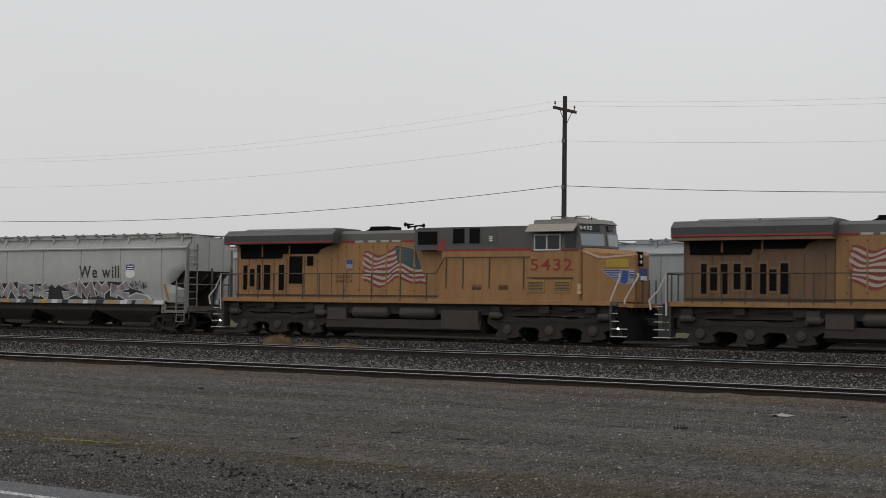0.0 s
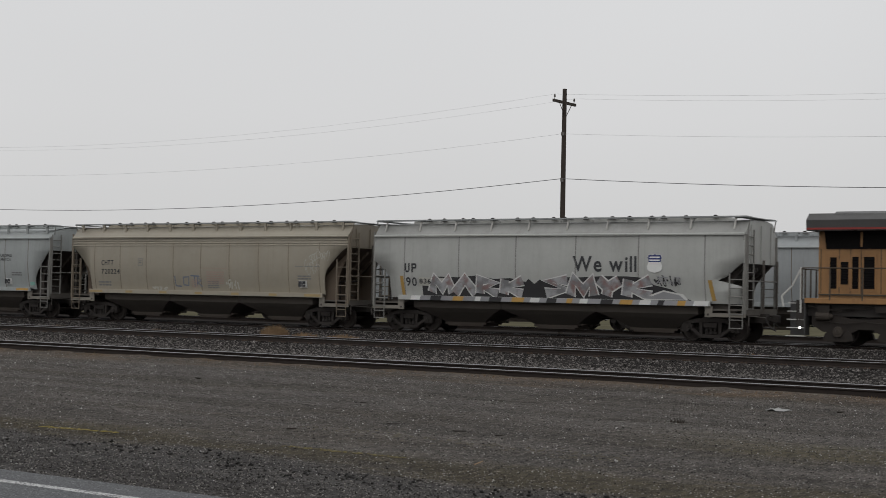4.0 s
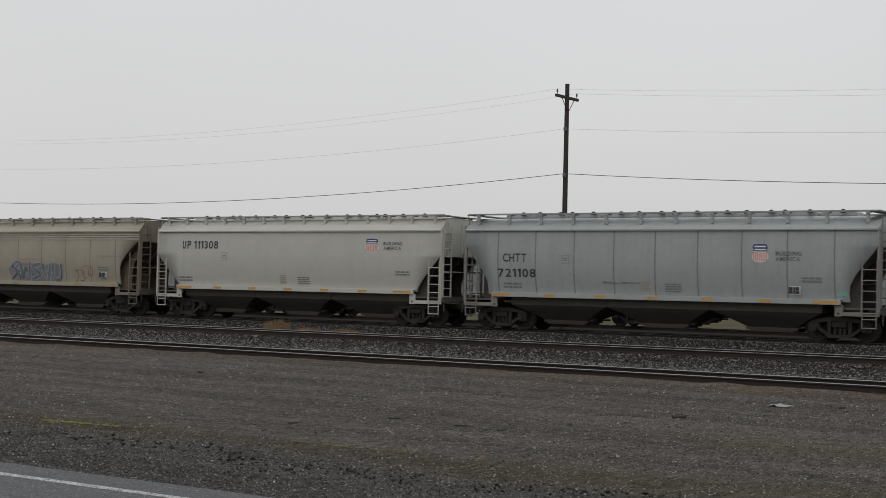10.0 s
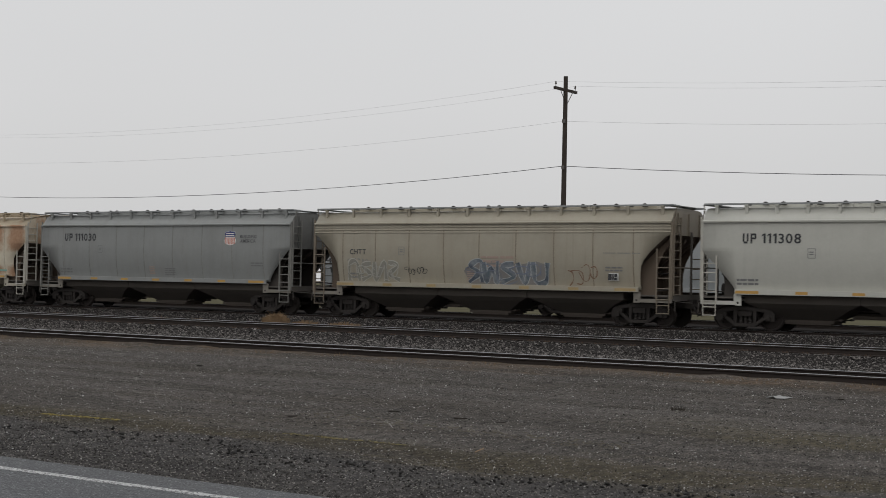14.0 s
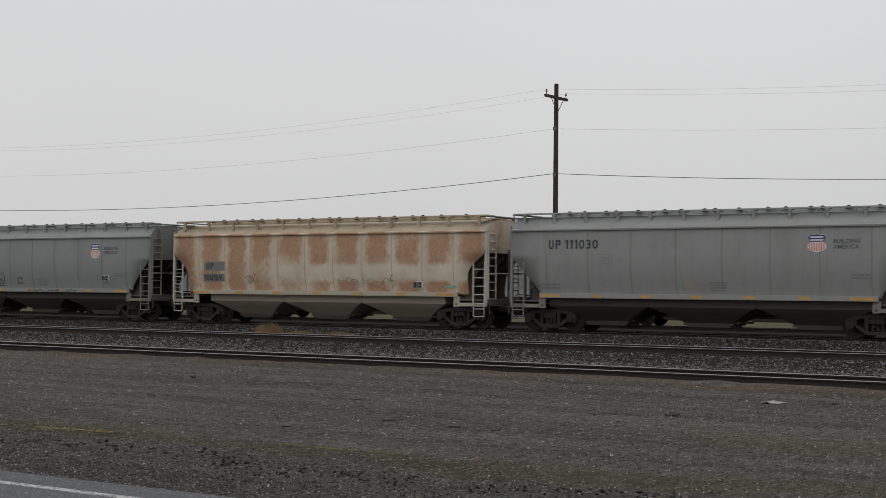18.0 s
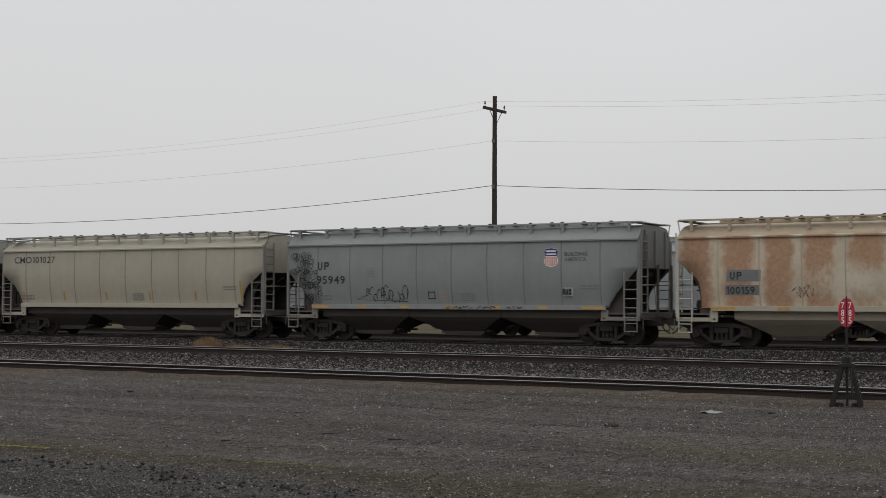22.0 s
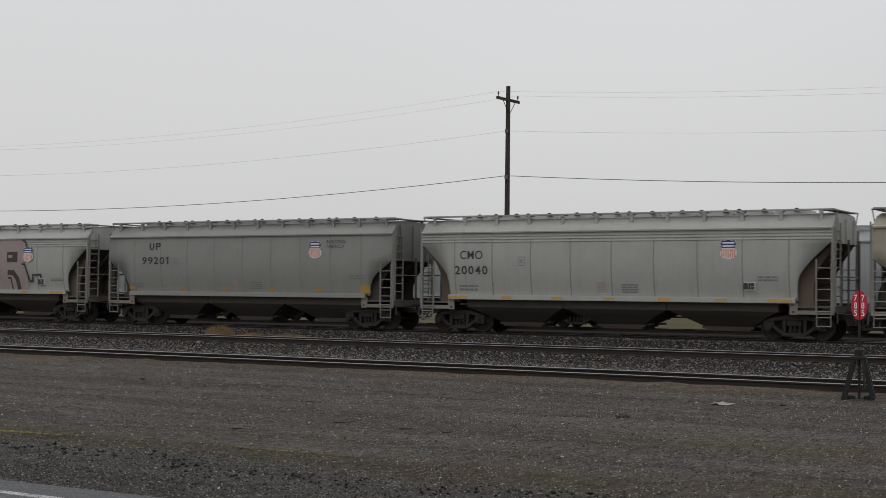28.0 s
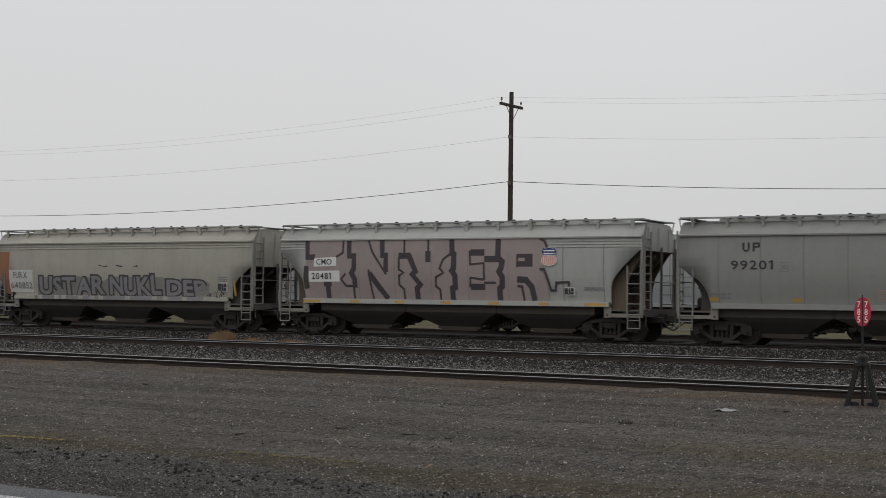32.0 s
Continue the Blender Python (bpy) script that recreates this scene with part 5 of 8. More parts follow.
def loco(along, label, lit=True, doors=None, skin=None, rear=None):
    doors, skin = doors or FRONT_DOORS, skin or M_LOCO
    rear = rear or skin
    ob = tagged(new("diesel_locomotive"), label, "locomotive", "coupled locomotives")
    # frame and deck
    solid("underframe", M_BLACK, ob, (-3.2, 17.2, -1.2, 1.2, 1.05, 1.50))
    for s in (-1, 1):
        solid("side_sill", skin, ob, (-3.15, 16.95, s * 1.48 - 0.03, s * 1.48 + 0.03, 1.49, 1.67), bevel=0.01)
    solid("deck", M_LGREY, ob, (-3.25, 17.2, -1.45, 1.45, 1.50, 1.64))
    # long hood
    solid("rear_hood", rear, ob, (-2.85, 3.1, -0.93, 0.93, 1.64, 4.10), bevel=0.03)
    solid("engine_hood", skin, ob, (3.12, 8.96, -0.95, 0.95, 1.64, 4.10), bevel=0.02)
    bm = fresh()
    prism(bm, [(-0.96, 4.08), (0.96, 4.08), (0.93, 4.45), (0.78, 4.58), (-0.78, 4.58), (-0.93, 4.45)], 3.12, 7.9, axis="x")
    part("hood_roof", bm, M_LGREY, ob)
    for i in range(6):
        x = 3.55 + 0.74 * i
        solid("door_strip", skin, ob, (x - 0.035, x + 0.035, -0.975, -0.945, 1.7, 4.05))
    for a, b in ((3.1, 4.0), (6.7, 7.9)):
        solid("red_stripe", M_LRED, ob, (a, b, -0.968, -0.955, 4.06, 4.15))
    for a in (4.05, 4.75, 5.45, 6.05):
        solid("bare_panel", M_FLAGW, ob, (a, a + 0.45, -0.966, -0.955, 4.07, 4.16))
    for i in range(6):
        x = 3.55 + 0.74 * i
        for z in (2.0, 2.95, 3.85):
            solid("door_hinge", M_RAILD, ob, (x - 0.03, x + 0.03, -0.985, -0.97, z, z + 0.05))
        solid("door_latch", M_RAILD, ob, (x + 0.31, x + 0.35, -0.972, -0.945, 2.40, 2.48))
    for x in (-2.75, -2.07, -1.66, -1.27, -0.55, 0.18, 1.22, 1.95, 2.75):
        solid("panel_joint", M_RAILD, ob, (x - 0.012, x + 0.012, -0.942, -0.928, 1.85, 3.42))
    bm = fresh()
    for x, a, b in ((-2.5, 1.42, 1.18), (-1.6, 1.30, 1.30), (-0.4, 1.45, 1.2), (0.9, 1.35, 1.32), (1.9, 1.42, 1.15), (11.6, 1.40, 1.2), (12.6, 1.36, 1.3), (13.9, 1.44, 1.16), (15.0, 1.38, 1.28), (16.0, 1.42, 1.2)):
        box(bm, x - 0.2, x + 0.25, -1.42, -1.15, b, a)
        rod(bm, (x - 0.6, -1.38, a - 0.02), (x + 0.7, -1.36, b + 0.02), 0.02, 5)
    tagged(part("underdeck_piping", bm, M_LTRUCK, ob), kind="stuff")
    for z in (1.78,):
        solid("door_sill", M_RAILD, ob, (-2.8, 8.9, -1.0, -0.93, z, z + 0.05))
    # radiator section with its wide wings
    bm = fresh()
    prism(bm, [(-1.50, 4.04), (1.50, 4.04), (1.52, 4.42), (1.22, 4.66), (-1.22, 4.66), (-1.52, 4.42)], -3.12, 3.22, axis="x")
    part("radiator_wing", bm, M_RADGREY, ob)
    solid("red_stripe", M_LRED, ob, (-3.1, 3.2, -1.528, -1.505, 4.075, 4.145))
    for a, b in ((-2.2, 0.25), (0.35, 2.9)):
        bm = fresh()
        prism(bm, [(-1.28, 4.62), (-0.9, 4.74), (0.9, 4.74), (1.28, 4.62)], a, b, axis="x")
        part("radiator_top", bm, M_RADGREY if a < 0 else M_SILVER, ob)
    bm = fresh()
    prism(bm, [(-2.62, 4.05), (-2.55, 3.42), (-0.12, 3.42), (-0.05, 3.62), (1.95, 3.62), (2.1, 3.80), (2.9, 4.05)], -0.975, -0.93)
    part("radiator_intake", bm, M_SCREEN, ob)
    for x in (-1.25, 0.35):
        solid("intake_post", skin, ob, (x - 0.04, x + 0.04, -0.99, -0.97, 3.5, 4.02))
    # louvred doors
    for x0, x1, z0, z1 in doors:
        door = solid("louvre_door", skin if doors is FRONT_DOORS else M_OLDDOOR, ob, (x0 - 0.07, x1 + 0.07, -0.955, -0.93, z0 - 0.09, z1 + 0.09))
        solid("louvre", M_SCREEN, door, (x0, x1, -0.962, -0.95, z0, z1))
        bm = fresh()
        for k in range(int((z1 - z0) / 0.09)):
            prism(bm, [(-0.966, z0 + 0.09 * k + 0.02), (-0.985, z0 + 0.09 * k + 0.01), (-0.962, z0 + 0.09 * k + 0.05)], x0 + 0.01, x1 - 0.01, axis="x")
        tagged(part("louvre_blade", bm, M_SCREEN, door), kind="stuff")
    if lit:
        sign = solid("placard", M_PALEWING, ob, (3.60, 3.96, -0.99, -0.95, 2.95, 3.36), label="white and blue placard")
        solid("placard_band", M_WING, sign, (3.62, 3.94, -0.994, -0.988, 3.15, 3.34))
        for words, z in (("BUILDING", 2.54), ("AMERICA", 2.34)):
            place(part("lettering", text_mesh(words, 0.13, M_RAILD, 0.92), None, ob), 3.0, -0.957, z)
    else:
        solid("wing_lip", M_OLDDOOR, ob, (-3.1, 3.18, -1.49, 1.49, 3.93, 4.05))
    flag(ob, 0.0 if lit else -0.85)
    # equipment cabinet behind the cab
    solid("cabinet", skin, ob, (8.95, 13.35, -1.38, 1.38, 1.64, 3.66), bevel=0.02)
    bm = fresh()
    prism(bm, [(7.55, 3.70), (13.4, 3.66), (13.4, 4.62), (7.75, 4.62), (7.55, 4.52)], -1.38, 1.38)
    part("cabinet_top", bm, M_LGREY, ob)
    bm = fresh()
    prism(bm, [(8.75, 3.64), (13.3, 3.64), (13.3, 3.73), (9.0, 3.73), (9.15, 4.10), (8.95, 4.10), (8.72, 3.85)], -1.393, -1.38)
    part("red_stripe", bm, M_LRED, ob)
    for x0, x1, z0, z1 in ((7.72, 8.72, 3.92, 4.46), (9.51, 10.08, 3.95, 4.56), (10.32, 10.84, 3.94, 4.56)):
        v = solid("vent_frame", M_LGREY, ob, (x0 - 0.05, x1 + 0.05, -1.40, -1.375, z0 - 0.05, z1 + 0.05))
        solid("vent_screen", M_SCREEN, v, (x0, x1, -1.406, -1.39, z0, z1))
    solid("small_hatch", M_LGREY, ob, (11.05, 11.65, -1.40, -1.38, 3.95, 4.36))
    place(part("small_print", bars_mesh(0.17, 0.24, 3, M_WHITE, 3), None, ob), 11.29, -1.402, 4.01)
    for x in (9.18, 10.02, 11.31, 12.95):
        solid("cabinet_strip", M_RAILD, ob, (x - 0.03, x + 0.03, -1.40, -1.375, 2.1, 3.36))
    for x0, x1 in ((10.48, 10.93), (11.76, 12.22)):
        bm = fresh()
        for k in range(5):
            box(bm, x0, x1, -1.395, -1.378, 2.07 + 0.045 * k, 2.09 + 0.045 * k)
        part("grille", bm, M_SCREEN, ob)
    solid("lower_panel", paint("loco_yellow_stained", (0.30, 0.15, 0.06), (0.12, 0.06, 0.03), 0.9), ob, (8.8, 13.3, -1.392, -1.38, 1.70, 2.36))
    # cab: angled corner faces carry the large windscreens
    plan = [(13.36, -1.50), (15.55, -1.50), (16.28, -0.50), (16.28, 0.50), (15.55, 1.50), (13.36, 1.50)]
    def cab_shell(z0, z1, name, mat, parent, grow=0.0, lean=0.0):
        bm = fresh()
        lo = [bm.verts.new((x + (grow if x > 14 else -grow), y * (1 + grow), z0)) for x, y in plan]
        hi = [bm.verts.new((x + (grow if x > 14 else -grow) - (lean if x > 14 else 0), y * (1 + grow - lean * 0.25), z1)) for x, y in plan]
        for i in range(6):
            bm.faces.new((lo[i], lo[(i + 1) % 6], hi[(i + 1) % 6], hi[i]))
        bm.faces.new(lo[::-1])
        bm.faces.new(hi)
        return part(name, bm, mat, parent)
    cab = cab_shell(1.64, 3.66, "cab", M_LOCO, ob)
    cab_shell(3.66, 4.66, "cab_upper", M_LGREY, cab, 0.004, 0.14)
    cab_shell(4.66, 4.84, "cab_roof", M_CABROOF, cab, -0.05, 0.22)
    solid("roof_vent", M_LGREY, ob, (13.75, 14.25, -0.5, 0.5, 4.84, 4.93), bevel=0.02)
    solid("roof_vent", M_LGREY, ob, (14.6, 15.3, -0.4, 0.4, 4.84, 4.91), bevel=0.02)
    for a, b in ((13.9, 14.5), (15.0, 15.6)):
        rail_run("roof_grab", M_LTRUCK2, ob, [(a, -0.8, 4.82), (a, -0.8, 4.98), (b, -0.8, 4.98), (b, -0.8, 4.82)], 0.018)
    bm = fresh()
    lathe(bm, [(0.22, 4.83), (0.24, 4.86), (0.20, 4.94), (0.06, 4.98)], 14, axis="z", centre=(15.15, 0.35, 0))
    part("antenna_dome", bm, M_AWN, ob)
    for x in (13.6, 14.35, 15.45):
        bm = fresh()
        rod(bm, (x, -0.3, 4.82), (x, -0.3, 5.02), 0.03, 6, 0.015)
        part("antenna", bm, M_SCREEN, ob)
    solid("air_conditioner", M_AWN, ob, (14.4, 15.0, -0.75, 0.1, 4.84, 4.97), bevel=0.03)
    bm = fresh()
    prism(bm, [(-1.46, 4.60), (-1.52, 4.66), (-1.84, 4.36), (-1.81, 4.33)], 13.25, 15.45, axis="x")
    part("awning", bm, M_AWN, cab, "pale folding window awning")
    solid("red_stripe", M_LRED, ob, (13.36, 15.52, -1.52, -1.50, 3.60, 3.665))
    fr = solid("window_frame", M_RAILW, cab, (13.50, 14.72, -1.53, -1.505, 3.62, 4.26))
    solid("window_pane", M_GLASS, fr, (13.55, 14.06, -1.536, -1.515, 3.68, 4.21))
    solid("window_pane", M_GLASS, fr, (14.12, 14.67, -1.536, -1.515, 3.68, 4.21))
    solid("door_window", M_GLASS, cab, (14.92, 15.40, -1.526, -1.49, 3.72, 4.26))
    def front(face, a, b, z0, z1, out, mat, name, parent):
        """A slab on one of the leaning front faces: 0 near corner, 1 middle, 2 far corner."""
        (x0, y0), (x1, y1) = plan[1 + face], plan[2 + face]
        nx, ny = (y1 - y0), -(x1 - x0)
        k = math.hypot(nx, ny)
        nx, ny = nx / k, ny / k
        bm = fresh()
        q = []
        for d in (-0.02, out):
            for u, z in ((a, z0), (b, z0), (b, z1), (a, z1)):
                t = 0.15 * (z - 3.66)
                q.append(bm.verts.new((x0 + (x1 - x0) * u - t + nx * d, (y0 + (y1 - y0) * u) * (1 - t * 0.2) + ny * d, z)))
        for f in ((0, 1, 2, 3), (4, 5, 6, 7), (0, 1, 5, 4), (1, 2, 6, 5), (2, 3, 7, 6), (3, 0, 4, 7)):
            bm.faces.new([q[i] for i in f])
        return part(name, bm, mat, parent)
    for face in (0, 1, 2):
        f = front(face, 0.03, 0.97, 3.74, 4.34, 0.03, M_LGREY, "windscreen_frame", cab)
        front(face, 0.09, 0.91, 3.81, 4.27, 0.045, M_WSCREEN, "windscreen", f)
    f = front(0, 0.12, 0.80, 4.39, 4.62, 0.06, M_BOARD, "number_board", cab)
    o = part("lettering", text_mesh("5432", 0.15, M_WHITE, 0.52, bold=0.02), None, f)
    o.matrix_basis = pose(15.545, -1.452, 4.425, 0, 0, 53.9)
    front(1, 0.10, 0.55, 4.40, 4.60, 0.10, M_BOARD, "front_lamp_box", cab)
    # nose: flush with the cab side, then chamfered to a flat front
    bm = fresh()
    plan = [(15.7, -1.47), (16.50, -1.44), (17.58, -0.62), (17.62, -0.45), (17.62, 0.45), (17.58, 0.62), (16.50, 1.44), (15.7, 1.47)]
    def crown(x):
        return 3.72 - 0.10 * (x - 15.7) / 1.9
    lo = [bm.verts.new((x, y, 1.64)) for x, y in plan]
    mid = [bm.verts.new((x, y, crown(x) - 0.16)) for x, y in plan]
    hi = [bm.verts.new((15.7 + (x - 15.7) * 0.94, y * 0.95, crown(x))) for x, y in plan]
    k = len(plan)
    for p, q in ((lo, mid), (mid, hi)):
        for i in range(k):
            bm.faces.new((p[i], p[(i + 1) % k], q[(i + 1) % k], q[i]))
    bm.faces.new(lo[::-1])
    bm.faces.new(hi)
    nose = part("nose", bm, M_LOCO, ob)
    def on_nose(u, z):
        """A point on the chamfered near face of the nose."""
        return (16.50 + 1.08 * u, -1.44 + 0.82 * u, z)
    def nose_slab(name, mat, pts, out=0.008):
        bm = fresh()
        o = Vector((0.60, -0.80, 0))
        a = [bm.verts.new(Vector(on_nose(u, z)) + o * out) for u, z in pts]
        b = [bm.verts.new(Vector(on_nose(u, z)) - o * 0.01) for u, z in pts]
        bm.faces.new(a)
        for i in range(len(pts)):
            bm.faces.new((a[i], b[i], b[(i + 1) % len(pts)], a[(i + 1) % len(pts)]))
        return part(name, bm, mat, nose)
    slab = fresh()
    prism(slab, [(15.62, 3.60), (15.80, 3.60), (16.52, 3.37), (16.52, 3.30), (16.40, 3.30)], -1.482, -1.46)
    part("chevron", slab, M_CREAM, nose)
    nose_slab("chevron", M_CREAM, [(0.0, 3.30), (0.98, 3.44), (0.98, 3.50), (0.0, 3.37)])
    nose_slab("yellow_patch", M_FADEDY, [(0.14, 2.96), (0.80, 2.98), (0.80, 3.30), (0.14, 3.26)])
    nose_slab("wing_ground", M_PALEWING, [(-0.02, 2.88), (0.10, 2.74), (0.34, 2.52), (0.52, 2.36), (0.70, 2.30), (0.96, 2.36), (0.98, 2.90), (0.60, 2.90)], 0.007)
    for i in range(6):
        a, b = 0.02 + 0.085 * i, 2.84 - 0.085 * i
        nose_slab("wing_feather", M_WING, [(a, b + 0.022), (0.52, b + 0.03 - 0.01 * i), (0.60, b - 0.02), (a + 0.07, b - 0.026)], 0.011)
    nose_slab("wing_body", M_WING, [(0.56, 2.40), (0.70, 2.33), (0.78, 2.44), (0.80, 2.84), (0.62, 2.86)], 0.013)
    nose_slab("wing_tip", M_WING, [(0.83, 2.55), (0.97, 2.58), (0.97, 2.86), (0.83, 2.84)], 0.012)
    for b in (2.62, 2.72, 2.80):
        nose_slab("wing_line", M_WHITE, [(0.84, b), (0.96, b + 0.01), (0.96, b + 0.03), (0.84, b + 0.02)], 0.015)
    solid("emblem", M_WING, nose, (17.60, 17.64, -0.35, 0.35, 2.45, 2.95))
    solid("emblem_band", M_WHITE, nose, (17.62, 17.65, -0.28, 0.28, 2.48, 2.66))
    for z in (3.40, 3.19):
        bm = fresh()
        lathe(bm, [(0.06, 17.40), (0.075, 17.64), (0.06, 17.67), (0.01, 17.66)], 12, axis="x", centre=(0, -0.25 if z > 3.3 else -0.25, z))
        part("headlight", bm, M_WHITE, nose, "round white headlight lens")
    solid("headlight_box", M_SCREEN, nose, (17.42, 17.64, -0.46, -0.04, 3.02, 3.58))
    # cab side number, grilles, notices
    place(part("lettering", text_mesh("5432", 0.47, M_LRED, 1.93, bold=0.012, gap=1.08), None, ob, "red road number"), 13.33, -1.506, 2.83)
    for x0, x1 in ((13.2, 14.0), (14.42, 15.2)):
        g = solid("battery_box", M_FADEDY2, ob, (x0, x1, -1.53, -1.50, 1.98, 2.48))
        bm = fresh()
        for k in range(6):
            box(bm, x0 + 0.06, x1 - 0.06, -1.538, -1.528, 2.06 + 0.06 * k, 2.09 + 0.06 * k)
        tagged(part("battery_louvre", bm, M_RAILD, g), kind="stuff")
    solid("ledge", M_RAILD, ob, (13.2, 15.3, -1.56, -1.50, 2.54, 2.575))
    for x0, x1, z0, z1 in ((15.48, 15.63, 2.1, 2.33), (15.48, 15.66, 1.93, 2.07)):
        solid("notice", M_CREAM, ob, (x0, x1, -1.512, -1.50, z0, z1))
    # handrails
    rail_run("handrail", M_RAILD, ob, [(-3.25, -1.5, 2.73), (8.72, -1.5, 2.73), (9.18, -1.5, 3.38), (13.3, -1.5, 3.38)])
    rail_run("handrail", M_RAILD, ob, [(-3.25, 1.5, 2.73), (8.72, 1.5, 2.73)])
    for x in (-3.25, -2.22, -1.04, -0.11, 1.58, 2.51, 3.87, 5.38, 6.91, 8.27):
        rail_run("handrail_post", M_RAILD, ob, [(x, -1.5, 1.6), (x, -1.5, 2.73)], 0.03)
    rail_run("end_handrail", M_RAILW, ob, [(-3.28, -1.48, 2.74), (-3.62, -1.48, 2.1), (-4.02, -1.48, 1.72), (-3.95, -1.48, 1.35)], 0.034)
    rail_run("end_handrail", M_RAILW, ob, [(-3.3, -1.48, 2.74), (-3.3, -1.48, 1.15)], 0.034)
    rail_run("end_handrail", M_RAILW, ob, [(16.92, -1.42, 1.2), (16.92, -1.42, 1.72), (17.3, -1.42, 2.55), (17.3, -1.42, 2.72)], 0.034)
    rail_run("end_handrail", M_RAILW, ob, [(17.42, -1.2, 1.2), (17.42, -1.2, 1.72), (18.0, -1.2, 2.62), (18.0, -1.2, 2.7), (17.9, -1.1, 2.7)], 0.034)
    for y in (-0.9, -0.3, 0.3, 0.9):
        rail_run("end_post", M_RAILD, ob, [(-3.35, y, 1.6), (-3.35, y, 2.7)], 0.03)
        rail_run("end_post", M_RAILD, ob, [(17.75, y, 1.3), (17.75, y, 2.5)], 0.03)
    rail_run("end_rail", M_RAILD, ob, [(-3.35, -1.45, 2.7), (-3.35, 1.45, 2.7)])
    # steps at both ends
    for x0, x1, side in ((-3.85, -3.15, -1), (16.95, 17.65, 1)):
        bm = fresh()
        box(bm, x0 - 0.03 if side > 0 else x1 - 0.02, x0 if side > 0 else x1 + 0.02, -1.48, -1.0, 0.35, 1.6)
        box(bm, x0, x1, -1.02, -1.0, 0.35, 1.55)
        st = part("step_well", bm, M_RADGREY, ob)
        for k in range(5):
            z = 0.31 + 0.29 * k
            solid("step", M_RAILW, st, (x0, x1, -1.50 + 0.05 * k, -1.28 + 0.05 * k, z, z + 0.03))
        bm = fresh()
        lathe(bm, [(0.01, 0), (0.035, 0.0), (0.035, 0.04), (0.01, 0.05)], 10, axis="x", centre=((x1 - 0.2 if side < 0 else x0 + 0.3), -1.46, 0.62))
        part("step_lamp", bm, M_LAMP if lit else M_SCREEN, st, "small white step lamp")
    # ends: plow, couplers, platform
    bm = fresh()
    prism(bm, [(17.2, 1.45), (17.55, 1.45), (17.75, 1.0), (18.0, 0.18), (17.5, 0.18), (17.3, 0.9)], -1.42, 1.42)
    part("snow_plow", bm, M_SCREEN, ob)
    solid("end_plate", M_LOCO, ob, (17.15, 17.85, -1.3, 1.3, 1.42, 1.58), bevel=0.02)
    solid("rear_plate", M_BLACK, ob, (-3.5, -3.2, -1.4, 1.4, 0.7, 1.6))
    for x0, x1 in ((-4.12, -3.4), (17.7, 18.3)):
        solid("coupler", M_TRUCK, ob, (x0, x1, -0.12, 0.12, 0.75, 1.02), bevel=0.03)
    for y in (-0.5, -0.35, 0.4):
        rail_run("air_hose", M_SCREEN, ob, [(17.8, y, 1.2), (17.98, y, 0.9), (18.05, y, 0.6)], 0.025)
    # fuel tank and air reservoirs
    bm = fresh()
    prism(bm, [(-1.35, 0.82), (-1.42, 0.45), (-1.2, 0.30), (1.2, 0.30), (1.42, 0.45), (1.35, 0.82)], 2.85, 10.9, axis="x")
    part("fuel_tank", bm, M_LTRUCK, ob)
    solid("tank_top", M_SCREEN, ob, (2.85, 10.9, -1.0, 1.0, 0.82, 1.3))
    for x0, x1 in ((4.2, 6.2), (6.72, 8.66)):
        bm = fresh()
        lathe(bm, [(0.06, x0), (0.20, x0 + 0.06), (0.26, x0 + 0.16), (0.26, x1 - 0.16), (0.20, x1 - 0.06), (0.06, x1)], 16, axis="x", centre=(0, -1.2, 1.10))
        part("air_reservoir", bm, M_TANK, ob)
    solid("valve_box", M_TANK, ob, (2.9, 3.95, -1.4, -0.9, 0.75, 1.28), bevel=0.02)
    solid("equipment_box", M_TANK, ob, (8.95, 10.8, -1.42, -0.9, 0.45, 1.22), bevel=0.04)
    solid("junction_box", M_TANK, ob, (2.15, 2.7, -1.38, -1.2, 0.9, 1.4), (2.2, 2.6, -1.42, -1.3, 1.0, 1.3))
    # roof gear
    bm = fresh()
    prism(bm, [(4.25, 4.58), (5.75, 4.58), (5.5, 4.68), (5.5, 4.78), (4.55, 4.78), (4.5, 4.68)], -0.5, 0.5)
    part("exhaust_stack", bm, M_SCREEN, ob)
    horn = solid("horn_bracket", M_SCREEN, ob, (6.55, 6.62, -0.03, 0.03, 4.55, 4.80))
    for y, d, z in ((-0.12, -1, 4.86), (0.0, 1, 4.80), (0.12, -1, 4.78)):
        bm = fresh()
        lathe(bm, [(0.03, 6.6), (0.035, 6.6 + 0.25 * d), (0.05, 6.6 + 0.36 * d), (0.10, 6.6 + 0.46 * d), (0.02, 6.6 + 0.44 * d)], 10, axis="x", centre=(0, y, z))
        part("horn_bell", bm, M_SCREEN, horn)
    for c in (0, 14.12):
        loco_truck(ob, c)
    CARS.append((ob, along))
    return ob


M_FADEDY2 = plain("battery_box_paint", (0.33, 0.20, 0.068), 0.7, 0, 0.4, 3)


def screen_mat():
    m, n, l, b = nodes_of("windscreen_glass")
    b.inputs["Base Color"].default_value = (0.20, 0.24, 0.26, 1)
    b.inputs["Roughness"].default_value = 0.05
    b.inputs["Specular IOR Level"].default_value = 0.8
    return m


M_WSCREEN = screen_mat()
M_BOARD = plain("number_board", (0.02, 0.028, 0.024), 0.5)
loco(-43.19, "weathered yellow and grey diesel freight locomotive with a painted flag")
loco(-43.14 + 22.3, "leading grimy yellow and grey diesel freight locomotive", False, OLD_DOORS, M_LOCO3, M_LOCO2)


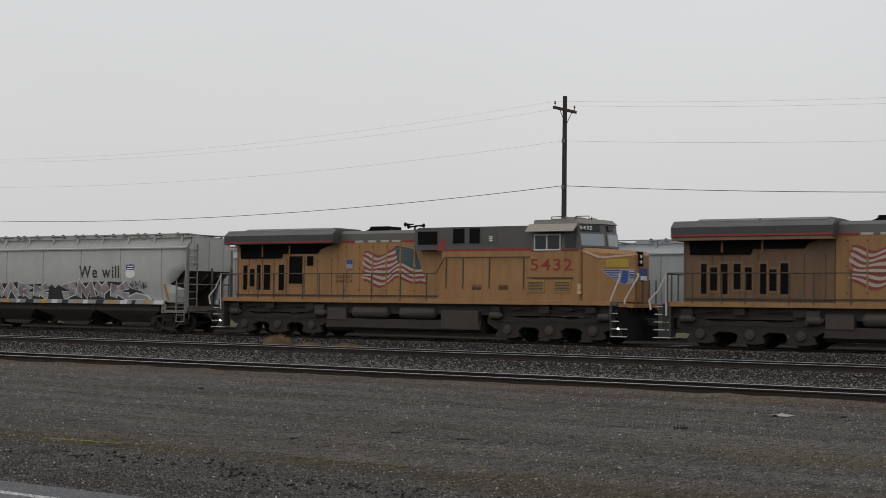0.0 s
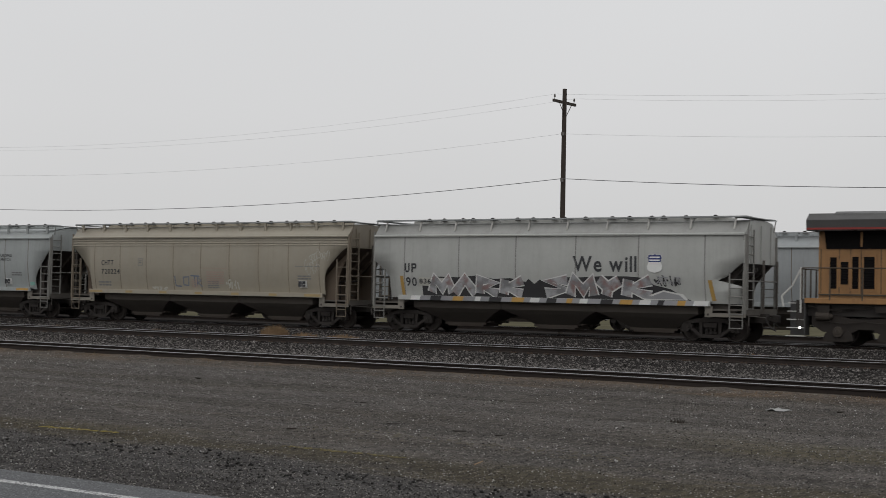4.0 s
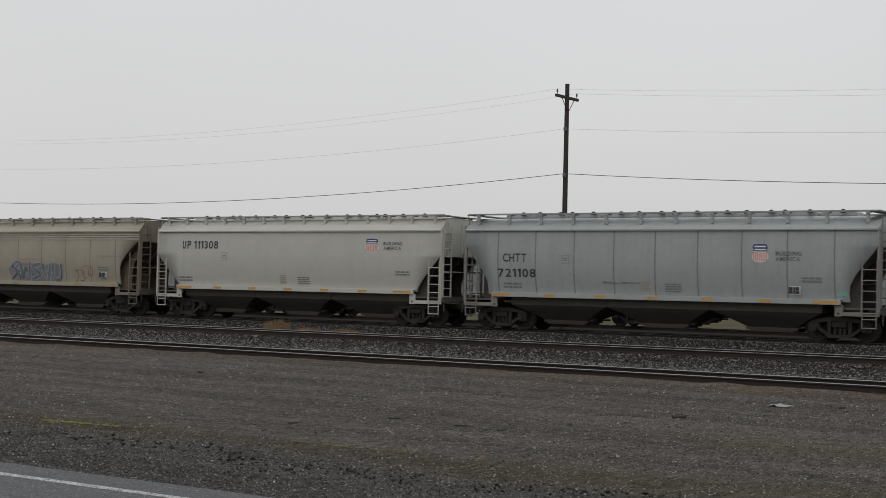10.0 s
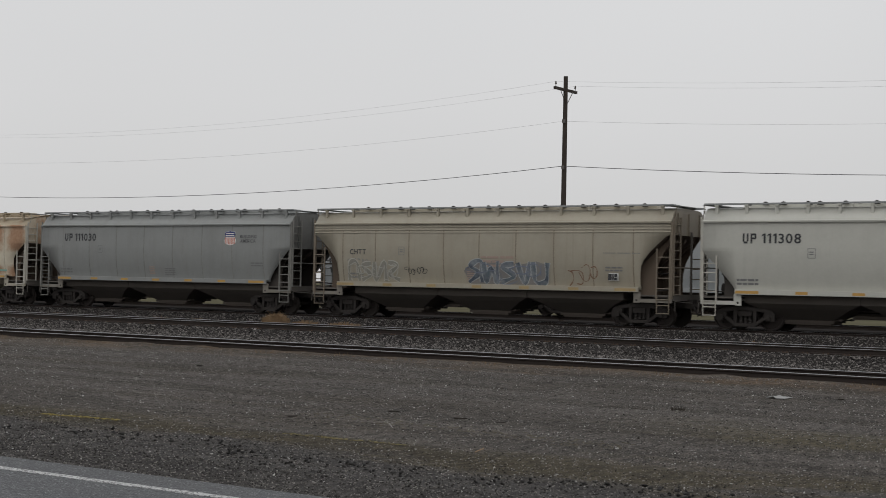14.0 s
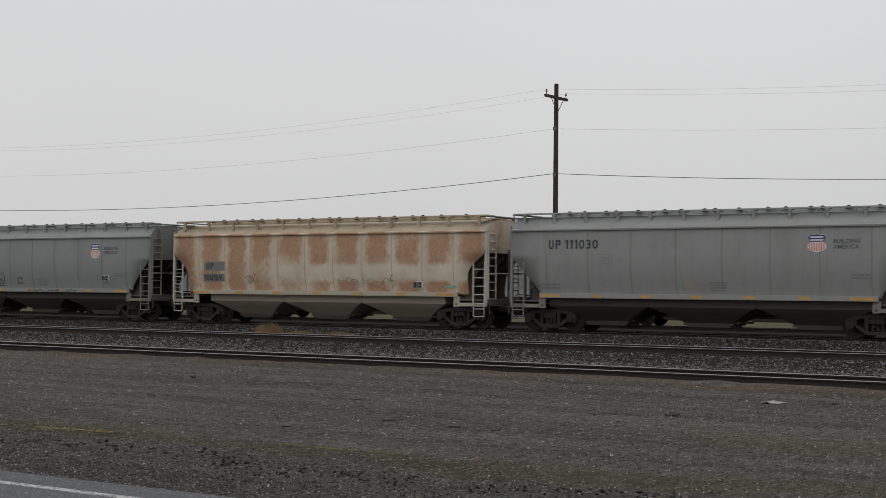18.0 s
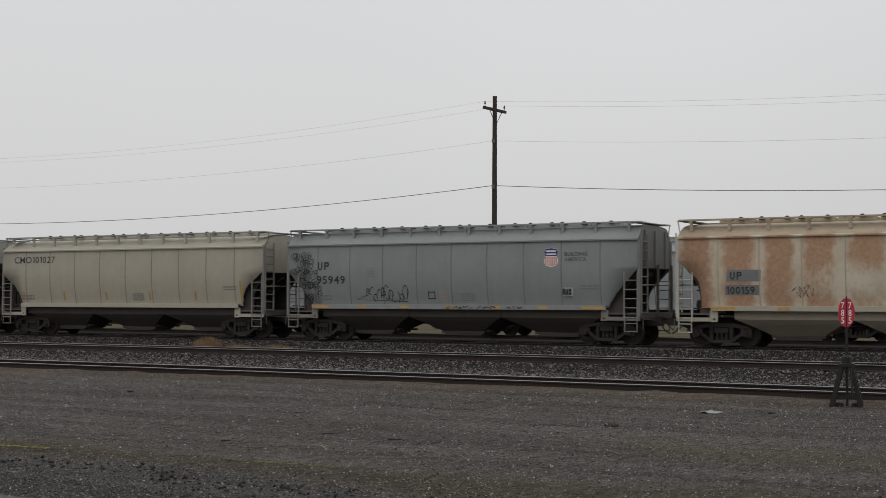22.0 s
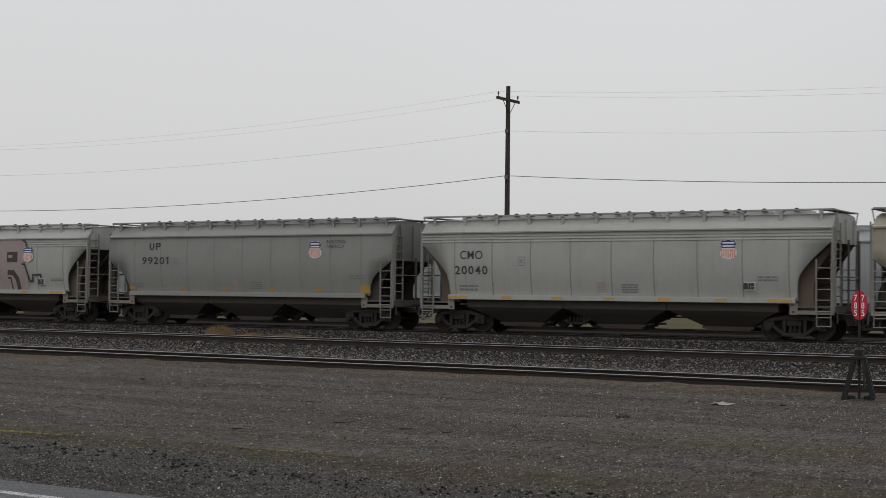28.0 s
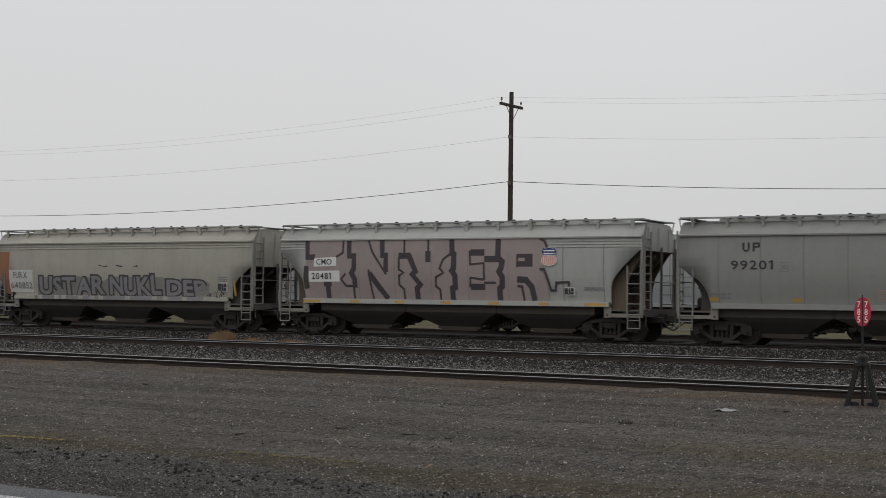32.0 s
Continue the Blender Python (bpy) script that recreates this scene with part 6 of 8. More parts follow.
# ---- lettering, emblems and graffiti on the cars ----
def slabs(name, polys, mat, parent, y, label="", thick=0.005):
    """Flat painted shapes in the x-z plane at the depth y."""
    bm = fresh()
    for p in polys:
        prism(bm, p, y, y + thick)
    return part(name, wrap(bm), mat, parent, label)


def words(car, text, x, z, w, h, mat=None, y=None, bold=0.018, label=""):
    ob = decal(car, text_mesh(text, h, mat or M_LETTER, w, bold=0.006 if "M" in text else bold), x, z, "lettering", label, None if y is None else -y)
    return ob


def mark_bars(car, x, z, w, h, mat=None):
    """The owner's initials as two plain upright shapes."""
    bm = fresh()
    t = w * 0.125
    box(bm, 0, t, -0.004, 0, h * 0.2, h)
    box(bm, w * 0.30, w * 0.30 + t, -0.004, 0, h * 0.2, h)
    box(bm, t * 0.6, w * 0.30 + t * 0.4, -0.0045, 0, 0, h * 0.2)
    box(bm, w * 0.58, w * 0.58 + t, -0.004, 0, 0, h)
    box(bm, w * 0.58 + t * 0.8, w * 0.96, -0.0045, 0, h * 0.80, h)
    box(bm, w * 0.58 + t * 0.8, w * 0.96, -0.0045, 0, h * 0.42, h * 0.60)
    box(bm, w - t, w, -0.0042, 0, h * 0.46, h * 0.95)
    return tagged(decal(car, finish("owner_mark", bm, mat or M_LETTER), x, z, "owner_mark"), kind="stuff")


def ribbon(bm, pts, w, y, n=6):
    """A brush stroke through pts in the x-z plane, smoothed."""
    P = [Vector((a, b)) for a, b in pts]
    P = [P[0] * 2 - P[1]] + P + [P[-1] * 2 - P[-2]]
    line = []
    for i in range(1, len(P) - 2):
        for k in range(n):
            t = k / n
            a, b, c, d = P[i - 1], P[i], P[i + 1], P[i + 2]
            line.append(0.5 * (2 * b + (c - a) * t + (2 * a - 5 * b + 4 * c - d) * t * t + (3 * b - a - 3 * c + d) * t ** 3))
    line.append(P[-2])
    vs = []
    for i, p in enumerate(line):
        q = line[min(i + 1, len(line) - 1)] - line[max(i - 1, 0)]
        q = Vector((-q.y, q.x)).normalized() if q.length > 1e-6 else Vector((0, 1))
        k = w * (0.75 + 0.25 * math.sin(i * 0.9))
        vs.append((bm.verts.new((p.x + q.x * k / 2, y, p.y + q.y * k / 2)), bm.verts.new((p.x - q.x * k / 2, y, p.y - q.y * k / 2))))
    for a, b in zip(vs, vs[1:]):
        bm.faces.new((a[0], b[0], b[1], a[1]))


def scribble(car, x, z, w, h, strokes, mat, thick=0.05, seed=0, y=-1.616, name="spray_scribble"):
    """Loops and slashes of spray paint, no letters."""
    r = random.Random(seed)
    bm = fresh()
    for i in range(strokes):
        cx = x + w * (i + 0.5) / strokes
        k = w / strokes
        pts = [(cx + k * r.uniform(-0.6, 0.6), z + h * r.uniform(0, 1)) for _ in range(r.randint(3, 6))]
        ribbon(bm, pts, thick * r.uniform(0.7, 1.2), y - 0.0006 * i)
    return part(name, wrap(bm), mat, car)


FORMS = {
    "peak": [[(0, 0), (0.12, 1), (0.5, 0.3), (0.82, 1), (1, 0)]],
    "wedge": [[(0, 0), (0.45, 1), (0.9, 0)]],
    "loop": [[(0.1, 0), (0.1, 1), (0.85, 0.78), (0.3, 0.45), (1, 0)]],
    "fork": [[(0.1, 0), (0.15, 1)], [(0.95, 1), (0.25, 0.45), (1, 0)]],
    "stem": [[(0.05, 1), (0.45, 0.5), (0.9, 1)], [(0.45, 0.5), (0.40, 0)]],
    "cup": [[(0.05, 1), (0.15, 0.1), (0.8, 0.1), (0.9, 1)]],
    "bolt": [[(0.05, 0), (0.1, 1), (0.8, 0), (0.9, 1)]],
    "hook": [[(0.9, 0.95), (0.1, 0.8), (0.85, 0.35), (0.05, 0.05)]],
}


def mitred(bm, pts, w, y):
    """A straight-edged brush stroke with mitred corners."""
    P = [Vector(p) for p in pts]
    vs = []
    for i, p in enumerate(P):
        a = (p - P[i - 1]).normalized() if i else (P[1] - p).normalized()
        b = (P[i + 1] - p).normalized() if i < len(P) - 1 else a
        q = a + b
        q = Vector((-q.y, q.x)).normalized() if q.length > 1e-4 else Vector((-a.y, a.x))
        k = w / 2 / max(0.82, abs(q.dot(Vector((-a.y, a.x)))))
        vs.append([bm.verts.new((p.x + s * k * q.x, y, p.y + s * k * q.y)) for s in (-1, 1)])
    for a, b in zip(vs, vs[1:]):
        bm.faces.new((a[0], a[1], b[1], b[0]))


def strokes(name, car, lines, w, mat, y, label=""):
    """Painted strokes through the given corners, one part."""
    bm = fresh()
    for i, pts in enumerate(lines):
        mitred(bm, pts, w, y - 0.0004 * i)
    return part(name, wrap(bm), mat, car, label)


def block_forms(car, x0, x1, z0, z1, order, fill, edge, y, seed=0, slant=0.15, w=0.30, rim=0.13, soft=False, turn=True):
    """Interlocking painted block forms with rims; they spell nothing."""
    r = random.Random(seed)
    step = (x1 - x0) / len(order)
    for i, g in enumerate(order):
        wd, h = step * r.uniform(0.86, 1.0), (z1 - z0) - w * 0.7
        bx, bz = x0 + step * i + w * 0.35, z0 + w * 0.30 + r.uniform(0, 0.03)
        lines = [[(bx + wd * a * r.uniform(0.95, 1.05) + slant * h * b, bz + h * b * r.uniform(0.95, 1.04)) for a, b in [(1 - p if turn and i % 3 == 0 else p, 1 - q if turn and (i + seed) % 2 else q) for p, q in line]] for line in FORMS[g]]
        d = y - 0.006 * (i % 3)
        if soft:
            bm, bn = fresh(), fresh()
            for k, line in enumerate(lines):
                ribbon(bm, line, w + rim, d - 0.0003 * k, 5)
                ribbon(bn, line, w, d - 0.004 - 0.0003 * k, 5)
            ob = part("graffiti_form", wrap(bm), edge, car)
            part("form_fill", wrap(bn), fill, ob)
        else:
            ob = strokes("graffiti_form", car, lines, w + rim, edge, d)
            strokes("form_fill", ob, lines, w, fill, d - 0.004)


def bubble_letters(car, text, x0, x1, z0, z1, fill, edge, y, fat=0.03, rim=0.07, seed=0):
    """Fat sprayed letters, each with its dark rim, side by side and overlapping a little."""
    r = random.Random(seed)
    wide = [max(a for a, c in glyph(ch, 0.0)[0]) + 0.10 for ch in text]
    k = (x1 - x0) / sum(wide)
    x = x0
    for i, (ch, w) in enumerate(zip(text, wide)):
        lift, tall, lean = r.uniform(-0.02, 0.05), r.uniform(0.94, 1.05), r.uniform(-0.05, 0.10)
        owner = car
        for name, bold, mat, d in (("graffiti_letter", fat + rim, edge, 0.006 * (i % 3)), ("letter_fill", fat, fill, 0.006 * (i % 3) + 0.003)):
            co, fs = glyph(ch, bold)
            lo, hi = min(c for a, c in glyph(ch, 0.0)[0]), max(c for a, c in glyph(ch, 0.0)[0])
            bm = fresh()
            vs = [bm.verts.new((x + (a - bold + 0.05) * k + lean * c, y - d, z0 + lift + (c - lo) / (hi - lo) * (z1 - z0) * tall)) for a, c in co]
            for f in fs:
                try:
                    bm.faces.new([vs[j] for j in f])
                except ValueError:
                    pass
            owner = part(name, wrap(bm), mat, owner)
        x += w * k


def ring_scrawl(car, x, z, w, h, n, mat, thick, seed, y=-1.617):
    """A heap of sprayed rings."""
    r = random.Random(seed)
    bm = fresh()
    for i in range(n):
        cx, cz, q = x + w * r.random(), z + h * r.random(), r.uniform(0.05, 0.13)
        ribbon(bm, [(cx + q * math.cos(a) * 1.2, cz + q * math.sin(a)) for a in [j * 1.05 for j in range(7)]], thick, y - 0.0003 * i, 3)
    return tagged(part("spray_scrawl", wrap(bm), mat, car), kind="stuff")


def tag_scrawl(car, x, z, w, h, n, mat, thick, seed, y=-1.617, name="spray_scrawl"):
    """A running hand of small looped strokes, no letters."""
    r = random.Random(seed)
    bm = fresh()
    for i in range(n):
        cx = x + w * (i + 0.5) / n
        k = w / n
        a0 = r.uniform(0, 6.28)
        cz, rx, rz = z + h * r.uniform(0.25, 0.75), k * r.uniform(0.5, 1.0), h * r.uniform(0.2, 0.5)
        turns = r.randint(4, 8)
        pts = [(cx + rx * math.cos(a0 + j * 1.1) * r.uniform(0.6, 1.2), cz + rz * math.sin(a0 + j * 1.1) * r.uniform(0.6, 1.2)) for j in range(turns)]
        ribbon(bm, pts, thick * r.uniform(0.7, 1.2), y - 0.0004 * i, 4)
    return tagged(part(name, wrap(bm), mat, car), kind="stuff")


def mottled(name, a, b, c):
    """Spray paint of three tones blown into one another."""
    m, n, l, s = nodes_of(name)
    v = coords(n, l)
    f = ranged(n, l, noise_of(n, l, v, 1.5, 5, 0.6), 0.42, 0.58)
    g = ranged(n, l, noise_of(n, l, coords(n, l, (1.7, 1.7, 1.7)), 1.4, 5, 0.6), 0.50, 0.66)
    l.new(mixed(n, l, g, mixed(n, l, f, a, b), c), s.inputs["Base Color"])
    s.inputs["Roughness"].default_value = 0.6
    return m


M_PIECEFILL = mottled("silver_and_maroon_spray", (0.36, 0.36, 0.37), (0.19, 0.19, 0.195), (0.23, 0.14, 0.13))
M_WASHFILL = mottled("washed_blue_spray", (0.06, 0.075, 0.10), (0.21, 0.23, 0.25), (0.10, 0.13, 0.15))
M_SILVERP = plain("silver_spray", (0.27, 0.27, 0.28), 0.5, 0.1, 0.7, 1.6)
M_WHITESPRAY = plain("white_spray", (0.62, 0.62, 0.60), 0.6, 0, 0.3, 3)
M_BLACKSPRAY = plain("black_spray", (0.035, 0.034, 0.036), 0.7, 0, 0.4, 3)
M_FAINTBLUE = plain("faint_blue_spray", (0.17, 0.195, 0.25), 0.7, 0, 0.5, 3)
M_FAINTWHITE = plain("faint_white_spray", (0.44, 0.43, 0.385), 0.8, 0, 0.3, 3)
M_FAINTRED = plain("faint_red_print", (0.36, 0.27, 0.23), 0.7, 0, 0.3, 3)
M_BROWNSPRAY = plain("brown_spray", (0.20, 0.11, 0.07), 0.8, 0, 0.4, 3)
M_PINKSPRAY = plain("dusty_pink_spray", (0.305, 0.255, 0.243), 0.75, 0, 0.35, 1.2)
M_PLUMSPRAY = plain("plum_black_spray", (0.060, 0.050, 0.055), 0.75, 0, 0.4, 2)
M_PATCH = plain("fresh_white_patch", (0.66, 0.66, 0.64), 0.6, 0, 0.2)
M_GREYPATCH = plain("grey_patch", (0.185, 0.185, 0.188), 0.7, 0, 0.25)
M_OCHRE = plain("ochre_tick", (0.38, 0.24, 0.07), 0.6, 0, 0.3)
M_TEALPRINT = plain("teal_print", (0.22, 0.42, 0.36), 0.7, 0, 0.3)
M_CAR13RUST = plain("rust_panel", (0.24, 0.12, 0.07), 0.85, 0, 0.5, 2)

NOTES = [(5.75, 2.05, 0.75, 0.22, 2), (-6.7, 1.62, 0.85, 0.28, 2), (0.4, 1.60, 0.7, 0.36, 4)]


def tick(car, x, z0, z1, w=0.10, lean=0.0):
    slabs("ochre_tick", [[(x, z0), (x + w, z0), (x + w - lean, z1), (x - lean, z1)]], M_OCHRE, car, -1.622)


def common(car, half, refl=True, sh=None, slogan=None, panel=None):
    if refl:
        reflectors(car, half, 7, M_DULLAMBER if car in (H2, H5) else None)
    if car is H1:
        return
    small_print(car, NOTES)
    decal(car, bars_mesh(0.36, 0.40, 5, M_FAINTRED, 9), -0.6, 1.62, "small_print")
    bm = fresh()
    for a, b, c, d in ((0, 0.30, 0, 0.02), (0, 0.30, 0.33, 0.35), (0, 0.02, 0, 0.35), (0.28, 0.30, 0, 0.35), (0.07, 0.22, 0.12, 0.16), (0.07, 0.22, 0.2, 0.24)):
        box(bm, a, b, -0.004, 0, c, d)
    decal(car, finish("test_stencil", bm, M_GREYTXT), -4.0, 2.62, "test_stencil")
    if sh:
        shield(car, *sh)
    if slogan:
        x, z = slogan
        words(car, "BUILDING", x, z + 0.20, 0.97, 0.15, M_SLOGAN)
        words(car, "AMERICA", x, z, 0.92, 0.15, M_SLOGAN)
    if panel:
        data_panel(car, *panel)


def mark_cars():
    # light grey car with the long silver piece
    common(H1, 8.5, refl=False)
    mark_bars(H1, -6.76, 2.43, 0.59, 0.37)
    words(H1, "90", -6.71, 1.86, 0.55, 0.37)
    words(H1, "836", -6.02, 1.97, 0.58, 0.21, y=-1.632)
    words(H1, "We will", 1.24, 2.52, 2.76, 0.60, bold=0.02)
    shield(H1, 4.45, 2.50, 0.62, 0.72, True)
    top = [(-5.9, 2.15), (-5.2, 2.27), (-4.1, 2.25), (-3.2, 2.33), (-2.4, 2.20), (-1.6, 2.24), (-0.9, 2.10), (-0.75, 2.22), (-0.5, 2.02), (-0.25, 2.2), (0.0, 2.08), (0.4, 2.3), (1.5, 2.30), (2.6, 2.36), (3.6, 2.36), (4.4, 2.30), (4.7, 2.05), (5.4, 1.9), (5.9, 1.62), (6.2, 1.50)]
    slabs("graffiti_shadow", [top + [(6.2, 1.488), (-5.9, 1.488)]], M_BLACKSPRAY, H1, -1.618)
    slabs("whitewash", [[(-6.05, 1.90), (-4.75, 1.84), (-4.6, 2.2), (-6.05, 2.24)]], M_FAINTWHITE, H1, -1.622)
    block_forms(H1, -5.55, -1.05, 1.49, 2.30, ["peak", "wedge", "loop", "fork"], M_PIECEFILL, M_WHITESPRAY, -1.624, 1, 0.10, 0.36, 0.11, turn=False)
    block_forms(H1, -0.2, 4.45, 1.49, 2.36, ["hook", "peak", "stem", "fork"], M_PIECEFILL, M_WHITESPRAY, -1.624, 2, 0.12, 0.38, 0.11, turn=False)
    slabs("graffiti_flourish", [[(4.2, 1.5), (6.1, 1.5), (5.9, 1.72), (5.1, 1.86), (4.6, 1.70)]], M_WHITESPRAY, H1, -1.628)
    slabs("graffiti_flourish", [[(4.35, 1.53), (5.95, 1.52), (5.75, 1.68), (5.1, 1.80), (4.7, 1.66)]], M_SILVERP, H1, -1.634)
    scribble(H1, 4.75, 2.0, 1.1, 0.42, 7, M_BLACKSPRAY, 0.07, 12, -1.626)
    scribble(H1, 4.8, 2.05, 1.0, 0.34, 6, M_SILVERP, 0.035, 13, -1.634)
    r = random.Random(5)
    x = -6.4
    k = 0
    while x < 6.6:
        w = r.uniform(0.25, 0.6)
        m = [M_WHITESPRAY, M_SILVERP, M_BLACKSPRAY, M_SILVERP, M_AMBER, M_SILVERP][k % 6]
        slabs("sill_paint", [[(x, 1.30), (x + w, 1.30), (x + w + 0.06, 1.48), (x + 0.06, 1.48)]], m, H1, -1.663)
        x += w
        k += 1
    tick(H1, -6.95, 1.50, 2.28, 0.16, 0.06)
    tick(H1, 7.05, 1.50, 2.25, 0.16, 0.14)
    # dusty tan car
    common(H2, 8.5, panel=(5.82, 1.72))
    words(H2, "CHTT", -6.46, 2.62, 0.81, 0.25)
    words(H2, "720224", -6.47, 2.21, 1.23, 0.24)
    strokes("spray_scrawl", H2, [[(-1.65, 2.15), (-1.6, 1.7), (-1.25, 1.68)], [(-1.1, 2.1), (-1.1, 1.75), (-0.8, 1.72), (-0.75, 2.12), (-1.1, 2.1)], [(-0.65, 2.18), (-0.1, 2.15)], [(-0.4, 2.15), (-0.4, 1.68)], [(-0.25, 1.7), (-0.2, 2.1), (0.0, 1.95), (-0.2, 1.85), (0.05, 1.68)]], 0.06, M_FAINTBLUE, -1.618)
    decal(H2, bars_mesh(1.5, 0.06, 1, M_FAINTRED, 2), 0.11, 2.5, "small_print")
    decal(H2, bars_mesh(1.1, 0.6, 6, M_FAINTRED, 4), 0.35, 1.80, "small_print")
    tag_scrawl(H2, 6.45, 2.85, 1.05, 0.55, 9, M_FAINTWHITE, 0.03, 7)
    tag_scrawl(H2, 6.15, 2.25, 0.8, 0.6, 5, M_FAINTWHITE, 0.028, 8)
    scribble(H2, -3.15, 1.5, 1.02, 0.2, 5, M_FAINTWHITE, 0.07, 9)
    scribble(H2, 1.5, 1.5, 0.8, 0.5, 5, M_FAINTWHITE, 0.07, 10)
    # Grey bar paints in the thin shadow line near the right end.
    decal(H2, bars_mesh(1.4, 0.05, 1, M_GREYTXT, 2), 5.6, 2.62, "small_print")
    # blue-grey car
    common(H3, 8.5, sh=(3.88, 2.74, 0.62, 0.72), slogan=(4.78, 2.80), panel=(5.28, 1.62))
    words(H3, "CHTT", -6.72, 2.68, 1.10, 0.34)
    words(H3, "721108", -6.95, 2.08, 1.75, 0.34)
    slabs("dark_smear", [[(-2.25, 1.90), (-1.75, 1.86), (-1.45, 1.91), (-1.75, 1.95), (-2.2, 1.99)], [(-1.5, 1.90), (-0.6, 1.90), (-0.62, 1.95), (-1.4, 1.97)]], M_GREYTXT, H3, -1.618)
    slabs("teal_notice", [[(7.05, 1.60), (7.4, 1.60), (7.4, 1.76), (7.05, 1.76)]], M_TEALPRINT, H3, -1.622)
    # off-white car
    common(H4, 8.0, sh=(4.18, 3.0, 0.68, 0.64), slogan=(5.12, 3.12), panel=None)
    mark_bars(H4, -6.45, 3.14, 0.52, 0.36)
    words(H4, "111308", -5.72, 3.14, 1.48, 0.36)
    # stained tan car
    common(H5, 8.5, panel=(5.89, 1.70))
    words(H5, "CHTT", -6.56, 2.64, 0.86, 0.22)
    block_forms(H5, -6.75, -3.95, 1.46, 2.40, ["cup", "hook", "bolt", "hook"], M_FAINTGREY, M_FAINTWHITE, -1.620, 21, 0.0, 0.17, 0.09, True)
    tag_scrawl(H5, -6.6, 1.52, 2.6, 0.8, 6, M_FAINTWHITE, 0.04, 20, -1.642)
    scribble(H5, -6.75, 2.25, 1.2, 0.22, 6, M_GREYTXT, 0.04, 22)
    tag_scrawl(H5, -3.67, 1.85, 1.07, 0.32, 7, M_BLACKSPRAY, 0.03, 23)
    slabs("graffiti_shadow", [[(-0.75, 2.02), (-0.45, 1.5), (3.1, 1.5), (3.3, 2.25), (2.7, 2.42), (1.9, 2.28), (0.9, 2.46), (-0.2, 2.36)]], M_SMOKE, H5, -1.617)
    block_forms(H5, -0.6, 3.2, 1.46, 2.46, ["loop", "peak", "hook", "wedge", "cup"], M_WASHFILL, M_FAINTWHITE2, -1.622, 24, 0.0, 0.22, 0.07, True)
    tag_scrawl(H5, -0.3, 1.55, 3.2, 0.8, 5, M_FAINTBLUE, 0.04, 25, -1.645)
    decal(H5, bars_mesh(1.6, 0.5, 3, M_FAINTRED, 8), 0.1, 2.15, "small_print")
    tag_scrawl(H5, 3.95, 1.55, 1.5, 0.85, 4, M_BROWNSPRAY, 0.045, 26)
    # Same thin grey bar as on the other tan car.
    decal(H5, bars_mesh(1.6, 0.05, 1, M_GREYTXT, 2), 5.67, 2.74, "small_print")
    # mid grey car
    common(H6, 8.0, sh=(4.18, 3.0, 0.68, 0.66), slogan=(5.12, 3.12))
    mark_bars(H6, -6.33, 3.19, 0.52, 0.36)
    words(H6, "111030", -5.62, 3.19, 1.46, 0.36)
    # rusted car
    reflectors(H7, 8.5)
    slabs("grey_patch", [[(-6.67, 2.35), (-5.38, 2.35), (-5.36, 2.76), (-6.62, 2.76)]], M_GREYPATCH, H7, -1.614)
    slabs("grey_patch", [[(-6.72, 1.86), (-5.46, 1.86), (-5.44, 2.22), (-6.70, 2.22)]], M_GREYPATCH, H7, -1.614)
    mark_bars(H7, -6.51, 2.42, 0.43, 0.27)
    words(H7, "100159", -6.66, 1.90, 1.05, 0.27)
    data_panel(H7, 5.03, 1.62)
    tag_scrawl(H7, 1.2, 1.60, 2.0, 0.6, 7, M_GREYTXT, 0.025, 31)
    tag_scrawl(H7, 3.4, 1.55, 0.8, 0.7, 2, M_BROWNSPRAY, 0.04, 32)
    scribble(H7, -4.3, 1.6, 0.9, 0.6, 4, M_BROWNSPRAY, 0.035, 33)
    slabs("teal_notice", [[(6.5, 1.66), (7.1, 1.66), (7.1, 1.74), (6.5, 1.74)]], M_TEALPRINT, H7, -1.622)
    # slate grey car
    common(H8, 8.1, sh=(4.18, 2.92, 0.61, 0.76), slogan=(5.06, 3.14), panel=(4.96, 1.84))
    mark_bars(H8, -6.54, 2.90, 0.57, 0.33)
    words(H8, "95949", -6.59, 2.32, 1.44, 0.34)
    ring_scrawl(H8, -7.85, 2.75, 1.0, 0.85, 40, M_BLACKSPRAY, 0.026, 41)
    ring_scrawl(H8, -7.1, 1.6, 0.65, 0.85, 24, M_BLACKSPRAY, 0.024, 42)
    ring_scrawl(H8, -7.45, 2.2, 0.85, 0.7, 30, M_BLACKSPRAY, 0.024, 40)
    tag_scrawl(H8, -4.1, 1.58, 2.0, 0.62, 11, M_BLACKSPRAY, 0.048, 43)
    strokes("spray_scrawl", H8, [[(-2.1, 1.6), (-4.6, 1.68), (-4.0, 1.88)]], 0.035, M_BLACKSPRAY, -1.622)
    bm = fresh()
    for a, b, c, d in ((0, 0.36, 0, 0.04), (0, 0.04, 0, 0.34), (0.30, 0.34, 0, 0.34), (0.05, 0.3, 0.26, 0.3)):
        box(bm, a, b, -0.004, 0, c, d)
    decal(H8, finish("box_scrawl", bm, M_BLACKSPRAY), -1.12, 1.70, "box_scrawl")
    for a, w, s in ((-0.2, 1.25, 44), (1.2, 0.9, 45), (2.5, 0.8, 46)):
        scribble(H8, a, 1.32, w, 0.12, 5, M_BLACKSPRAY, 0.03, s, -1.664)
    # cream car
    small_print(H9, NOTES)
    words(H9, "CMO101027", -7.15, 3.36, 2.69, 0.31)
    for x in (-6.6, -3.95, -1.27, 1.39, 4.08):
        tick(H9, x, 1.62, 2.02)
    tick(H9, 6.72, 1.6, 2.48, 0.11, 0.08)
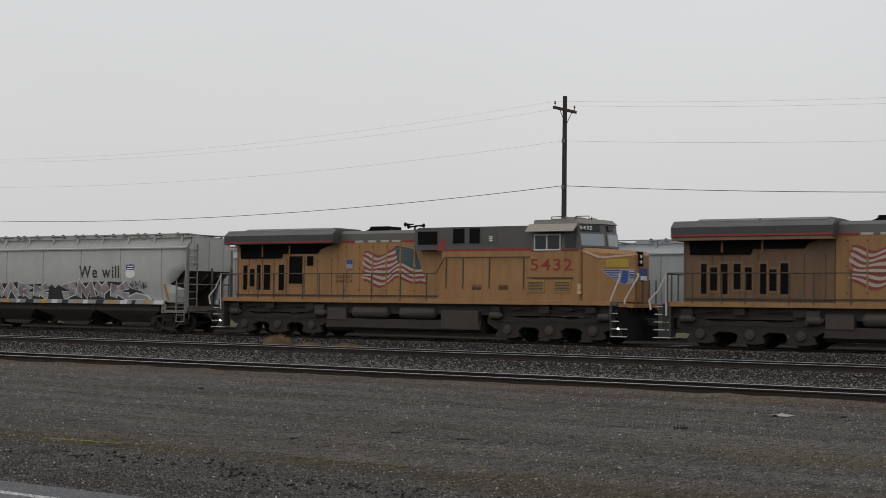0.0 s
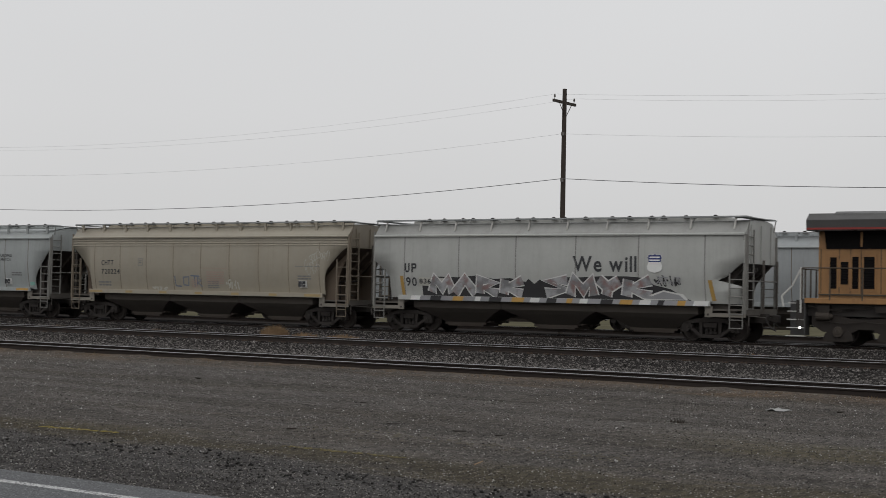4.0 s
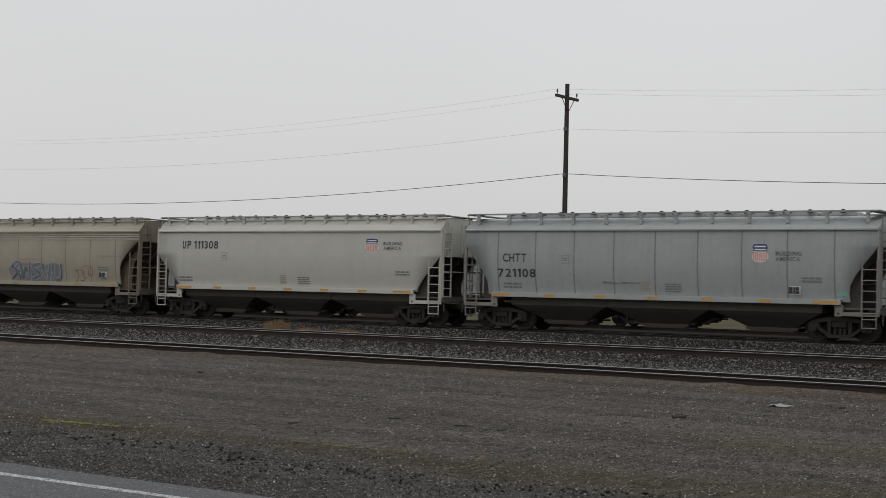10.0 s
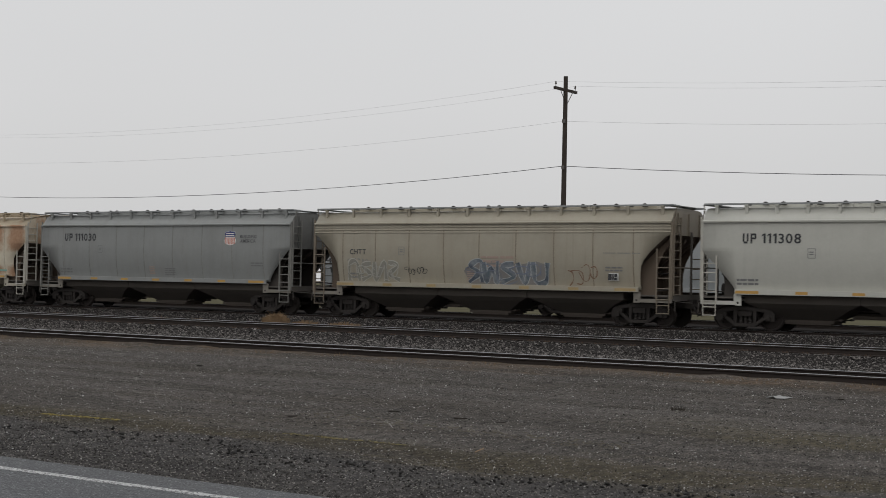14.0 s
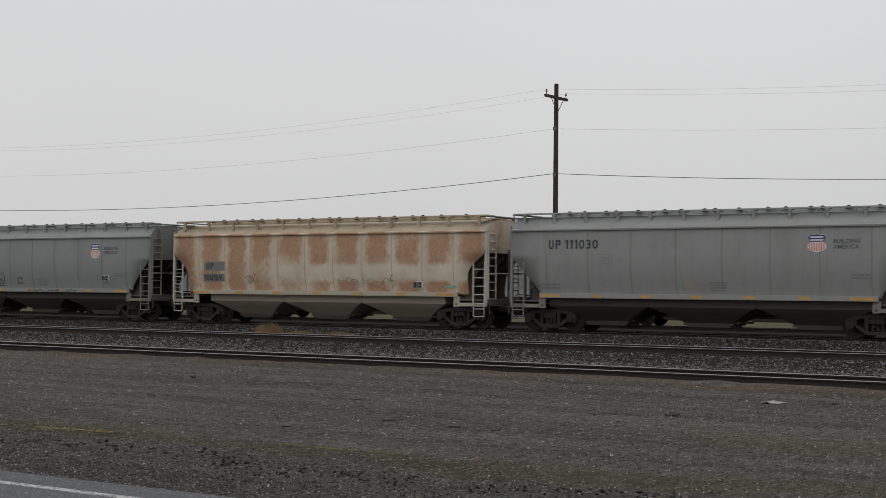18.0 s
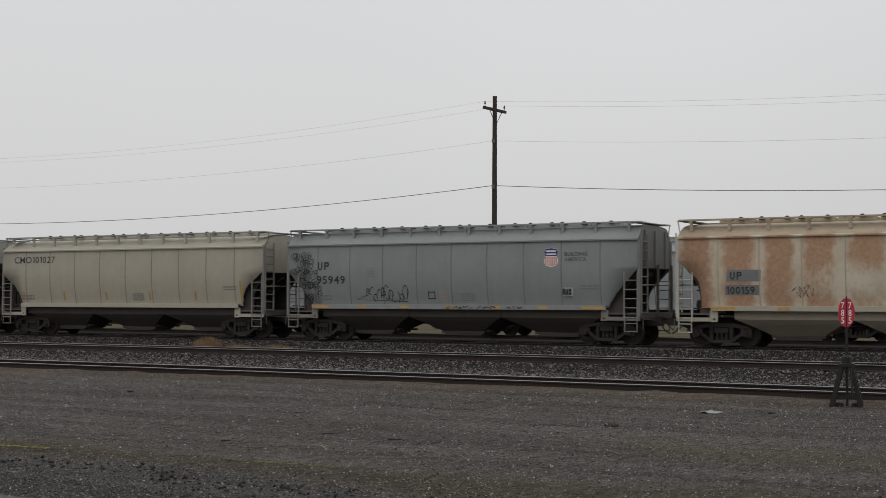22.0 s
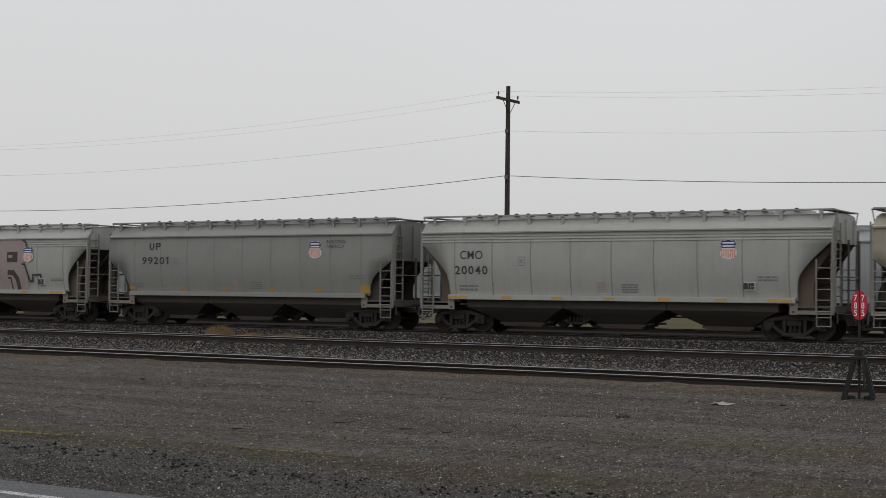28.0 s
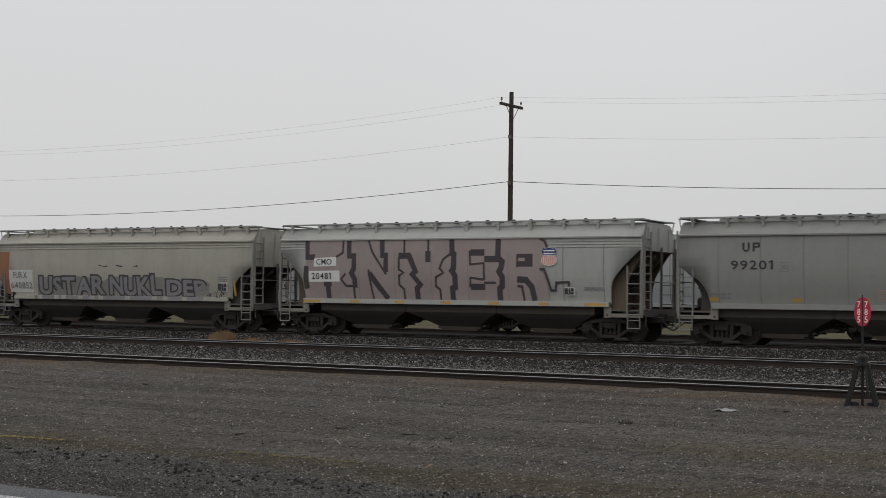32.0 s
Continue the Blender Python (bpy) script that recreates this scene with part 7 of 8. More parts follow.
    # pale grey car
    common(H10, 8.45, sh=(4.34, 2.85, 0.63, 0.72), panel=(5.23, 1.74))
    words(H10, "CMO", -6.64, 2.88, 1.04, 0.34)
    words(H10, "20040", -6.88, 2.28, 1.50, 0.34)
    # plain grey car
    common(H11, 7.9, refl=False, sh=(3.63, 2.93, 0.66, 0.76), slogan=(4.55, 3.36))
    mark_bars(H11, -5.42, 3.34, 0.66, 0.32)
    words(H11, "99201", -5.85, 2.70, 1.58, 0.33)
    for x in (-6.7, -3.6, -1.2, 1.4, 3.9):
        slabs("ochre_tick", [[(x, 1.56), (x + 0.35, 1.56), (x + 0.33, 1.70), (x, 1.72)]], M_OCHRE, H11, -1.622)
    slabs("ochre_tick", [[(6.2, 1.5), (6.75, 1.5), (6.7, 1.85), (6.3, 1.85)]], M_OCHRE, H11, -1.622)
    # silver-grey car with the tall piece
    reflectors(H12, 8.47)
    slabs("graffiti_ground", [[(-7.12, 3.9), (4.29, 3.91), (4.52, 3.51), (4.5, 2.92), (4.21, 2.71), (4.53, 2.25), (4.59, 1.49), (-7.21, 1.49), (-6.84, 2.25), (-7.18, 2.54), (-7.04, 3.29)]], M_PINKSPRAY, H12, -1.641)
    plum_strokes(H12)
    for x in (-6.0, -4.35, -2.55, -0.78, 0.95, 2.78):
        slabs("weld_seam", [[(x, 1.5), (x + 0.022, 1.5), (x + 0.022, 3.42), (x, 3.42)]], M_SEAMGREY, H12, -1.6430)
    slabs("white_patch", [[(-6.66, 2.82), (-5.49, 2.85), (-5.49, 3.22), (-6.64, 3.18)]], M_PATCH, H12, -1.653)
    slabs("white_patch", [[(-6.92, 2.18), (-5.32, 2.20), (-5.32, 2.66), (-6.90, 2.64)]], M_PATCH, H12, -1.653)
    words(H12, "CMO", -6.52, 2.90, 0.80, 0.25, y=-1.653)
    words(H12, "20481", -6.76, 2.29, 1.0, 0.28, y=-1.653)
    ob = shield(H12, 4.28, 2.83, 0.68, 0.73)
    ob.location.y -= 0.034
    data_panel(H12, 5.28, 1.72)
    small_print(H12, [(6.1, 1.9, 0.8, 0.15, 2), (-6.0, 1.7, 1.6, 0.15, 1)])
    # beige-grey car
    slabs("rust_panel", [[(-7.55, 1.55), (-7.1, 1.5), (-7.2, 2.2), (-7.15, 3.55), (-7.95, 3.55), (-7.97, 2.9)]], M_CAR13RUST, H13, -1.618)
    slabs("pale_patch", [[(-7.17, 1.62), (-5.55, 1.62), (-5.55, 2.68), (-7.17, 2.68)]], M_PATCH13, H13, -1.616)
    words(H13, "FURX", -6.87, 2.28, 0.96, 0.31, M_GREYTXT, y=-1.622)
    words(H13, "640852", -7.05, 1.78, 1.47, 0.32, M_GREYTXT, y=-1.622)
    slabs("graffiti_shadow", [[(-5.3, 1.488), (5.5, 1.488), (5.55, 2.1), (4.9, 2.28), (3.2, 2.25), (2.8, 2.35), (-0.4, 2.38), (-0.9, 2.15), (-1.4, 2.3), (-3.0, 2.42), (-5.1, 2.32)]], M_SMOKE, H13, -1.618)
    for text, x0, x1, z1, seed in (("USTAR", -5.15, -0.85, 2.32, 61), ("NUKL", -0.55, 2.7, 2.34, 62), ("DEP", 2.95, 5.4, 2.22, 63)):
        bubble_letters(H13, text, x0, x1, 1.54, z1, M_GREYSPRAY2, M_BLACKSPRAY2, -1.624, seed=seed)
    r = random.Random(9)
    x = -5.3
    while x < 5.3:
        w = r.uniform(0.12, 0.34)
        slabs("sill_paint", [[(x, 1.30 + r.uniform(0, 0.04)), (x + w, 1.30 + r.uniform(0, 0.04)), (x + w, 1.478), (x, 1.478)]], M_GREYSPRAY2 if r.random() < 0.7 else M_SMOKE, H13, -1.6635)
        x += w + (0.3 if r.random() < 0.12 else 0.01)
    scribble(H13, 5.5, 1.45, 1.0, 0.3, 6, M_BLACKSPRAY2, 0.05, 67, -1.664)
    scribble(H13, -1.3, 2.82, 2.6, 0.08, 4, M_BLACKSPRAY2, 0.05, 68)
    data_panel(H13, 6.1, 1.72, 0.5, 0.4)
    small_print(H13, [(6.1, 2.15, 0.5, 0.25, 3)])
    tick(H13, 6.95, 1.55, 2.2, 0.11, 0.02)


M_FAINTWHITE2 = plain("washed_white_spray", (0.40, 0.41, 0.41), 0.8, 0, 0.4, 3)
M_GREYSPRAY2 = plain("lilac_grey_spray", (0.215, 0.21, 0.22), 0.75, 0, 0.4, 2)
M_BLACKSPRAY2 = plain("dull_black_spray", (0.065, 0.06, 0.062), 0.75, 0, 0.4, 2)
M_PATCH13 = plain("pale_grey_patch", (0.50, 0.50, 0.47), 0.7, 0, 0.25)
M_FAINTGREY = plain("thin_grey_spray", (0.25, 0.24, 0.21), 0.8, 0, 0.4, 3)
M_SMOKE = plain("smoky_spray", (0.22, 0.21, 0.20), 0.8, 0, 0.5, 2)


def plum_strokes(car):
    """The dark sides of five tall forms."""
    def form(wide, thin, k=0.25, q=0.10):
        for i, line in enumerate(wide):
            strokes("graffiti_stroke", car, [line], k, M_PLUMSPRAY, -1.645 - 0.0004 * i)
        for i, line in enumerate(thin):
            strokes("thin_stroke", car, [line], q, M_PLUMSPRAY, -1.648 - 0.0004 * i)
    form([[(-7.02, 3.9), (-7.0, 3.22), (-6.6, 3.22)], [(-7.05, 2.85), (-7.1, 2.3), (-7.03, 1.9)], [(-6.15, 2.12), (-5.75, 2.12)], [(-5.95, 2.2), (-5.93, 1.5)], [(-4.85, 3.9), (-4.82, 3.26), (-4.58, 3.26), (-4.58, 2.75), (-4.70, 2.55), (-4.55, 2.3), (-4.55, 1.95)]],
         [[(-5.14, 3.9), (-5.15, 3.4), (-5.5, 3.22)], [(-5.0, 2.54), (-5.24, 2.3), (-5.0, 2.02), (-4.55, 2.02)], [(-4.6, 2.0), (-4.6, 1.5)]])
    form([[(-3.18, 3.9), (-3.15, 3.28), (-2.98, 3.28), (-2.98, 2.6)], [(-3.80, 2.55), (-2.92, 1.5)]],
         [[(-3.86, 3.9), (-3.65, 3.4), (-2.95, 2.5)], [(-3.84, 2.7), (-3.76, 2.2), (-3.64, 1.5)]])
    form([[(-2.36, 3.26), (-1.84, 3.26), (-1.52, 2.62), (-1.68, 2.5), (-1.3, 2.1), (-1.46, 1.95), (-1.46, 1.5)], [(-0.93, 3.44), (-0.92, 3.0)], [(0.19, 3.9), (0.22, 3.34), (0.31, 3.3), (0.30, 2.75), (0.22, 2.65), (0.36, 2.45), (0.36, 2.0), (0.22, 1.95), (0.22, 1.5)]],
         [[(-2.08, 3.9), (-2.07, 3.3)], [(-2.33, 3.2), (-2.33, 2.7), (-2.1, 2.58), (-2.32, 2.45), (-2.32, 2.08), (-2.1, 1.9), (-2.1, 1.5)], [(-0.93, 3.9), (-0.91, 3.4)], [(0.1, 3.3), (-0.2, 3.1), (-0.36, 2.75), (-0.18, 2.57), (-0.54, 2.4), (-0.55, 2.03), (-0.36, 1.9), (-0.35, 1.5)]])
    form([[(1.08, 3.37), (1.72, 3.37)], [(1.72, 3.11), (2.40, 3.11), (2.54, 3.0), (2.50, 2.8), (2.40, 2.62), (2.54, 2.4), (2.52, 2.05), (2.40, 1.95), (2.40, 1.5)], [(2.34, 3.9), (2.34, 3.1)], [(1.08, 2.02), (1.75, 2.02)]],
         [[(1.05, 3.45), (1.08, 2.9), (1.7, 2.95), (1.72, 2.3)], [(1.06, 2.0), (1.08, 2.38), (1.7, 2.3)], [(1.7, 2.18), (2.25, 2.18)]])
    form([[(3.2, 3.06), (3.9, 3.06)]], [], 0.5)
    strokes("inner_notch", car, [[(3.26, 3.09), (3.55, 3.09)]], 0.13, M_PINKSPRAY, -1.652)
    form([[(3.2, 2.32), (3.6, 2.30), (3.85, 2.02), (3.94, 1.5)]],
         [[(3.22, 3.3), (3.22, 2.8)], [(3.2, 2.06), (3.42, 2.04), (3.48, 1.5)], [(4.19, 3.88), (4.4, 3.8), (4.52, 3.55)], [(4.2, 2.72), (4.4, 2.7), (4.58, 2.25), (4.7, 1.9), (4.88, 1.9), (4.92, 2.2), (5.46, 2.22), (5.46, 2.06)]])


mark_cars()


# ---- pole line ----
POLE_Y = 72.0
POLE_X = -41.2
SPAN = 66.0


def make_pole(x, y):
    pole = tagged(new("utility_pole"), "dark weathered wooden utility pole with a crossarm", "utility pole", "utility poles")
    pole.location = (x, y, 0)
    bm = fresh()
    rod(bm, (0, 0, -0.6), (0, 0, 13.3), 0.17, 12, 0.12)
    part("pole_shaft", bm, M_WOOD, pole)
    bm = fresh()
    box(bm, -0.06, 0.06, -1.25, 1.25, 12.45, 12.6)
    part("crossarm", bm, M_WOOD, pole)
    bm = fresh()
    for s in (-1, 1):
        rod(bm, (0.07, s * 0.08, 11.75), (0.07, s * 0.7, 12.46), 0.02, 5)
    part("brace", bm, M_WOOD, pole)
    for s in (-1.1, 1.1):
        bm = fresh()
        lathe(bm, [(0.02, 12.6), (0.02, 12.72), (0.055, 12.73), (0.06, 12.80), (0.035, 12.82), (0.05, 12.86), (0.02, 12.90)], 8, axis="z", centre=(0, s, 0))
        part("insulator", bm, M_INSUL, pole)
    for z in (10.75, 8.15):
        bm = fresh()
        box(bm, -0.08, 0.08, -0.2, -0.1, z - 0.1, z + 0.1)
        part("wire_clamp", bm, M_INSUL, pole)
    return pole


make_pole(POLE_X, POLE_Y)
make_pole(POLE_X - SPAN, POLE_Y)
make_pole(POLE_X + SPAN, POLE_Y)


def wire(a, b, sag, r, label, n=24):
    """One sagging wire as a single tube."""
    a, b = Vector(a), Vector(b)
    bm = fresh()
    rings = []
    for i in range(n + 1):
        u = i / n
        p = a.lerp(b, u) - Vector((0, 0, 4 * sag * u * (1 - u)))
        rings.append([bm.verts.new(p + Vector((0, r * math.cos(k * 1.2566), r * math.sin(k * 1.2566)))) for k in range(5)])
    for s, t in zip(rings, rings[1:]):
        for k in range(5):
            bm.faces.new((s[k], s[(k + 1) % 5], t[(k + 1) % 5], t[k]))
    tagged(part("overhead_wire", bm, M_WIRE), label, "wire", "overhead wires")


for i in (-1, 0):
    x0, x1 = POLE_X + SPAN * i, POLE_X + SPAN * (i + 1)
    wire((x0, POLE_Y - 1.1, 12.88), (x1, POLE_Y - 1.1, 12.88), 1.35, 0.0034, "thin overhead power wire")
    wire((x0, POLE_Y + 1.1, 12.88), (x1, POLE_Y + 1.1, 12.88), 1.35, 0.0034, "thin overhead power wire")
    wire((x0, POLE_Y - 0.15, 10.75), (x1, POLE_Y - 0.15, 10.75), 1.2, 0.0042, "thin overhead neutral wire")
    wire((x0, POLE_Y - 0.15, 8.22), (x1, POLE_Y - 0.15, 8.22), 1.2, 0.018, "thick sagging overhead cable")


# ---- parked hopper cars on the far track ----
def parked():
    for k in range(-2, 3):
        x = -51.45 + 18.05 * k + 8.5
        car = hopper("pale blue-grey covered hopper parked on the far track", "round", 17.0, M_FAR, 0, 0, brackets=8, group="parked hopper cars")
        CARS.pop()
        for w in [c for c in car.children if c.name.startswith("wheelset")]:
            ROLLING[:] = [q for q in ROLLING if q[0] is not w]
        car.matrix_basis = pose(x, D4, 0)
        decal(car, text_mesh("115", 0.30, M_LETTER, 0.78), -7.0, 1.95, "lettering")
        mark_bars(car, -6.95, 2.42, 0.7, 0.30)
        for z in (-5.4, -2.2, 1.0, 4.2):
            slabs("weld_seam", [[(z, 1.5), (z + 0.04, 1.5), (z + 0.04, 3.9), (z, 3.9)]], M_SEAM, car, -1.613)


parked()


# ---- switch stand with its oval target ----
def switch_stand():
    st = tagged(new("switch_stand"), "black railway switch stand with a red oval target", "switch stand")
    st.location = (-7.2, 24.4, -0.25)
    bm = fresh()
    prism(bm, [(-0.30, 0.0), (-0.22, 0.0), (-0.045, 0.74), (-0.11, 0.74)], -0.14, -0.08)
    part("leg", bm, M_STAND, st)
    bm = fresh()
    prism(bm, [(-0.30, 0.0), (-0.22, 0.0), (-0.045, 0.74), (-0.11, 0.74)], 0.08, 0.14)
    part("leg", bm, M_STAND, st)
    bm = fresh()
    prism(bm, [(0.28, 0.0), (0.20, 0.0), (0.045, 0.74), (0.11, 0.74)], -0.14, -0.08)
    part("leg", bm, M_STAND, st)
    bm = fresh()
    prism(bm, [(0.28, 0.0), (0.20, 0.0), (0.045, 0.74), (0.11, 0.74)], 0.08, 0.14)
    part("leg", bm, M_STAND, st)
    bm = fresh()
    box(bm, -0.33, 0.31, -0.20, 0.20, 0.0, 0.035, bevel=0.006)
    part("base_plate", bm, M_STAND, st)
    bm = fresh()
    box(bm, -0.12, 0.12, -0.15, 0.15, 0.72, 0.78, bevel=0.01)
    lathe(bm, [(0.05, 0.76), (0.085, 0.78), (0.085, 0.88), (0.05, 0.92)], 12, axis="z")
    part("head_casting", bm, M_STAND, st)
    bm = fresh()
    rod(bm, (0, 0, 0.03), (0, 0, 1.38), 0.024, 8)
    rod(bm, (0, -0.035, 1.36), (0, -0.035, 1.90), 0.009, 6)
    part("spindle", bm, M_STAND, st)
    bm = fresh()
    rod(bm, (0.06, -0.1, 0.86), (0.10, -0.2, 0.30), 0.02, 6)
    lathe(bm, [(0.02, -0.05), (0.04, -0.04), (0.04, 0.04), (0.02, 0.05)], 8, axis="z", centre=(0.10, -0.2, 0.27))
    part("throw_lever", bm, M_STAND, st)
    for x in (-0.13, 0.14):
        bm = fresh()
        lathe(bm, [(0.03, 0.03), (0.07, 0.05), (0.07, 0.12), (0.03, 0.14)], 10, axis="z", centre=(x, 0.0, 0))
        part("crank", bm, M_STAND, st)
    # folded oval target: two half ovals that meet at the spindle
    h = 0.245
    for s in (-1, 1):
        bm = fresh()
        pts = [(0.0, -h)] + [(0.135 * math.cos(a), h * math.sin(a)) for a in [math.pi * (i / 12 - 0.5) for i in range(1, 12)]] + [(0.0, h)]
        prism(bm, [(s * a, 1.62 + b) for a, b in pts], -0.006, 0.006)
        half = part("target_half", bm, M_SIGNRED, st, "half of the red oval target")
        half.matrix_basis = pose(0, -0.03, 0, 0, 0, 8 * s)
        for i, ch in enumerate("785"):
            me = text_mesh(ch, 0.105, M_WHITE, 0.052, bold=0.01)
            place(part("lettering", me, None, half), (-0.085 if s < 0 else 0.03), -0.008, 1.69 - 0.125 * i)
    st.matrix_basis = pose(-7.2, 24.4, -0.255, 0, 0, 12)
    # the rods that run to the switch
    bm = fresh()
    rod(bm, (-7.1, 24.5, -0.17), (-6.9, 25.6, -0.14), 0.02, 6)
    box(bm, -6.5, -4.2, 24.62, 24.70, -0.20, -0.15)
    box(bm, -6.6, -6.2, 24.55, 24.85, -0.21, -0.10)
    tagged(part("switch_rod", bm, M_STAND), "black steel switch operating rod", "switch rod")


switch_stand()


# ---- loose stones ----
M_CLOD = stone_mat("dark_clod", (0.017, 0.0165, 0.0165), (0.082, 0.079, 0.077))

def stones(name, label, mat, count, x0, x1, y0, y1, size, height, seed, edge=None):
    """A joined bed of small uneven stones."""
    rng = np.random.default_rng(seed)
    base = np.array([(1, 0, 0), (-1, 0, 0), (0, 1, 0), (0, -1, 0), (0, 0, 1), (0, 0, -0.6)], float)
    tri = np.array([(0, 2, 4), (2, 1, 4), (1, 3, 4), (3, 0, 4), (2, 0, 5), (1, 2, 5), (3, 1, 5), (0, 3, 5)])
    px, py = rng.uniform(x0, x1, count), rng.uniform(y0, y1, count)
    if edge is not None:
        ok = edge(px, py, rng)
        px, py = px[ok], py[ok]
    n = len(px)
    s = size * np.exp(rng.normal(0, 0.24, n))
    v = base[None] * np.stack([s * rng.uniform(0.7, 1.4, n), s * rng.uniform(0.6, 1.1, n), s * rng.uniform(0.5, 1.0, n)], 1)[:, None, :]
    v = v * rng.uniform(0.75, 1.25, v.shape)
    q = rng.normal(0, 1, (n, 4))
    q /= np.linalg.norm(q, axis=1)[:, None]
    w, i, j, k = q.T
    turn = np.stack([1 - 2 * (j * j + k * k), 2 * (i * j - k * w), 2 * (i * k + j * w), 2 * (i * j + k * w), 1 - 2 * (i * i + k * k), 2 * (j * k - i * w),
                     2 * (i * k - j * w), 2 * (j * k + i * w), 1 - 2 * (i * i + j * j)], 1).reshape(n, 3, 3)
    v = np.einsum("nab,nkb->nka", turn, v)
    v[..., 2] *= 0.72
    x, y = v[..., 0], v[..., 1]
    z = np.array([height(p, q) for p, q in zip(px, py)])
    co = np.stack([x + px[:, None], y + py[:, None], v[..., 2] + z[:, None] + s[:, None] * 0.30], 2).reshape(-1, 3)
    faces = (tri[None] + (np.arange(n) * 6)[:, None, None]).reshape(-1, 3)
    me = bpy.data.meshes.new(name)
    me.vertices.add(len(co))
    me.vertices.foreach_set("co", co.ravel())
    me.loops.add(faces.size)
    me.loops.foreach_set("vertex_index", faces.ravel().astype(np.int32))
    me.polygons.add(len(faces))
    me.polygons.foreach_set("loop_start", np.arange(0, faces.size, 3, dtype=np.int32))
    me.update(calc_edges=True)
    me.validate()
    me.materials.append(mat)
    return tagged(new(name, me), label, "gravel", kind="stuff")


def bed_height(x, y):
    return float(np.interp(y, [27.0, 27.6, 29.5, 35.0, 36.1, 36.6, 36.95, 37.3, 37.6, 39.0, 39.5, 40.3, 42, 48, 49.3, 49.7, 52.5, 53, 55, 57.5, 60.5], [-0.17, -0.18, -0.30, -0.37, -0.30, -0.225, -0.196, -0.20, -0.205, -0.19, -0.18, -0.25, -0.36, -0.36, -0.16, -0.11, -0.11, -0.18, -0.38, -0.42, -0.345]))


stones("ballast_stones", "loose grey crushed stone between the tracks", M_STONE, 72000, -50, -6, 27.0, 37.2, 0.031, bed_height, 1)
stones("ballast_stones", "loose grey crushed stone between the rails of the empty track", M_STONE, 9000, -50, -8, 37.55, 39.0, 0.030, bed_height, 8)
stones("ballast_stones", "loose grey crushed stone beside the main track", M_STONE, 52000, -60, -9, 39.0, 47.0, 0.034, bed_height, 2)
stones("ballast_stones", "loose grey crushed stone under the main track", M_STONE, 44000, -68, -11, 47.0, 53.2, 0.034, bed_height, 9)
stones("ballast_stones", "loose grey crushed stone beyond the main track", M_STONE, 24000, -74, -12, 53.2, 60.5, 0.042, bed_height, 3)
stones("lot_chunks", "broken dark asphalt chunks and gravel along the road", M_LOTSTONE, 26000, -18, -2.5, 9.58, 12.6, 0.011, lot_height, 4,
       lambda x, y, r: r.uniform(0, 1, len(x)) > (y - 9.6) / 3.6)
stones("lot_chunks", "row of larger broken dark asphalt chunks", M_CLOD, 2600, -18, -2.5, 10.2, 12.6, 0.024, lot_height, 5,
       lambda x, y, r: np.abs(y - 11.5 - 0.35 * np.sin(x * 0.9) - 0.2 * np.sin(x * 2.7)) < 0.28 * r.uniform(0, 1.6, len(x)))
stones("pebbles", "small grey pebbles pressed into the lot", M_LOTSTONE, 44000, -30, -2.5, 12.0, 24.9, 0.0095, lot_height, 6)
stones("pebbles", "scattered pale pebbles on the dark lot", M_WHITESTONE, 13000, -32, -2.5, 9.8, 24.9, 0.0088, lot_height, 7)
stones("pebbles", "scattered larger pale pebbles on the dark lot", M_WHITESTONE, 1300, -32, -2.5, 9.8, 24.9, 0.0135, lot_height, 10)


# ---- small things on the lot ----
def litter():
    bm = fresh()
    r = random.Random(2)
    grid = [[bm.verts.new((-0.17 + 0.068 * i + r.uniform(-0.012, 0.012), -0.22 + 0.11 * j + r.uniform(-0.03, 0.03), 0.012 + 0.045 * max(0.0, noise.noise((i * 0.7, j * 0.9, 4.0))))) for i in range(6)] for j in range(5)]
    for j in range(4):
        for i in range(5):
            if (i, j) not in ((0, 0), (4, 3), (3, 3), (0, 3)):
                bm.faces.new((grid[j][i], grid[j][i + 1], grid[j + 1][i + 1], grid[j + 1][i]))
    skin = bmesh.ops.extrude_face_region(bm, geom=bm.faces[:])
    for v in skin["geom"]:
        if isinstance(v, bmesh.types.BMVert):
            v.co.z -= 0.008
    for v in [v for v in bm.verts if not v.link_faces]:
        bm.verts.remove(v)
    ob = part("flat_scrap", bm, M_SCRAP)
    ob.location = (-8.65, 22.0, lot_height(-8.65, 22.0))
    tagged(ob, "crumpled pale grey scrap lying on the lot", "scrap")
    for x, y, w, t in ((-12.34, 14.63, 0.16, 0.03), (-11.87, 16.2, 0.22, 0.03), (-10.63, 16.0, 0.30, 0.025), (-7.8, 22.4, 0.13, 0.05), (-20.05, 21.0, 0.45, 0.05), (-9.9, 15.8, 0.14, 0.02), (-14.2, 18.6, 0.2, 0.02)):
        bm = fresh()
        for i in range(3):
            rod(bm, (r.uniform(-w / 2, -w / 5), r.uniform(-0.03, 0.03), 0.01), (r.uniform(w / 5, w / 2), r.uniform(-0.04, 0.04), 0.02), t * 0.35, 5, t * 0.2)
        ob = part("bark_scrap", bm, M_DARKSOIL)
        ob.matrix_basis = pose(x, y, lot_height(x, y), 0, 0, r.uniform(-25, 25))
        tagged(ob, "dark splinter of wood lying on the gravel", "wood scrap", "wood scraps")
    bm = fresh()
    rod(bm, (0, 0, 0.012), (0.12, -0.35, 0.012), 0.006, 5)
    ob = part("pale_stick", bm, M_GRASS)
    ob.location = (-8.6, 13.4, lot_height(-8.6, 13.4))
    tagged(ob, "thin pale stick lying on the lot", "stick")


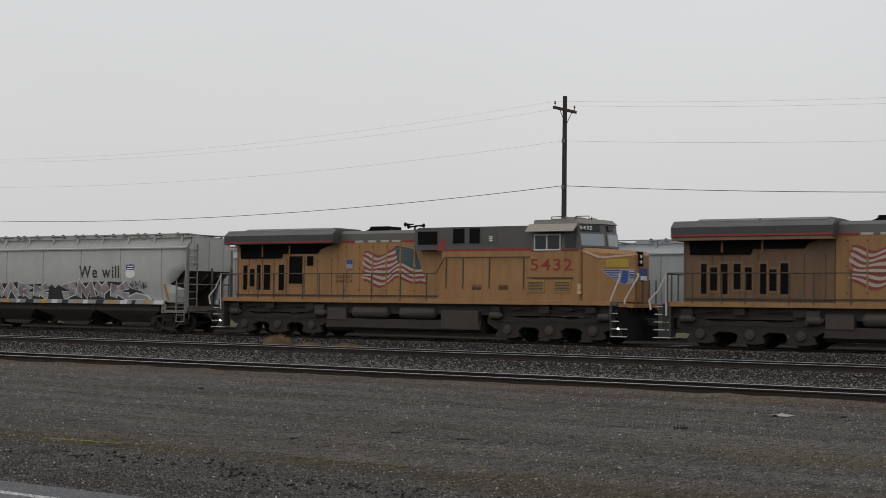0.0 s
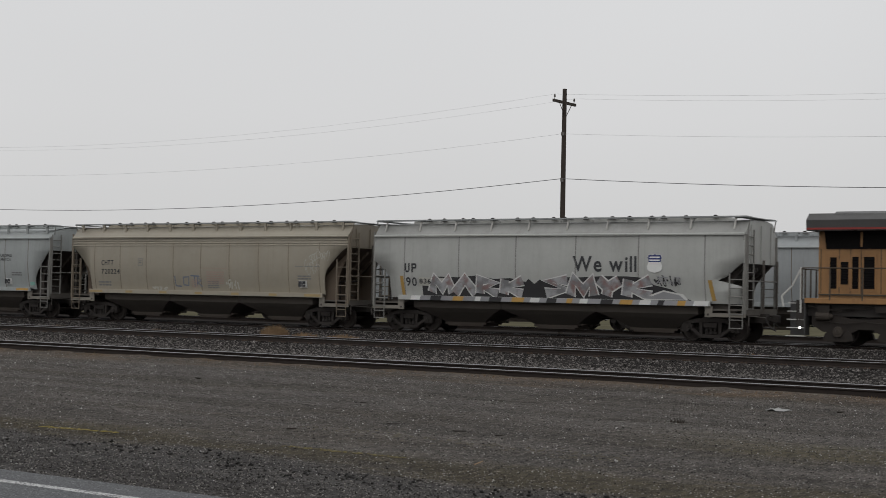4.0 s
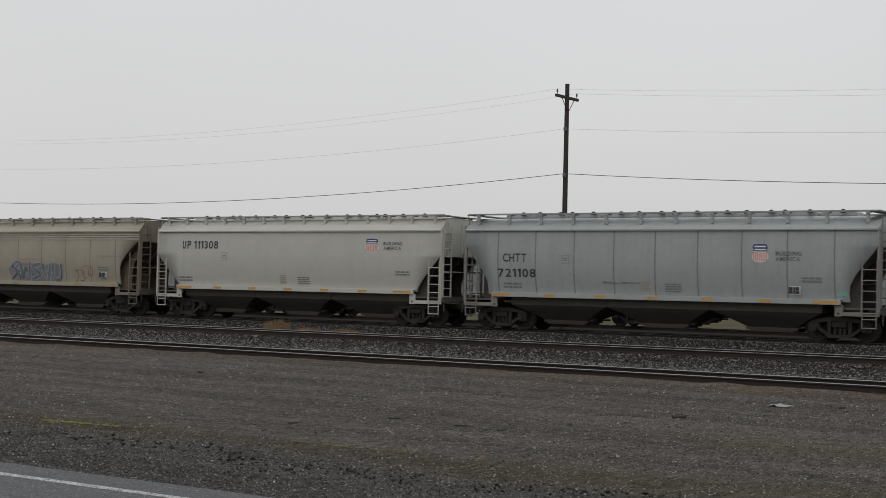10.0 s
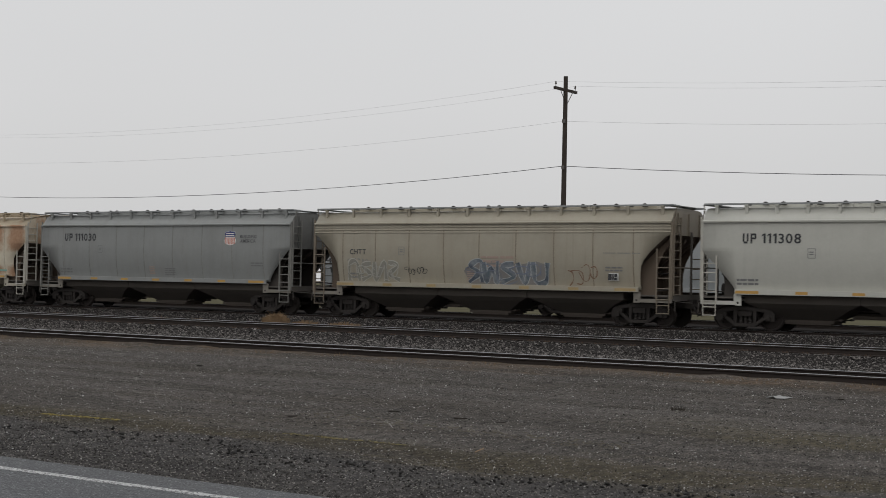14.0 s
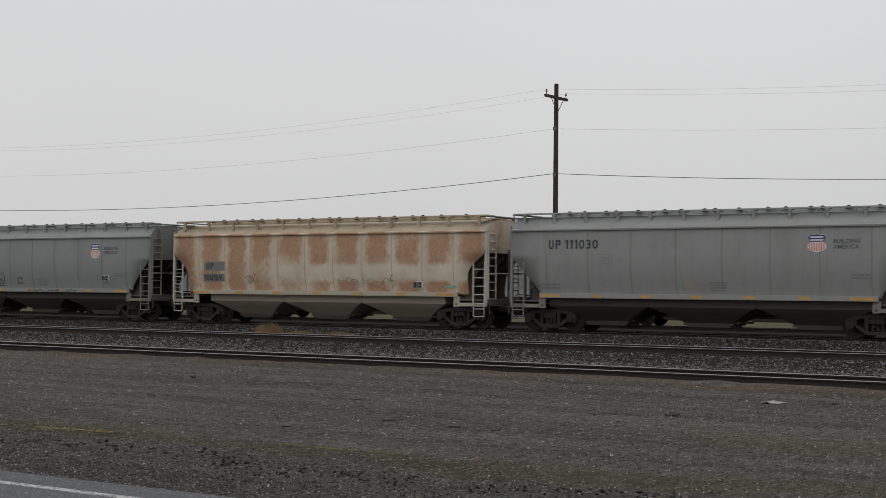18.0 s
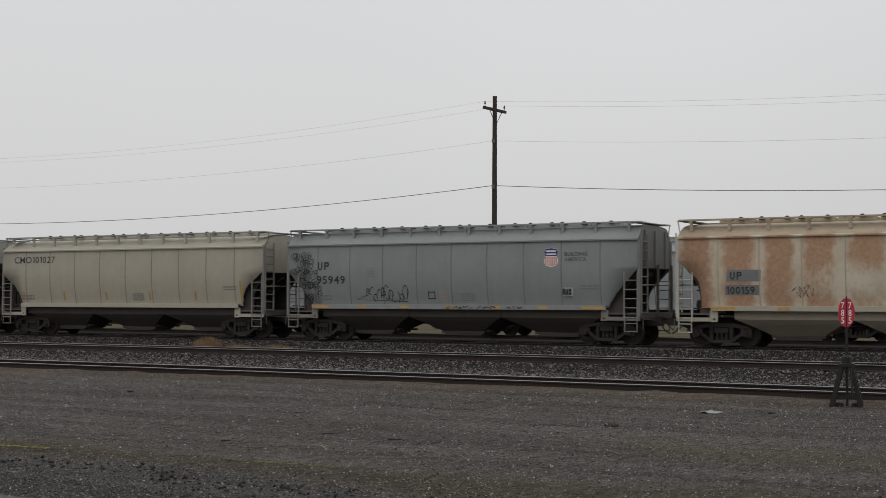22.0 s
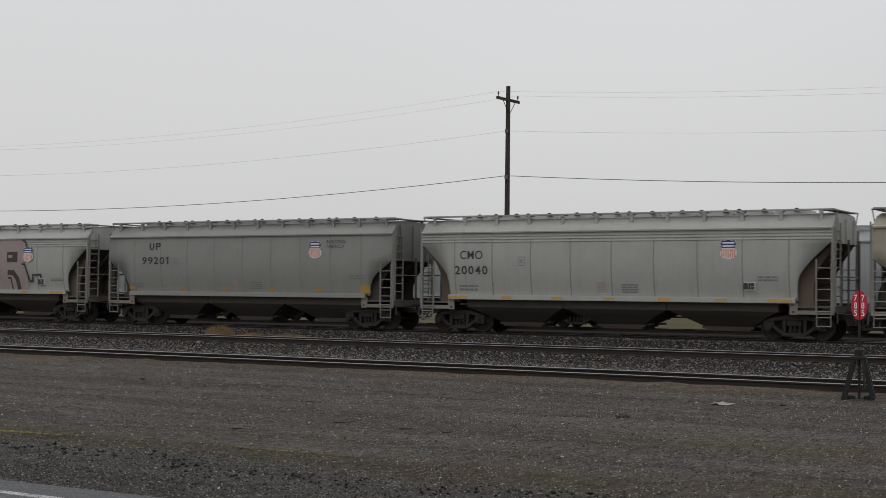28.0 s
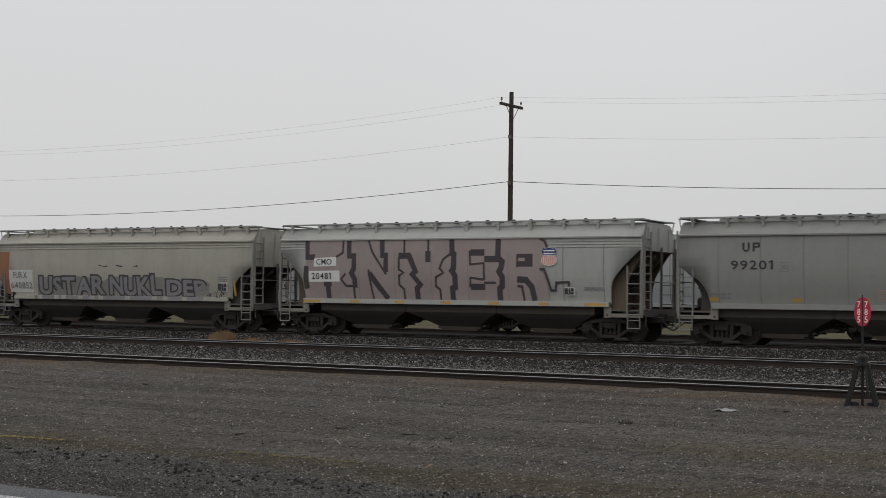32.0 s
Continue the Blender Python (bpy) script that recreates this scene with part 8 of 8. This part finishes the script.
M_SCRAP = plain("pale_scrap", (0.25, 0.25, 0.242), 0.8, 0, 0.3)
litter()


def weed_clump(x, y, z, n, spread, tall, seed, label, mat=None):
    """A tuft of dry stalks."""
    r = random.Random(seed)
    bm = fresh()
    for i in range(n):
        a = r.uniform(0, 6.283)
        d = spread * math.sqrt(r.random())
        bx, by = d * math.cos(a), d * math.sin(a) * 0.6
        h = tall * r.uniform(0.4, 1.0) * (1.1 - 0.6 * d / spread)
        lx, ly = r.uniform(-0.5, 0.5) * h + 0.3 * bx, r.uniform(-0.4, 0.4) * h
        w = r.uniform(0.35, 1.0) * min(0.016, tall * 0.05)
        vs = [bm.verts.new(p) for p in ((bx - w, by, 0), (bx + w, by, 0), (bx + lx * 0.45 + w, by + ly * 0.45, h * 0.65), (bx + lx * 0.45 - w, by + ly * 0.45, h * 0.65), (bx + lx, by + ly, h))]
        bm.faces.new((vs[0], vs[1], vs[2], vs[3]))
        bm.faces.new((vs[3], vs[2], vs[4]))
    ob = part("dry_weed_clump", bm, mat or M_GRASS)
    ob.location = (x, y, z)
    return tagged(ob, label, "weeds", "dry weed clumps", "stuff")


weed_clump(-40.3, 46.6, -0.36, 1300, 0.60, 0.58, 1, "tawny dry tumbleweed clump beside the main track")
weed_clump(-38.9, 46.9, -0.36, 220, 0.6, 0.3, 2, "low dry weeds on the ballast")
weed_clump(-37.0, 47.0, -0.36, 200, 0.7, 0.28, 3, "low dry weeds on the ballast")
for i, (x, y) in enumerate(((-47.0, 46.5), (-44.0, 45.8), (-35.2, 45.5), (-30.0, 44.5), (-22.0, 45.2), (-19.0, 46.0), (-16.0, 44.0), (-53.0, 46.0), (-12.5, 45.0))):
    weed_clump(x, y, -0.36, 90, 0.6, 0.22, 20 + i, "sparse low dry weeds on the ballast")
for i in range(16):
    weed_clump(-31 + 1.9 * i, 24.75 + 0.1 * math.sin(i * 2.3), lot_height(-31 + 1.9 * i, 24.75), 34, 0.55, 0.10, 40 + i, "short dry grass along the sunken rail", M_STRAW)
weed_clump(-9.6, 19.0, lot_height(-9.6, 19.0), 420, 0.62, 0.032, 70, "flattened dark weed tuft on the lot", M_DARKWEED)
weed_clump(-13.0, 20.9, lot_height(-13.0, 20.9), 560, 0.80, 0.035, 71, "flattened dark weed tuft in a hollow", M_DARKWEED)
weed_clump(-8.95, 19.0, lot_height(-8.95, 19.0), 40, 0.13, 0.09, 73, "small upright dark weed tuft on the lot", M_DARKWEED)
weed_clump(-13.6, 11.6, lot_height(-13.6, 11.6), 60, 0.25, 0.05, 72, "flattened dark weed tuft on the lot", M_DARKWEED)


# ---- worn paint and dust marks on the lot ----
def lot_mark(name, label, mat, x0, y0, x1, y1, w, seed, n=120):
    """A broken worn mark lying on the gravel."""
    r = random.Random(seed)
    bm = fresh()
    for i in range(n):
        u = r.random()
        x, y = x0 + (x1 - x0) * u, y0 + (y1 - y0) * u + r.gauss(0, w * 0.35)
        a, b = r.uniform(0.006, 0.032), r.uniform(0.003, 0.008)
        z = lot_height(x, y) + 0.006
        prism(bm, [(x - a, y - b), (x, y - b * 1.6), (x + a, y - b), (x + a * 0.8, y + b), (x - a * 0.7, y + b * 1.2)], z, z + 0.004, axis="z")
    tagged(part(name, bm, mat), label, "paint mark", "marks on the lot", "stuff")


lot_mark("paint_mark", "worn yellow paint line on the gravel", M_YELLOW, -14.9, 12.73, -13.6, 12.83, 0.08, 1, 130)
lot_mark("paint_mark", "worn yellow paint line on the gravel", M_YELLOW2, -11.2, 13.12, -9.4, 13.08, 0.09, 2, 110)
lot_mark("dust_mark", "pale dusty tyre streak on the gravel", M_DUSTY, -6.4, 17.3, -3.0, 16.95, 0.16, 3, 300)
lot_mark("dust_mark", "pale dusty tyre streak on the gravel", M_DUSTY, -12.5, 15.2, -7.5, 14.6, 0.5, 4, 260)


def on_track(u):
    """A pose on the main track, u metres along it."""
    a = radians(SKEW)
    return pose(PIVOT + (u - PIVOT) * math.cos(a), D3 + (u - PIVOT) * math.sin(a), 0, 0, 0, SKEW)


def shorten(ob, k):
    """Takes a thing's parts to k of their length; castings that many things share keep their shape and only move."""
    for c in ob.children:
        c.location.x *= k
        if c.type == "MESH" and c.data.users == 1 and abs(c.matrix_basis[0][1]) < 0.1:
            for v in c.data.vertices:
                v.co.x *= k
        shorten(c, k)


def motions():
    """The train rolls past; every wheelset turns with the way gone."""
    for car, along in CARS:
        shorten(car, RUN * (0.988 if car.name.startswith("diesel") else 1.0))
    ts = [t for t, s in TRAVEL]
    ss = [s for t, s in TRAVEL]
    for car, along in CARS:
        walk(car, [(t, on_track(along * RUN + s)) for t, s in TRAVEL])
    steps = [i / 15 for i in range(32 * 15 + 1)]
    gone = np.interp(steps, ts, ss)
    for w, r in ROLLING:
        x, y, z = w.location
        walk(w, [(t, pose(x, y, z, 0, math.degrees(g / r), 0)) for t, g in zip(steps, gone)])


motions()
